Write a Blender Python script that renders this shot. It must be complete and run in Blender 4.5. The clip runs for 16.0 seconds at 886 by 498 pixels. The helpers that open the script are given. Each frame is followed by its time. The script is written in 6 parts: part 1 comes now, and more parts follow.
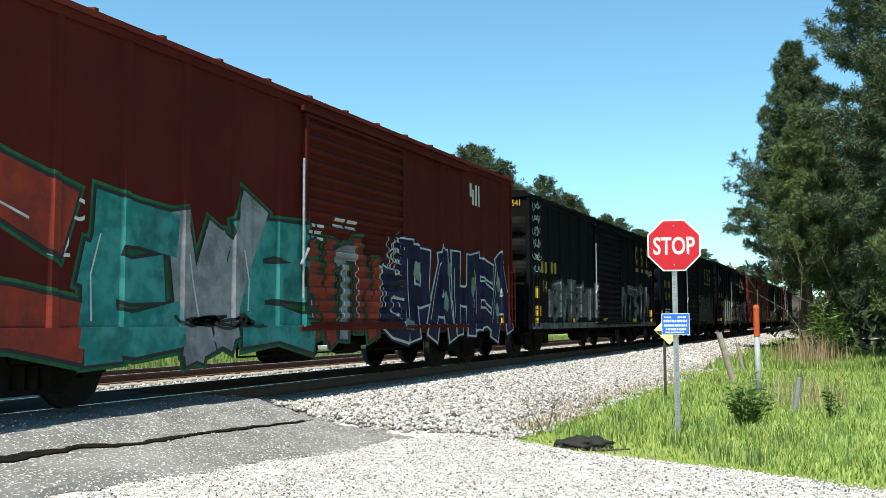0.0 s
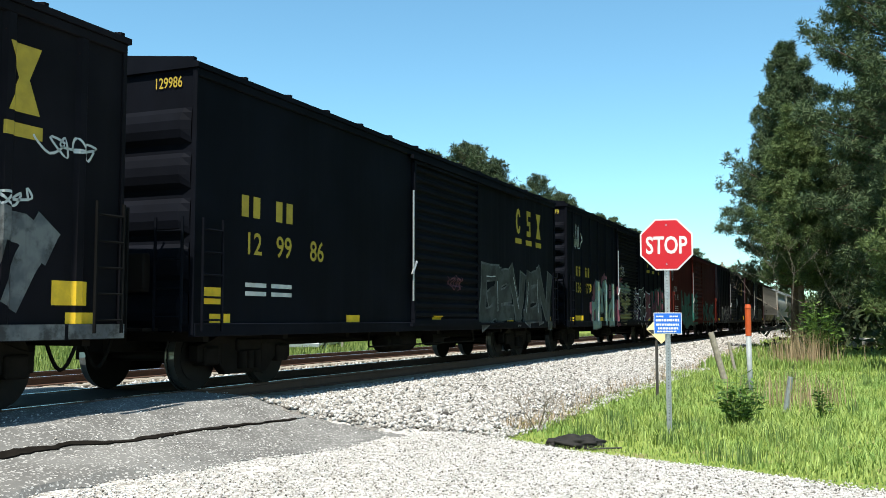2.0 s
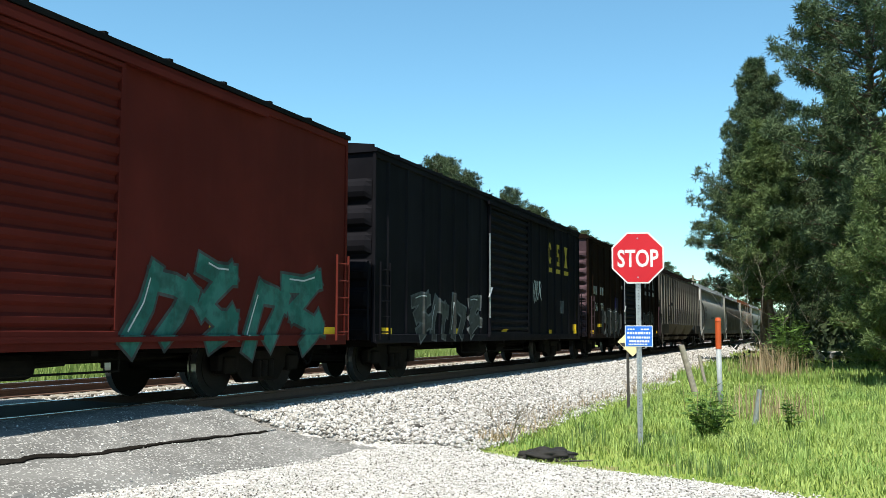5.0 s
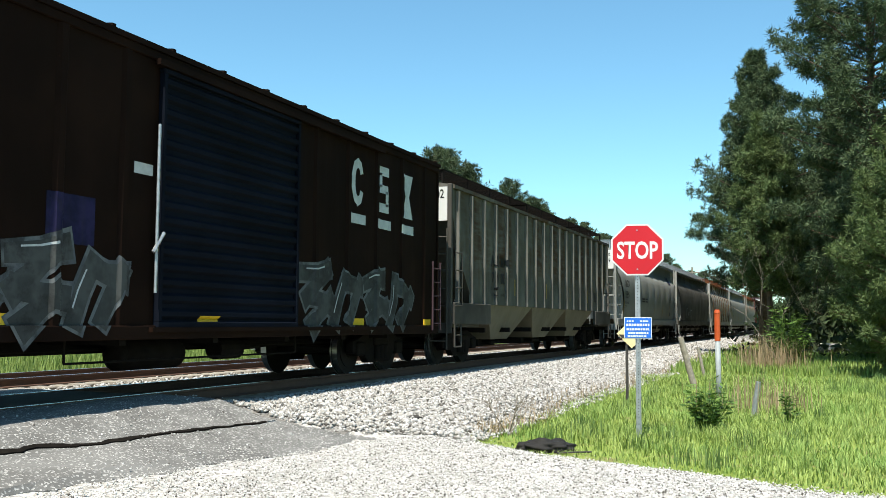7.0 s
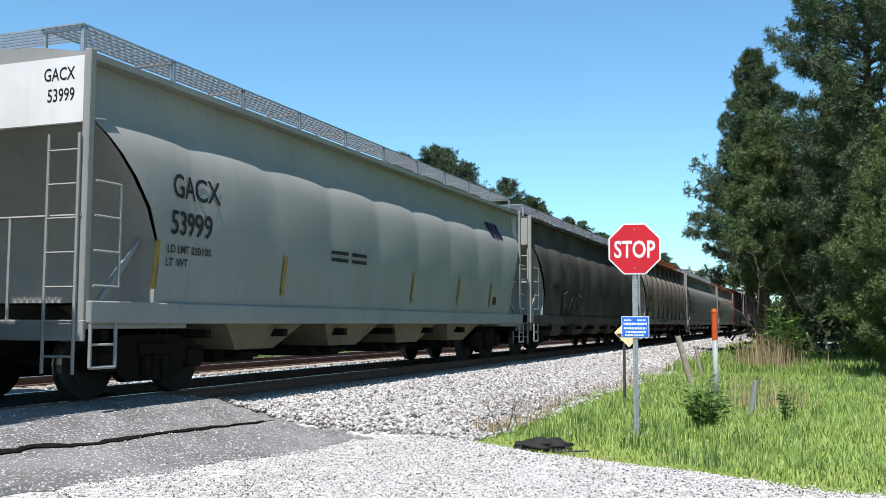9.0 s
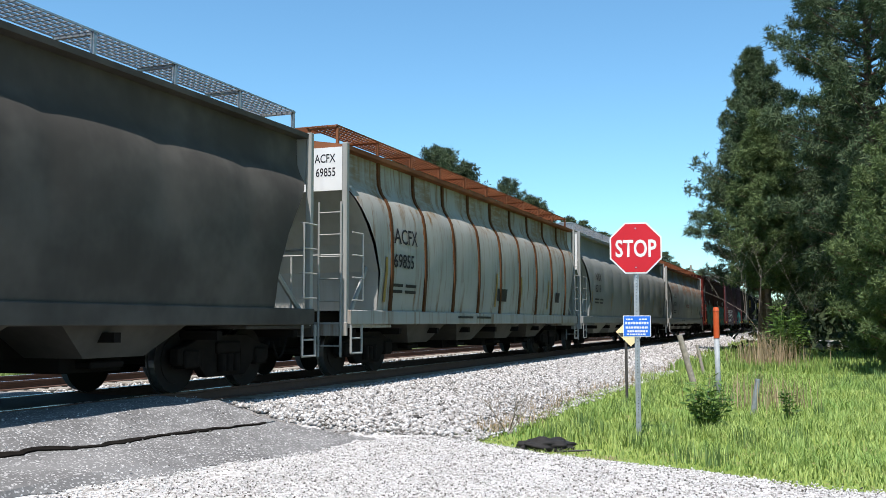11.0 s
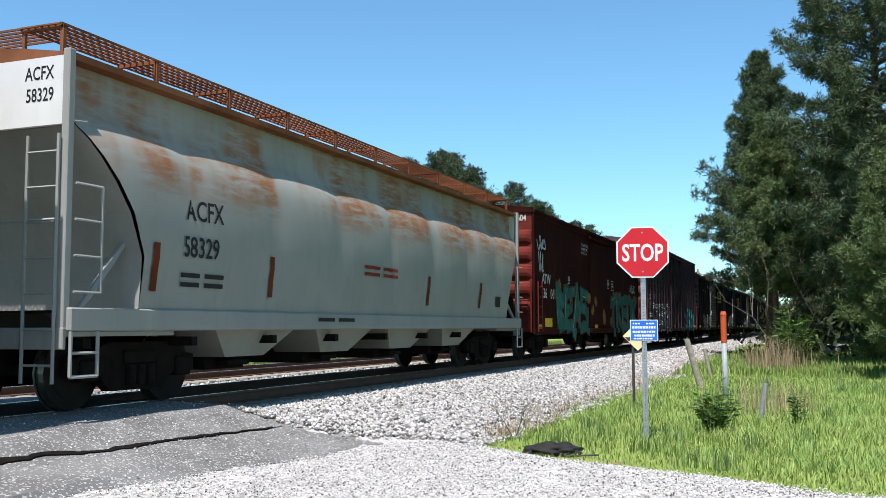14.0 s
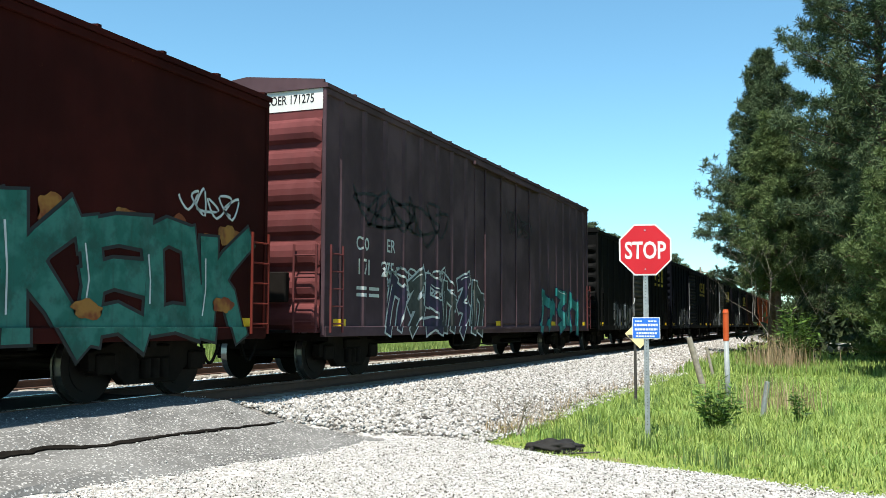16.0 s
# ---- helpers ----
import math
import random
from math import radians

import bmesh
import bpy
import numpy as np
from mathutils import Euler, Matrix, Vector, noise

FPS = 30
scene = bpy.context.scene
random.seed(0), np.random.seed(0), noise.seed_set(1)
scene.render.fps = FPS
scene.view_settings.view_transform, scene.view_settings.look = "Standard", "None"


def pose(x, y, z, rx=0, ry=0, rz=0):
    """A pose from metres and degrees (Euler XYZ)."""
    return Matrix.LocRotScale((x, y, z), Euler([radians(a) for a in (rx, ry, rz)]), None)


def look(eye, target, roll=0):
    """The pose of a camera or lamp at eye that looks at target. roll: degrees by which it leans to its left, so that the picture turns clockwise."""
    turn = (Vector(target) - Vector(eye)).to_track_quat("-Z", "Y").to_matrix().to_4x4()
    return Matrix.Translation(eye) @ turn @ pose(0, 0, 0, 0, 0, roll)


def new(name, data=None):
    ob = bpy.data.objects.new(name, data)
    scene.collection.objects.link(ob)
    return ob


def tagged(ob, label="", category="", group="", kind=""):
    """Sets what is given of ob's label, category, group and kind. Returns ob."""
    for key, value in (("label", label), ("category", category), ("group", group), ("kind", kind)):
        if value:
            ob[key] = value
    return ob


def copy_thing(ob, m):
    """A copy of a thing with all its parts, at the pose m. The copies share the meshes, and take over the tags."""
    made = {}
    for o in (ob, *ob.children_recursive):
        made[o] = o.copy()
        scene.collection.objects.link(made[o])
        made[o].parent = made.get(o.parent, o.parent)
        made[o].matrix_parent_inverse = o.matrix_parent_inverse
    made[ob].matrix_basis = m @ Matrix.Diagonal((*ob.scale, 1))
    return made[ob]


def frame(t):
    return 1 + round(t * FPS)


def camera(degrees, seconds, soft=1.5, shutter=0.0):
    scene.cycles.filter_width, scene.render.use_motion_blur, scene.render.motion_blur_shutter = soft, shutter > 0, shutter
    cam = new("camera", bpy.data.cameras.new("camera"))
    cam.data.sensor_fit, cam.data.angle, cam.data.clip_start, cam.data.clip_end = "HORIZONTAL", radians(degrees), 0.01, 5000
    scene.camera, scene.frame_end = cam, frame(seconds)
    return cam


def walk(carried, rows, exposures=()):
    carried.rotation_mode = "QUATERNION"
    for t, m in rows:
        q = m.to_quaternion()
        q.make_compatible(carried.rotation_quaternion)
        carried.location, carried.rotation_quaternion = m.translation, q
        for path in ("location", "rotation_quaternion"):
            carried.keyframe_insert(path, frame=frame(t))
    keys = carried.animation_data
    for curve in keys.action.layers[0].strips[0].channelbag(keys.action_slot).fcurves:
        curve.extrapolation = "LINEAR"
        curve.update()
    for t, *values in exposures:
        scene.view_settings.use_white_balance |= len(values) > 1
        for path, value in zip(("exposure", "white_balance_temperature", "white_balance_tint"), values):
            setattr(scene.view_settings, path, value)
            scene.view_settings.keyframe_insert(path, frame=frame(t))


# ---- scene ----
SECONDS = 16.0
cam = camera(49.516, SECONDS, 0.55)
EYE = (0.0, 0.0, 1.15)
PATH = [
    (0.0, 94.305, 0.242, -66.631),
    (0.5, 94.315, 0.003, -66.584),
    (1.0, 94.208, 0.058, -66.649),
    (1.5, 94.188, 0.489, -66.692),
    (2.0, 94.198, 0.007, -67.074),
    (2.5, 94.067, -0.129, -67.252),
    (3.0, 94.245, -0.028, -67.707),
    (3.5, 94.699, 0.069, -68.214),
    (4.0, 95.010, -0.004, -68.592),
    (6.5, 94.573, -0.408, -68.792),
    (7.0, 94.411, -0.318, -68.763),
    (7.5, 94.453, -0.269, -68.864),
    (8.0, 94.482, -0.244, -68.923),
    (8.5, 94.391, -0.251, -68.816),
    (9.0, 94.371, -0.246, -68.913),
    (11.5, 94.404, 0.133, -68.785),
    (12.0, 94.603, -0.090, -68.713),
    (12.5, 94.752, -0.081, -68.495),
    (13.0, 94.786, 0.085, -68.467),
    (13.5, 94.743, 0.066, -68.407),
    (14.0, 94.659, 0.180, -68.421),
    (14.5, 94.510, 0.191, -68.420),
    (15.0, 94.524, 0.056, -68.369),
    (15.5, 94.505, -0.135, -68.328),
    (16.0, 94.453, -0.137, -68.293),
]
walk(cam, [(t, pose(*EYE, rx, ry, rz)) for t, rx, ry, rz in PATH], [(0.0, 0.94, 6550, 7), (7.6, 0.94, 6550, 7), (9.0, 0.78, 6150, 15), (14.6, 0.78, 6150, 15), (15.6, 0.92, 6450, 9), (SECONDS, 0.94, 6500, 8)])

# ---- world and sun ----
SUN_EL, SUN_AZ = 63.0, 182.0     # the sun stands high, along the line of the track
world = bpy.data.worlds.new("sky")
scene.world = world
world.use_nodes = True
wn = world.node_tree.nodes
sky = wn.new("ShaderNodeTexSky")
sky.sky_type = "NISHITA"
sky.sun_disc = False
sky.sun_elevation, sky.sun_rotation = radians(SUN_EL), radians(90 - SUN_AZ)
sky.altitude, sky.air_density, sky.dust_density, sky.ozone_density = 50, 1.0, 0.3, 2.4
tint = wn.new("ShaderNodeMix")
tint.data_type, tint.blend_type = "RGBA", "MULTIPLY"
tint.inputs[0].default_value, tint.inputs[7].default_value = 1.0, (0.70, 1.0, 0.99, 1.0)
world.node_tree.links.new(sky.outputs[0], tint.inputs[6])
world.node_tree.links.new(tint.outputs[2], wn["Background"].inputs[0])
wn["Background"].inputs[1].default_value = 0.106
sun = new("sun", bpy.data.lights.new("sun", "SUN"))
sun.data.energy, sun.data.angle, sun.data.color = 4.9, radians(0.55), (1.0, 0.96, 0.88)
ca, ce = radians(SUN_AZ), radians(SUN_EL)
SUN_DIR = Vector((math.cos(ca) * math.cos(ce), math.sin(ca) * math.cos(ce), math.sin(ce)))
sun.matrix_world = look(SUN_DIR * 200, (0, 0, 0))


# ---- materials ----
class Mat:
    """A small builder for node materials."""

    def __init__(self, name, rough=0.6, metal=0.0, spec=0.5):
        self.m = bpy.data.materials.new(name)
        self.m.use_nodes = True
        self.t = self.m.node_tree
        self.b = self.t.nodes["Principled BSDF"]
        self.b.inputs["Roughness"].default_value = rough
        self.b.inputs["Metallic"].default_value = metal
        self.b.inputs["Specular IOR Level"].default_value = spec
        self.co = self.node("ShaderNodeTexCoord").outputs["Object"]

    def node(self, kind, **kw):
        n = self.t.nodes.new(kind)
        for k, v in kw.items():
            n.inputs[k].default_value = v
        return n

    def link(self, a, b):
        self.t.links.new(a, b)

    def noise(self, scale, detail=4.0, rough=0.6, stretch=None, co=None):
        n = self.node("ShaderNodeTexNoise", Scale=scale, Detail=detail, Roughness=rough)
        src = co or self.co
        if stretch:
            mp = self.node("ShaderNodeMapping", Scale=stretch)
            self.link(src, mp.inputs["Vector"])
            src = mp.outputs[0]
        self.link(src, n.inputs["Vector"])
        return n.outputs[0]

    def ramp(self, fac, lo, hi):
        n = self.node("ShaderNodeMapRange")
        n.interpolation_type = "SMOOTHSTEP"
        n.inputs[1].default_value, n.inputs[2].default_value = lo, hi
        self.link(fac, n.inputs[0])
        return n.outputs[0]

    def math(self, op, a, b):
        n = self.node("ShaderNodeMath")
        n.operation = op
        for i, v in enumerate((a, b)):
            if isinstance(v, (int, float)):
                n.inputs[i].default_value = v
            else:
                self.link(v, n.inputs[i])
        return n.outputs[0]

    def mix(self, fac, a, b):
        n = self.t.nodes.new("ShaderNodeMix")
        n.data_type = "RGBA"
        for s, v in ((n.inputs[0], fac), (n.inputs[6], a), (n.inputs[7], b)):
            if isinstance(v, (int, float)):
                s.default_value = v
            elif isinstance(v, (tuple, list)):
                s.default_value = (*v, 1.0)
            else:
                self.link(v, s)
        return n.outputs[2]

    def color(self, c):
        if isinstance(c, (tuple, list)):
            self.b.inputs["Base Color"].default_value = (*c, 1.0)
        else:
            self.link(c, self.b.inputs["Base Color"])
        return self

    def bump(self, h, strength=0.3, dist=0.01):
        n = self.node("ShaderNodeBump", Strength=strength, Distance=dist)
        self.link(h, n.inputs["Height"])
        self.link(n.outputs[0], self.b.inputs["Normal"])
        return self

    def roughness(self, fac, lo, hi):
        n = self.node("ShaderNodeMapRange")
        n.inputs[3].default_value, n.inputs[4].default_value = lo, hi
        self.link(fac, n.inputs[0])
        self.link(n.outputs[0], self.b.inputs["Roughness"])
        return self

    def island(self):
        return self.node("ShaderNodeNewGeometry").outputs["Random Per Island"]

    def each(self):
        return self.node("ShaderNodeObjectInfo").outputs["Random"]

    def axis(self, k):
        n = self.node("ShaderNodeSeparateXYZ")
        self.link(self.co, n.inputs[0])
        return n.outputs[k]


RUST = (0.16, 0.055, 0.022)


def car_paint(name, col, dirt=0.5, rust=0.2, dust=None, rough=0.65, top_rust=None, var=0.45, spec=0.05):
    """Weathered enamel: vertical run-off streaks, dust, rust spots; top_rust is a z height below which rust bleeds."""
    m = Mat(name, rough, spec=spec)
    streak = m.noise(1.0, 5, 0.65, (5.0, 5.0, 0.35))
    cloud = m.noise(0.7, 4, 0.6)
    spots = m.noise(9.0, 6, 0.7)
    dark = tuple(c * (1 - var) for c in col)
    dust = dust or tuple(0.6 * c + 0.014 for c in col)
    c = m.mix(m.ramp(cloud, 0.35, 0.7), dark, col)
    c = m.mix(m.math("MULTIPLY", m.ramp(streak, 0.48, 0.75), dirt), c, dust)
    c = m.mix(m.math("MULTIPLY", m.ramp(spots, 0.72 - 0.3 * rust, 0.8 - 0.2 * rust), min(1.0, rust * 1.6)), c, RUST)
    if top_rust:
        z = m.axis(2)
        lo, hi, amt, *tone = top_rust
        panel = m.noise(1.0, 3, 0.6, (0.9, 0.9, 0.25))
        fine = m.noise(1.0, 5, 0.7, (1.5, 1.5, 9.0))
        mask = m.math("MULTIPLY", m.ramp(z, lo, hi), m.math("MULTIPLY", m.ramp(panel, 0.40, 0.62), m.ramp(fine, 0.3, 0.62)))
        c = m.mix(m.math("MULTIPLY", mask, amt), c, tone[0] if tone else (0.30, 0.13, 0.045))
    m.color(c)
    m.roughness(streak, rough - 0.08, rough + 0.25)
    m.bump(m.math("ADD", m.math("MULTIPLY", cloud, 1.0), m.math("MULTIPLY", spots, 0.15)), 0.25, 0.02)
    return m.m


def spray(name, a, b=None, split=None, fade=0.25, wear=0.35):
    """Spray paint, blended between two colours by height or by cloud."""
    m = Mat(name, 0.65, spec=0.1)
    n = m.noise(3.0, 3)
    b = b or tuple(min(1, v * 0.7) for v in a)
    if split is None:
        f = m.ramp(n, 0.4, 0.62)
    else:
        z = m.math("ADD", m.axis(2), m.math("MULTIPLY", n, 0.5))
        f = m.ramp(z, split + 0.25 - fade, split + 0.25 + fade)
    grime = m.ramp(m.noise(1.0, 5, 0.65, (7, 7, 0.5)), 0.52, 0.8)
    worn = m.math("MULTIPLY", m.ramp(m.noise(2.2, 6, 0.7), 0.47, 0.62), wear)
    c = m.mix(m.math("MULTIPLY", grime, 0.5), m.mix(f, a, b), (0.03, 0.025, 0.02))
    m.color(m.mix(worn, c, (0.02, 0.018, 0.017)))
    return m.m


def plain(name, col, rough=0.6, metal=0.0, var=0.25, scale=6.0, spec=0.3):
    m = Mat(name, rough, metal, spec)
    n = m.noise(scale, 5)
    n2 = m.noise(scale * 9, 3)
    c = m.mix(m.ramp(n, 0.3, 0.7), tuple(v * (1 - var) for v in col), col)
    c = m.mix(m.math("MULTIPLY", m.ramp(n2, 0.55, 0.8), var), c, tuple(v * 0.5 for v in col))
    m.color(c).roughness(n, max(0.05, rough - 0.1), min(1, rough + 0.15)).bump(n2, 0.15, 0.005)
    return m.m


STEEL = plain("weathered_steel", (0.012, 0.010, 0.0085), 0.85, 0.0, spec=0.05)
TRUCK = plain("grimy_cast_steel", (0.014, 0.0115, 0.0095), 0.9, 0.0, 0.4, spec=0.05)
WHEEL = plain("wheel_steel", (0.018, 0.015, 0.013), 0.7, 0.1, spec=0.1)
TREAD = plain("polished_tread", (0.35, 0.34, 0.33), 0.3, 0.9)
RAIL_SIDE = plain("rusty_rail", (0.11, 0.06, 0.04), 0.8)
RAIL_TOP = plain("shiny_rail_head", (0.45, 0.45, 0.46), 0.25, 0.95)
GALV = plain("galvanised_steel", (0.42, 0.43, 0.44), 0.42, 0.7, 0.25, 14)
YELLOW = plain("yellow_reflector", (0.75, 0.46, 0.02), 0.4)
STRIPE = plain("faded_yellow_strip", (0.24, 0.155, 0.03), 0.6)
WHITE = plain("white_stencil", (0.50, 0.50, 0.48), 0.6)
LIGHT = plain("pale_sprayed_outline", (0.46, 0.48, 0.48), 0.6)
BLACKP = plain("black_sprayed_outline", (0.012, 0.012, 0.014), 0.55)
CSYEL = plain("yellow_stencil", (0.40, 0.28, 0.03), 0.6)
WOODM = plain("grey_weathered_wood", (0.30, 0.26, 0.21), 0.85, 0, 0.35, 10)

# ---- mesh tools ----


def part(name, bm, mat, parent=None, label="", smooth=False):
    """One mesh object from a bmesh, under a thing or a part."""
    me = bpy.data.meshes.new(name)
    bm.to_mesh(me)
    bm.free()
    mats = mat if isinstance(mat, (list, tuple)) else [mat]
    for m in mats:
        me.materials.append(m)
    if smooth:
        me.polygons.foreach_set("use_smooth", [True] * len(me.polygons))
    ob = new(name, me)
    ob.parent = parent
    if label:
        tagged(ob, label)
    return ob


def share(src, parent, m=None):
    """Another object on the same mesh."""
    ob = new(src.name.split(".")[0], src.data)
    ob.parent = parent
    if m is not None:
        ob.matrix_local = m
    return ob


def raw(name, verts, faces, mat, parent=None, smooth=False, kind="", label="", category=""):
    """A mesh from arrays: verts (n, 3) and faces (m, k)."""
    verts, faces = np.asarray(verts, np.float32), np.asarray(faces, np.int32)
    me = bpy.data.meshes.new(name)
    me.vertices.add(len(verts))
    me.vertices.foreach_set("co", verts.ravel())
    me.loops.add(faces.size)
    me.loops.foreach_set("vertex_index", faces.ravel())
    me.polygons.add(len(faces))
    me.polygons.foreach_set("loop_start", np.arange(len(faces), dtype=np.int32) * faces.shape[1])
    if smooth:
        me.polygons.foreach_set("use_smooth", np.ones(len(faces), bool))
    me.materials.append(mat)
    me.update(calc_edges=True)
    me.validate()
    ob = new(name, me)
    ob.parent = parent
    return tagged(ob, label, category, "", kind)


def box(bm, x0, x1, y0, y1, z0, z1, bevel=0.0):
    v = [bm.verts.new((x, y, z)) for x in (x0, x1) for y in (y0, y1) for z in (z0, z1)]
    fs = [bm.faces.new([v[i] for i in q]) for q in ((0, 1, 3, 2), (4, 6, 7, 5), (0, 4, 5, 1), (2, 3, 7, 6), (0, 2, 6, 4), (1, 5, 7, 3))]
    if bevel:
        es = list({e for f in fs for e in f.edges})
        bmesh.ops.bevel(bm, geom=es, offset=bevel, segments=1, affect="EDGES", profile=0.7)
    return bm


def boxes(*rows, bevel=0.0):
    bm = bmesh.new()
    for r in rows:
        box(bm, *r, bevel=bevel)
    return bm


def rod(bm, a, b, r, n=6, r2=None):
    a, b = Vector(a), Vector(b)
    r2 = r if r2 is None else r2
    q = (b - a).to_track_quat("Z", "Y")
    rings = []
    for p, rr in ((a, r), (b, r2)):
        rings.append([bm.verts.new(p + q @ Vector((rr * math.cos(2 * math.pi * i / n), rr * math.sin(2 * math.pi * i / n), 0))) for i in range(n)])
    for i in range(n):
        j = (i + 1) % n
        bm.faces.new((rings[0][i], rings[0][j], rings[1][j], rings[1][i]))
    bm.faces.new(rings[0][::-1])
    bm.faces.new(rings[1])
    return bm


def rods(*rows, n=6):
    bm = bmesh.new()
    for a, b, r in rows:
        rod(bm, a, b, r, n)
    return bm


def prism(bm, pts, axis, d0, d1):
    """A closed outline of (u, v) pairs pushed along an axis: 'y' (u=x, v=z) or 'x' (u=y, v=z)."""
    put = (lambda u, v, d: (u, d, v)) if axis == "y" else ((lambda u, v, d: (d, u, v)) if axis == "x" else (lambda u, v, d: (u, v, d)))
    a = [bm.verts.new(put(u, v, d0)) for u, v in pts]
    b = [bm.verts.new(put(u, v, d1)) for u, v in pts]
    bm.faces.new(a)
    bm.faces.new(b[::-1])
    for i in range(len(pts)):
        j = (i + 1) % len(pts)
        bm.faces.new((a[i], b[i], b[j], a[j]))
    return bm


def thing(name, x, y, z, label, category, group="", kind="", rz=0.0):
    ob = new(name)
    ob.empty_display_size = 0.3
    ob.matrix_basis = pose(x, y, z, 0, 0, rz)
    return tagged(ob, label, category, group, kind)


# ---- the lie of the land ----
YC, YC2 = 9.2, 14.9              # centre lines of the two tracks
RZ, RZ2 = 0.18, 0.07             # heights of their rail heads


def road_edge(y):
    return float(np.interp(y, (-30, 0, 1.2, 3.2, 4.9, 6.3, 9.1, 12, 40), (1.0, 10.0, 10.8, 11.5, 12.7, 11.9, 11.2, 11.4, 13)))


def ground_z(x, y):
    wild = np.interp(y, (-200, -12, -3, 1, 4.6, 7.3, 11.2, 12.1, 13.0, 16.8, 18.6, 30, 200), (0.2, -0.40, -0.50, -0.52, -0.50, -0.08, -0.07, -0.22, -0.20, -0.20, -0.52, -0.6, -0.6))
    way = np.interp(y, (-200, 4.5, 5.6, 6.3, 7.0, 7.6, 8.35, 10.1, 12.0, 14.1, 15.7, 18.5, 30), (-0.45, -0.45, -0.43, -0.34, -0.19, 0.03, 0.085, 0.085, 0.05, 0.0, 0.0, -0.32, -0.5))
    k = np.clip((road_edge(y) + 0.4 - x) / 0.8, 0, 1)
    k = k * k * (3 - 2 * k) * (x > -14)
    hump = 0.05 * noise.noise((x * 0.35, y * 0.35, 0)) if -15 < y < 5 else 0.0
    return float(wild * (1 - k) + way * k + hump * (1 - k))


def sheet(name, xs, ys, mat, lift=0.0, keep=None, jitter=0.0, kind="structure", label="", category=""):
    idx, verts, faces = {}, [], []
    for i, x in enumerate(xs):
        for j, y in enumerate(ys):
            idx[i, j] = len(verts)
            verts.append((x, y, ground_z(x, y) + lift + (jitter * noise.noise((x * 3.1, y * 3.1, 2)) if jitter else 0)))
    for i in range(len(xs) - 1):
        for j in range(len(ys) - 1):
            if keep is None or keep((xs[i] + xs[i + 1]) / 2, (ys[j] + ys[j + 1]) / 2):
                faces.append((idx[i, j], idx[i + 1, j], idx[i + 1, j + 1], idx[i, j + 1]))
    return raw(name, verts, faces, mat, None, True, kind, label, category)


def steps(*spans):
    out = []
    for a, b, d in spans:
        out += list(np.arange(a, b - 1e-6, d))
    return out + [spans[-1][1]]


def soil_mat():
    m = Mat("grass_soil", 0.95, spec=0.1)
    a, b, c = m.noise(0.25, 5), m.noise(3.0, 5), m.noise(25, 3)
    col = m.mix(m.ramp(a, 0.35, 0.65), (0.14, 0.19, 0.035), (0.20, 0.25, 0.055))
    col = m.mix(m.ramp(b, 0.5, 0.72), col, (0.20, 0.16, 0.085))
    m.color(col).bump(c, 0.6, 0.03)
    return m.m


def stone_mat(name, cols, isl=True):
    m = Mat(name, 0.9, spec=0.2)
    n = m.noise(18, 4)
    f = m.island() if isl else m.node("ShaderNodeTexVoronoi", Scale=22.0).outputs["Color"]
    if not isl:
        vo = m.node("ShaderNodeTexVoronoi", Scale=24.0)
        m.link(m.co, vo.inputs["Vector"])
        sp = m.node("ShaderNodeSeparateColor")
        m.link(vo.outputs["Color"], sp.inputs[0])
        f = sp.outputs[0]
        m.bump(vo.outputs["Distance"], 0.9, 0.03)
    c = m.mix(m.ramp(f, 0.0, 0.35), cols[0], cols[1])
    c = m.mix(m.ramp(f, 0.5, 1.0), c, cols[2])
    c = m.mix(m.math("MULTIPLY", m.ramp(n, 0.5, 0.8), 0.4), c, cols[0])
    m.color(c)
    return m.m


BALLAST = stone_mat("ballast_stone", ((0.09, 0.08, 0.07), (0.32, 0.30, 0.275), (0.52, 0.50, 0.475)))
BALLAST_BED = stone_mat("ballast_bed", ((0.06, 0.053, 0.046), (0.18, 0.166, 0.15), (0.32, 0.305, 0.285)), False)
# ballast colours darkened to stand in for the shade under the train
SHADED_BED = stone_mat("oily_ballast", ((0.012, 0.0105, 0.009), (0.03, 0.026, 0.023), (0.06, 0.054, 0.048)), False)
GRAVEL = stone_mat("road_gravel", ((0.07, 0.060, 0.050), (0.46, 0.435, 0.405), (0.70, 0.68, 0.65)))
GRAVEL_BED = stone_mat("gravel_bed", ((0.22, 0.20, 0.175), (0.42, 0.395, 0.365), (0.54, 0.52, 0.49)), False)


def asphalt_mat():
    m = Mat("old_asphalt", 0.9, spec=0.25)
    vo = m.node("ShaderNodeTexVoronoi", Scale=55.0)
    m.link(m.co, vo.inputs["Vector"])
    sp = m.node("ShaderNodeSeparateColor")
    m.link(vo.outputs["Color"], sp.inputs[0])
    big = m.noise(1.3, 5)
    c = m.mix(m.ramp(big, 0.35, 0.7), (0.105, 0.100, 0.094), (0.165, 0.158, 0.149))
    c = m.mix(m.ramp(sp.outputs[0], 0.76, 0.97), c, (0.36, 0.345, 0.325))
    m.color(c).bump(vo.outputs["Distance"], 0.4, 0.008)
    return m.m


ASPHALT = asphalt_mat()

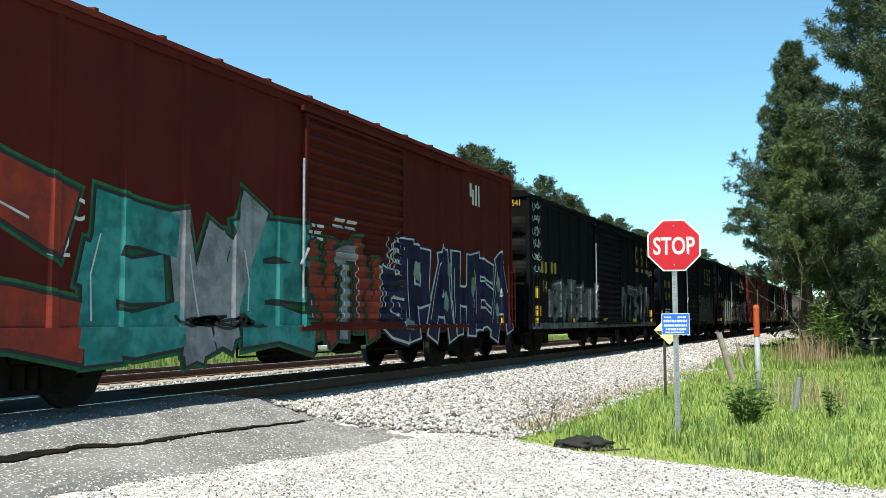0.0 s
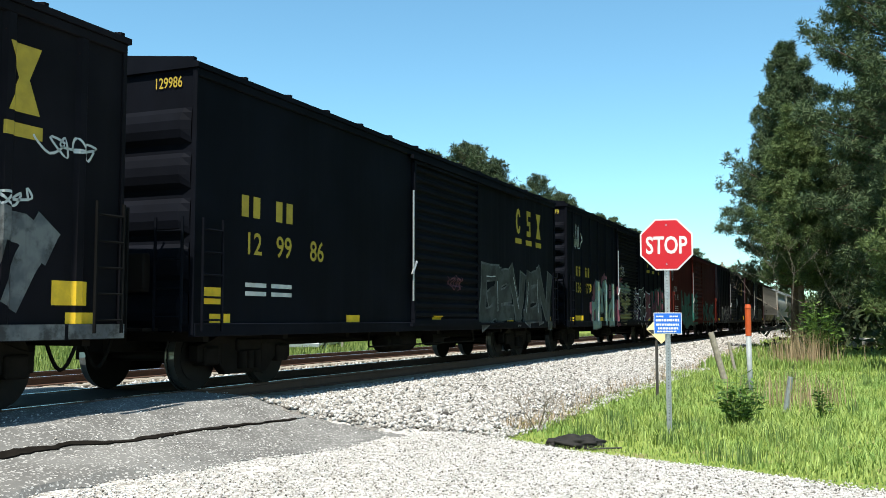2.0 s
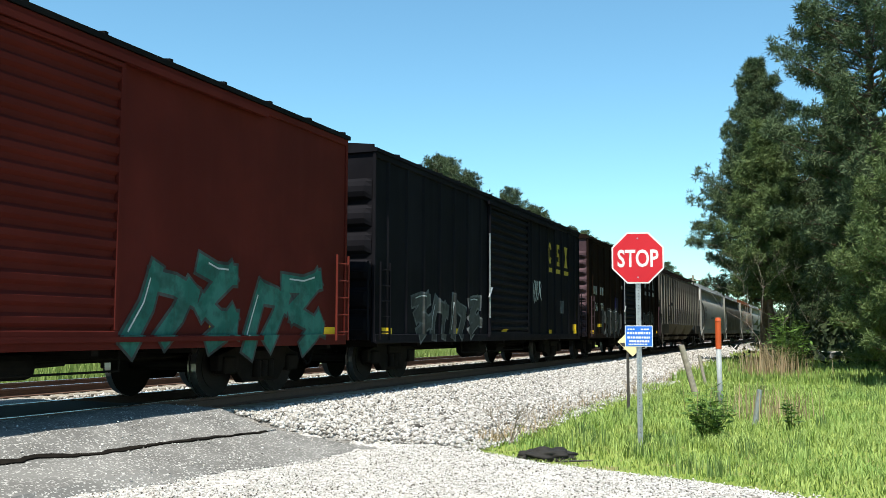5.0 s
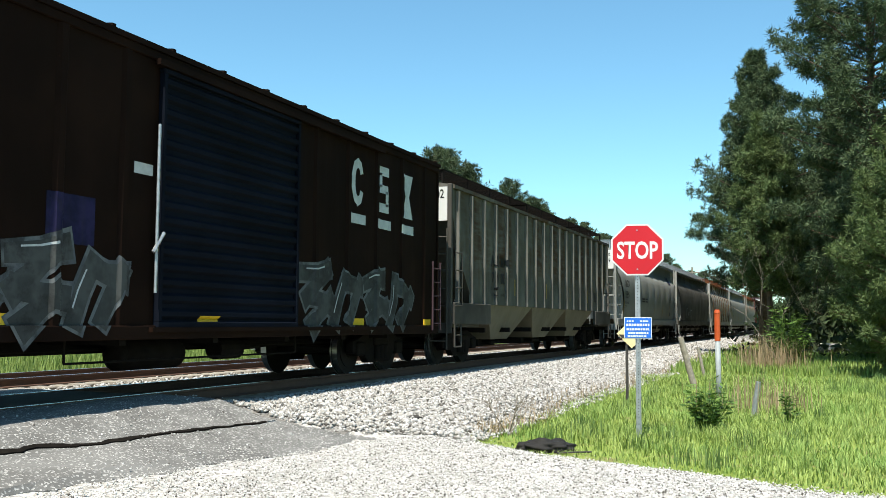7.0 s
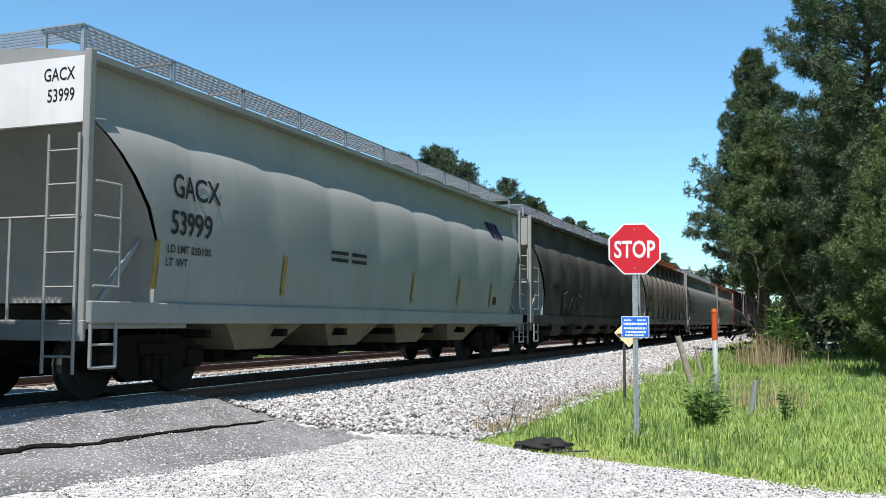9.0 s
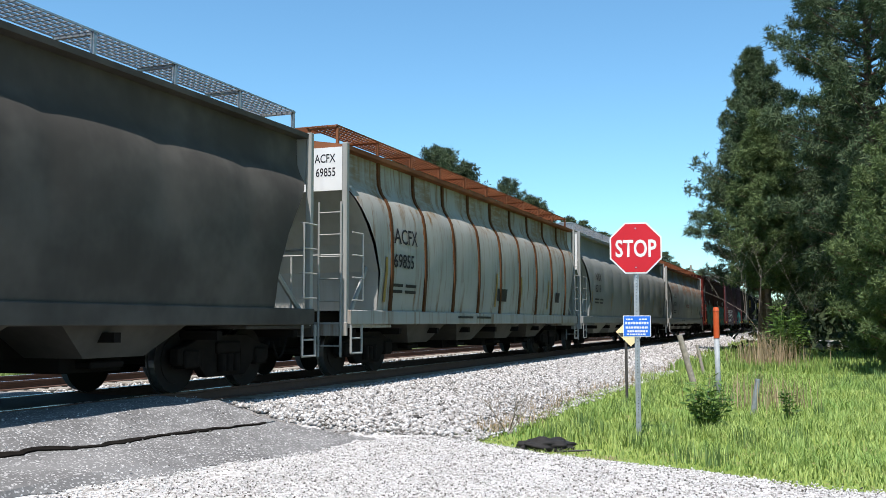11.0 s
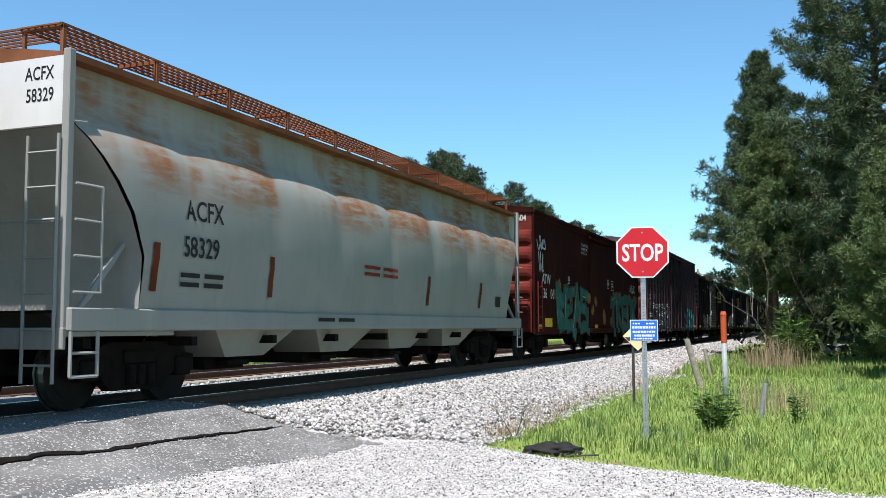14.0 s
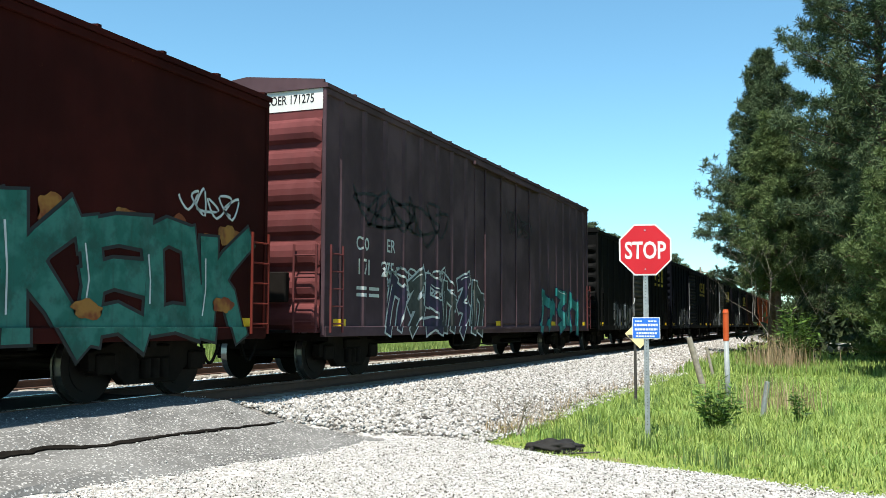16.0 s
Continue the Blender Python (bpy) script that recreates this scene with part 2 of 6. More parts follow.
xs = steps((-1200, -200, 250), (-200, -20, 30), (-20, 6, 2.0), (6, 34, 0.4), (34, 80, 2), (80, 300, 20), (300, 3000, 300))
ys = steps((-2500, -100, 300), (-100, -14, 8), (-14, 20, 0.4), (20, 60, 4), (60, 200, 20), (200, 3000, 400))
sheet("ground", xs, ys, soil_mat(), 0.0, None, 0, "structure", "sunlit rough grassland either side of the railway line", "ground")
rag = lambda x, y: 0.35 * noise.noise((x * 0.9, y * 0.9, 5.0))
off_road = lambda x, y: x > road_edge(y) - (0.9 if y > 5.9 else 0.2) or x < -12
sheet("ballast_bed", steps((-150, 6, 6), (6, 60, 0.35), (60, 420, 8)), steps((4.2, 19.0, 0.35)), BALLAST_BED, 0.03,
      lambda x, y: off_road(x, y) and 4.85 + rag(x, y) < y < 18.3, 0.03, "structure", "pale grey crushed-stone ballast shoulder of the railway", "ballast")
# strip coloured near black where the train's shade falls on the ballast
sheet("track_bed", steps((-150, 6, 6), (6, 80, 0.5), (80, 420, 8)), steps((7.9, 10.6, 0.3)), SHADED_BED, 0.05,
      lambda x, y: off_road(x, y), 0.02, "structure", "ballast between and beside the rails, coloured dark for the train's shade", "ballast")
sheet("road", steps((-12, 3, 0.8), (3, 14, 0.25)), steps((-14, 0, 0.6), (0, 6.8, 0.25)), GRAVEL_BED, 0.03,
      lambda x, y: x < road_edge(y) + 0.1 + rag(x * 1.7, y * 1.7), 0.02, "structure", "bleached gravel lane leading to the crossing", "road")


def ragged(x, outer):
    """How far a paving edge strays from its line: the apron runs a little askew of the track."""
    skew = -(0.16 if outer else 0.085) * max(0.0, x - 7.5)
    if outer:
        return skew + 0.30 * noise.noise((x * 0.8, 1.5, 3)) + 0.12 * noise.noise((x * 3.5, 2.5, 4))
    return skew + 0.10 * noise.noise((x * 0.9, 5.5, 3)) + 0.05 * noise.noise((x * 4, 6.5, 4))


def asphalt_slab(name, y0, y1, label, mat=None):
    """A strip of the crossing's paving with ragged edges and its own thickness."""
    bm = bmesh.new()
    n, x0 = 110, -9.0
    rows = []
    cols = [y0 + (y1 - y0) * k / 6 for k in range(7)]
    for i in range(n + 1):
        row = []
        for k, y in enumerate(cols):
            edge = road_edge(y) - 0.25 + 0.25 * noise.noise((y * 2.0, 1.0, 7))
            x = x0 + (edge - x0) * i / n
            yy = y + (ragged(x, k == 0 and y < 7) * (k if y0 < 7 and k else 1) / (6 if y0 < 7 and k else 1) if y0 < 7 else (ragged(x, False) * (6 - k) / 6 if y0 < 8 else 0))
            drop = 0.05 if i == n or (k == 0 and y0 < 7) else 0.0
            row.append(bm.verts.new((x, yy, ground_z(min(x, road_edge(y) - 0.45), yy) + 0.085 - drop + 0.012 * noise.noise((x * 1.3, yy * 1.3, 9)))))
        rows.append(row)
    faces = []
    for i in range(n):
        for k in range(6):
            faces.append(bm.faces.new((rows[i][k], rows[i + 1][k], rows[i + 1][k + 1], rows[i][k + 1])))
    r = bmesh.ops.extrude_face_region(bm, geom=faces)
    vs = [g for g in r["geom"] if isinstance(g, bmesh.types.BMVert)]
    bmesh.ops.translate(bm, verts=vs, vec=(0, 0, -0.12))
    bmesh.ops.recalc_face_normals(bm, faces=bm.faces)
    return tagged(part(name, bm, mat or ASPHALT), label, "paving", "", "structure")


# asphalt with the deep shade beneath the cars put into its colour
SHADED_ASPHALT = plain("oil_soaked_asphalt", (0.022, 0.020, 0.018), 0.9, 0, 0.4, 5, 0.1)
# near-black that stands in for the shade down in the open joint
CRACK_SHADE = plain("black_crack_dirt", (0.012, 0.010, 0.008), 0.95, 0, 0.4, 12, 0.05)


def crack(name, y, width, x0, x1, thin, label):
    """A black strip, coloured for the shade inside a broken joint in the paving, wider and narrower along its way."""
    bm = bmesh.new()
    prev = None
    for i in range(161):
        x = x0 + (x1 - x0) * i / 160
        w = width * (0.25 + 0.75 * max(0.0, min(1.0, 0.6 + 1.6 * noise.noise((x * 1.6, y, 8))))) * (1 - thin * i / 160)
        c = y + ragged(x, False) + 0.03 * noise.noise((x * 9, y, 2))
        cur = [bm.verts.new((x, c - w, ground_z(min(x, 12.3), c - w) + 0.101)), bm.verts.new((x, c + w, ground_z(min(x, 12.3), c + w) + 0.106))]
        if prev:
            bm.faces.new((prev[0], cur[0], cur[1], prev[1]))
        prev = cur
    r = bmesh.ops.extrude_face_region(bm, geom=bm.faces[:])
    bmesh.ops.translate(bm, verts=[g for g in r["geom"] if isinstance(g, bmesh.types.BMVert)], vec=(0, 0, -0.03))
    bmesh.ops.recalc_face_normals(bm, faces=bm.faces)
    tagged(part(name, bm, CRACK_SHADE), label, "crack", "", "structure")


crack("pavement_crack", 7.075, 0.085, 4.0, 11.0, 0.8, "wide black crack running along the asphalt apron")

asphalt_slab("pavement_apron", 6.2, 7.06, "cracked grey asphalt apron sloping up to the track")
asphalt_slab("pavement_crossing", 7.09, 8.36, "grey asphalt beside the near rail of the crossing")
asphalt_slab("pavement_between", 8.58, 9.84, "asphalt between the rails of the crossing, coloured dark for the train's shade", SHADED_ASPHALT)
asphalt_slab("pavement_middle", 10.05, 14.02, "grey asphalt between the two tracks")
asphalt_slab("pavement_far", 15.75, 18.4, "grey asphalt beyond the second track")


def stones(name, n, place, size, mat, label, seed, flat=0.75):
    """Loose crushed stones, each its own little rock, in one object."""
    rng = np.random.default_rng(seed)
    base = np.array([(1, 0, 0), (-1, 0, 0), (0, 1, 0), (0, -1, 0), (0, 0, 1), (0, 0, -1)], float)
    tri = np.array([(0, 2, 4), (2, 1, 4), (1, 3, 4), (3, 0, 4), (2, 0, 5), (1, 2, 5), (3, 1, 5), (0, 3, 5)])
    pts = place(rng, n)
    n = len(pts)
    v = base[None] * rng.uniform(0.55, 1.15, (n, 6, 1)) + rng.normal(0, 0.18, (n, 6, 3))
    v[..., 2] *= flat
    a, b = rng.uniform(0, 6.28, n), rng.uniform(-0.9, 0.9, n)
    ca_, sa_, cb_, sb_ = np.cos(a), np.sin(a), np.cos(b), np.sin(b)
    x, y, z = v[..., 0], v[..., 1], v[..., 2]
    x, z = x * cb_[:, None] + z * sb_[:, None], -x * sb_[:, None] + z * cb_[:, None]
    x, y = x * ca_[:, None] - y * sa_[:, None], x * sa_[:, None] + y * ca_[:, None]
    s = (rng.uniform(size[0], size[1], n) * 0.5)[:, None]
    v = np.stack([x * s + pts[:, 0:1], y * s + pts[:, 1:2], z * s + pts[:, 2:3]], -1)
    f = (np.arange(n) * 6)[:, None, None] + tri[None]
    return raw(name, v.reshape(-1, 3), f.reshape(-1, 3), mat, None, False, "stuff", label, "stones")


def ballast_place(x0, x1, y0, y1, power):
    def place(rng, n):
        x = x0 + (x1 - x0) * rng.uniform(0, 1, n) ** power
        y = rng.uniform(y0, y1, n)
        return np.array([(a, b, ground_z(a, b) + 0.035 + rng.uniform(0, 0.035)) for a, b in zip(x, y)
                         if a > road_edge(b) - 0.25 + 0.4 * rng.uniform() and (y0 > 5 or b > 4.75 + 0.35 * rng.normal())])
    return place


stones("ballast", 52000, ballast_place(11.5, 34, 4.3, 8.0, 1.35), (0.045, 0.10), BALLAST, "pale crushed-stone ballast spilling down the shoulder", 3)
stones("ballast", 16000, ballast_place(34, 95, 4.6, 8.2, 1.5), (0.08, 0.16), BALLAST, "pale crushed-stone ballast along the far line", 4)
stones("ballast", 14000, ballast_place(10, 60, 10.2, 18.0, 1.5), (0.06, 0.13), BALLAST, "pale crushed-stone ballast between the two tracks", 5)


def gravel_place(rng, n):
    x, y = rng.uniform(4.5, 13.5, n), rng.uniform(-2.0, 6.4, n)
    return np.array([(a, b, ground_z(a, b) + 0.032 + rng.uniform(0, 0.012)) for a, b in zip(x, y)
                     if a < road_edge(b) + 0.25 * rng.normal() and (b < 6.15 - 0.16 * max(0.0, a - 7.5) or rng.uniform() < 0.22)])


stones("gravel", 90000, gravel_place, (0.010, 0.034), GRAVEL, "bleached loose gravel on the lane", 6)


# ---- tracks ----
def rail_bm(x0, x1):
    prof = [(-0.07, -0.17), (0.07, -0.17), (0.07, -0.155), (0.012, -0.135), (0.012, -0.045), (0.036, -0.035), (0.036, -0.004), (0.03, 0.0),
            (-0.03, 0.0), (-0.036, -0.004), (-0.036, -0.035), (-0.012, -0.045), (-0.012, -0.135), (-0.07, -0.155)]
    bm = bmesh.new()
    prism(bm, prof, "x", x0, x1)
    bmesh.ops.recalc_face_normals(bm, faces=bm.faces)
    for f in bm.faces:
        if f.normal.z > 0.9 and f.calc_center_median().z > -0.01:
            f.material_index = 1
    return bm


def track(yc, zr, label, seed):
    t = thing("railway_track", 0, yc, zr, label, "railway track", "", "structure")
    first = part("rail", rail_bm(-150, 420), [RAIL_SIDE, RAIL_TOP], t)
    first.location.y = -0.752
    share(first, t, pose(0, 0.752, 0))
    tie = None
    rng = random.Random(seed)
    for i in range(130):
        m = pose(9.0 + i * 0.5 + rng.uniform(-0.03, 0.03), rng.uniform(-0.04, 0.04), -0.17, 0, 0, rng.uniform(-1, 1))
        if tie is None:
            tie = part("tie", boxes((-0.11, 0.11, -1.3, 1.3, -0.16, -0.004), bevel=0.012), WOODM, t)
            tie.matrix_local = m
        else:
            share(tie, t, m)
    return t


track(YC, RZ, "steel rails on weathered timber ties under the train", 1)
track(YC2, RZ2, "rusty steel rails of the empty second track", 2)


# ---- the train ----
SPEED = 15.41
HW = 1.53                        # half width of a car's side sheets
RIB = 0.04                      # how far a post stands out
WHEEL_R = 0.457
MOVERS, WHEELSETS = [], []


def wheelset_bm():
    bm = bmesh.new()
    rod(bm, (0, -0.95, 0), (0, 0.95, 0), 0.075, 10)
    for s in (-1, 1):
        for y0, y1, r in ((0.685, 0.715, WHEEL_R + 0.025), (0.715, 0.82, WHEEL_R)):
            rod(bm, (0, s * y0, 0), (0, s * y1, 0), r, 28)
        rod(bm, (0, s * 0.815, 0), (0, s * 0.835, 0), 0.33, 20)
        rod(bm, (0, s * 0.82, 0), (0, s * 0.88, 0), 0.14, 12)
        rod(bm, (0, s * 0.93, 0), (0, s * 1.06, 0), 0.11, 10)
        for k in range(3):
            a = k * 2.094
            rod(bm, (0.06 * math.cos(a), s * 1.06, 0.06 * math.sin(a)), (0.06 * math.cos(a), s * 1.08, 0.06 * math.sin(a)), 0.018, 6)
    for f in bm.faces:
        c = f.calc_center_median()
        if math.hypot(c.x, c.z) > WHEEL_R * 0.95 and abs(f.normal.y) < 0.3:
            f.material_index = 1
    return bm


def side_frame_bm():
    bm = bmesh.new()
    out = [(-1.16, 0.62), (-1.16, 0.40), (-1.02, 0.38), (-0.72, 0.40), (-0.50, 0.20), (0.50, 0.20), (0.72, 0.40), (1.02, 0.38), (1.16, 0.40), (1.16, 0.62),
           (0.95, 0.66), (0.55, 0.80), (-0.55, 0.80), (-0.95, 0.66)]
    prism(bm, out, "y", -1.07, -0.92)
    bmesh.ops.recalc_face_normals(bm, faces=bm.faces)
    for x in (-0.18, 0.0, 0.18):
        rod(bm, (x, -1.1, 0.27), (x, -1.1, 0.52), 0.075, 8)
    for x in (-0.89, 0.89):
        box(bm, x - 0.16, x + 0.16, -1.12, -0.9, 0.34, 0.60, 0.02)
    box(bm, -0.3, 0.3, -1.13, -0.95, 0.52, 0.70, 0.02)
    box(bm, -0.62, -0.36, -1.075, -0.9, 0.34, 0.62)
    box(bm, 0.36, 0.62, -1.075, -0.9, 0.34, 0.62)
    bmesh.ops.bevel(bm, geom=[e for e in bm.edges if len(e.link_faces) == 2 and e.calc_length() > 0.1 and e.calc_face_angle(0) > 0.6], offset=0.012, segments=1, affect="EDGES")
    return bm


PROTO = {}


def proto(name, make, mat, parent, m=None, smooth=False):
    if name not in PROTO:
        PROTO[name] = part(name.split(":")[0], make(), mat, parent, "", smooth)
        if m is not None:
            PROTO[name].matrix_local = m
        return PROTO[name]
    return share(PROTO[name], parent, m if m is not None else Matrix())


def truck(car, x, roll):
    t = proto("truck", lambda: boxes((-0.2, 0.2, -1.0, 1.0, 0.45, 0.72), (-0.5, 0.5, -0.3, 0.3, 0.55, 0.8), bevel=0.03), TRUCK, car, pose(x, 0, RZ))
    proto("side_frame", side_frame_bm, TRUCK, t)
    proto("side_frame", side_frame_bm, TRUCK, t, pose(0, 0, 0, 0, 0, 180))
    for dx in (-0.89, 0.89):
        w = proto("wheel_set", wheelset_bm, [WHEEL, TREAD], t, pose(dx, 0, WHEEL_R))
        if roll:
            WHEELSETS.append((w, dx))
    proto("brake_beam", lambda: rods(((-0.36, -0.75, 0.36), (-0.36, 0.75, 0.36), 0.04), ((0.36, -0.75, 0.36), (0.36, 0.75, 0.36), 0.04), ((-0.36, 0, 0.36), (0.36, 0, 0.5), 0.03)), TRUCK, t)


def coupler_bm(sgn):
    bm = bmesh.new()
    box(bm, min(0, sgn * 0.55), max(0, sgn * 0.55), -0.09, 0.09, 0.78, 0.94, 0.02)
    box(bm, min(sgn * 0.5, sgn * 0.74), max(sgn * 0.5, sgn * 0.74), -0.17, 0.12, 0.72, 1.0, 0.04)
    pts = [Vector((sgn * (0.1 + 0.5 * k / 8), -0.35, 0.82 - 0.34 * math.sin(math.pi * k / 8) - 0.1 * k / 8)) for k in range(9)]
    for a, b in zip(pts, pts[1:]):
        rod(bm, a, b, 0.024, 6)
    return bm


def underframe(car, L, z=1.0, gear=True):
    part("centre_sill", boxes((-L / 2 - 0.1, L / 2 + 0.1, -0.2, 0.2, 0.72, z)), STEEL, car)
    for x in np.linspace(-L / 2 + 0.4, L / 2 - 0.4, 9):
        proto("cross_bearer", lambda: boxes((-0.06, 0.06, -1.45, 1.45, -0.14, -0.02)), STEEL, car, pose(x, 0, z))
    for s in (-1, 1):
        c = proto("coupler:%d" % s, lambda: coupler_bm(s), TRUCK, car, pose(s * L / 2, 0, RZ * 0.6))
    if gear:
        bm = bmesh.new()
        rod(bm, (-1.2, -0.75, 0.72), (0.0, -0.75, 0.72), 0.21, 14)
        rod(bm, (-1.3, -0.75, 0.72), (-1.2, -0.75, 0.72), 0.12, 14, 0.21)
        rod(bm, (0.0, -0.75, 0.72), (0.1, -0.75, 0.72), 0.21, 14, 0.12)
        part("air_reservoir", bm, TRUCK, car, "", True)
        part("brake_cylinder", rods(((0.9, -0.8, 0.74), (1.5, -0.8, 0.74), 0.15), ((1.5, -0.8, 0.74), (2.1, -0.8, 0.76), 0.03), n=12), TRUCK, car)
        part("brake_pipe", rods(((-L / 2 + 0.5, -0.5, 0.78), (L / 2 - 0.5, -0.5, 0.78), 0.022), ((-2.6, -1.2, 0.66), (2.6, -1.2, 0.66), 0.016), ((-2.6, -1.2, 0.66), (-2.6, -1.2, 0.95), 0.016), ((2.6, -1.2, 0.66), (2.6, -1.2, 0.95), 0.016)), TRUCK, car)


# ---- painting on the sides ----
class Side:
    """The near side of a car as a surface: y for a given x and z, with the breaks where its slope changes."""

    def __init__(self, xbreaks, zbreaks, depth, extra=0.0):
        self.xb, self.zb, self.depth, self.extra = xbreaks, zbreaks, depth, extra

    def lay(self, bm, lift):
        for k, br in ((0, self.xb), (2, self.zb)):
            lo = min((v.co[k] for v in bm.verts), default=0)
            hi = max((v.co[k] for v in bm.verts), default=0)
            for b in br:
                if lo < b < hi:
                    no = (1, 0, 0) if k == 0 else (0, 0, 1)
                    bmesh.ops.bisect_plane(bm, geom=bm.verts[:] + bm.edges[:] + bm.faces[:], plane_co=[b * n for n in no], plane_no=no)
        for v in bm.verts:
            v.co.y = -self.depth(v.co.x, v.co.z) - lift - self.extra
        return bm


def glyphs(s, offset=0.0):
    """Flat mesh data of a line of writing in the built-in font, 1 unit high, in x and y."""
    cu = bpy.data.curves.new("writing", "FONT")
    cu.body, cu.size, cu.offset, cu.resolution_u = s, 1.0, offset, 3
    ob = new("writing", cu)
    me = bpy.data.meshes.new_from_object(ob)
    bpy.data.objects.remove(ob)
    bpy.data.curves.remove(cu)
    return me


GLYPH = {}


def glyph_bm(s, offset=0.0):
    if (s, offset) not in GLYPH:
        GLYPH[s, offset] = glyphs(s, offset)
    bm = bmesh.new()
    bm.from_mesh(GLYPH[s, offset])
    return bm


def writing(car, side, s, x, z, h, mat, name="lettering", bold=0.012, wide=1.0, lift=0.004):
    """Words stencilled on a side; x is the left end, z the foot of the letters, h the height of a capital."""
    bm = glyph_bm(s, bold)
    k = h / 0.69
    for v in bm.verts:
        v.co = (x + v.co.x * k * wide, 0, z + v.co.y * k)
    side.lay(bm, lift)
    for f in bm.faces:
        if f.normal.y > 0:
            f.normal_flip()
    return part(name, bm, mat, car)


def bars(car, side, rows, mat, name="stencil_line", lift=0.004):
    """Small stencils too fine to read: rows of (x, z, width, height)."""
    bm = bmesh.new()
    for x, z, w, h in rows:
        vs = [bm.verts.new(p) for p in ((x, 0, z), (x + w, 0, z), (x + w, 0, z + h), (x, 0, z + h))]
        bm.faces.new(vs)
    side.lay(bm, lift)
    return part(name, bm, mat, car)


STROKES = {   # letterforms as fat strokes in a unit square: (u0, v0, u1, v1)
    "E": ((.14, 0, .14, 1), (.1, .92, .95, .9), (.1, .5, .8, .52), (.1, .08, 1, .1)), "W": ((.05, 1, .3, 0), (.3, 0, .5, .8), (.5, .8, .72, 0), (.72, 0, .95, 1)),
    "N": ((.15, 0, .12, 1), (.12, 1, .85, 0), (.85, 0, .9, 1)), "I": ((.5, 0, .45, 1), (.2, .95, .8, .95)), "P": ((.2, 0, .15, 1), (.15, .95, .8, .85), (.8, .9, .8, .5), (.85, .5, .15, .42)),
    "A": ((.05, 0, .45, 1), (.45, 1, .95, 0), (.2, .36, .8, .34)), "H": ((.15, 0, .12, 1), (.85, 0, .88, 1), (.1, .5, .9, .52)), "O": ((.15, .1, .12, .9), (.12, .9, .85, .95), (.85, .95, .88, .1), (.9, .08, .12, .08)),
    "K": ((.15, 0, .12, 1), (.15, .45, .9, 1), (.3, .55, .95, 0)), "S": ((.9, .9, .15, .92), (.15, .95, .12, .55), (.12, .55, .88, .45), (.88, .48, .85, .05), (.88, .08, .1, .06)),
    "C": ((.95, .9, .2, .9), (.2, .95, .12, .1), (.12, .08, .95, .12)), "D": ((.2, .05, .3, .5), (.25, .5, .8, .55), (.85, 1, .85, 0), (.9, .06, .15, .06)), "G": ((.95, .9, .2, .92), (.2, .95, .12, .1), (.12, .08, .9, .1), (.88, .1, .88, .45), (.9, .45, .55, .45)),
    "V": ((.08, 1, .5, 0), (.5, 0, .92, 1)), "B": ((.18, 0, .15, 1), (.15, .95, .8, .8), (.8, .8, .2, .52), (.2, .52, .9, .25), (.9, .25, .15, .06)), "Z": ((.1, .9, .8, 1), (.75, 1, .2, .45), (.25, .5, .9, .3), (.85, .4, .3, 0)),
    "X": ((.1, 0, .3, .9), (.3, .8, .9, .6), (.85, .7, .6, 0)), "Y": ((.1, 1, .2, .4), (.2, .45, .8, .5), (.9, 1, .8, 0), (.85, .08, .2, .05)), "T": ((.05, .93, .95, .95), (.5, .95, .45, 0))}


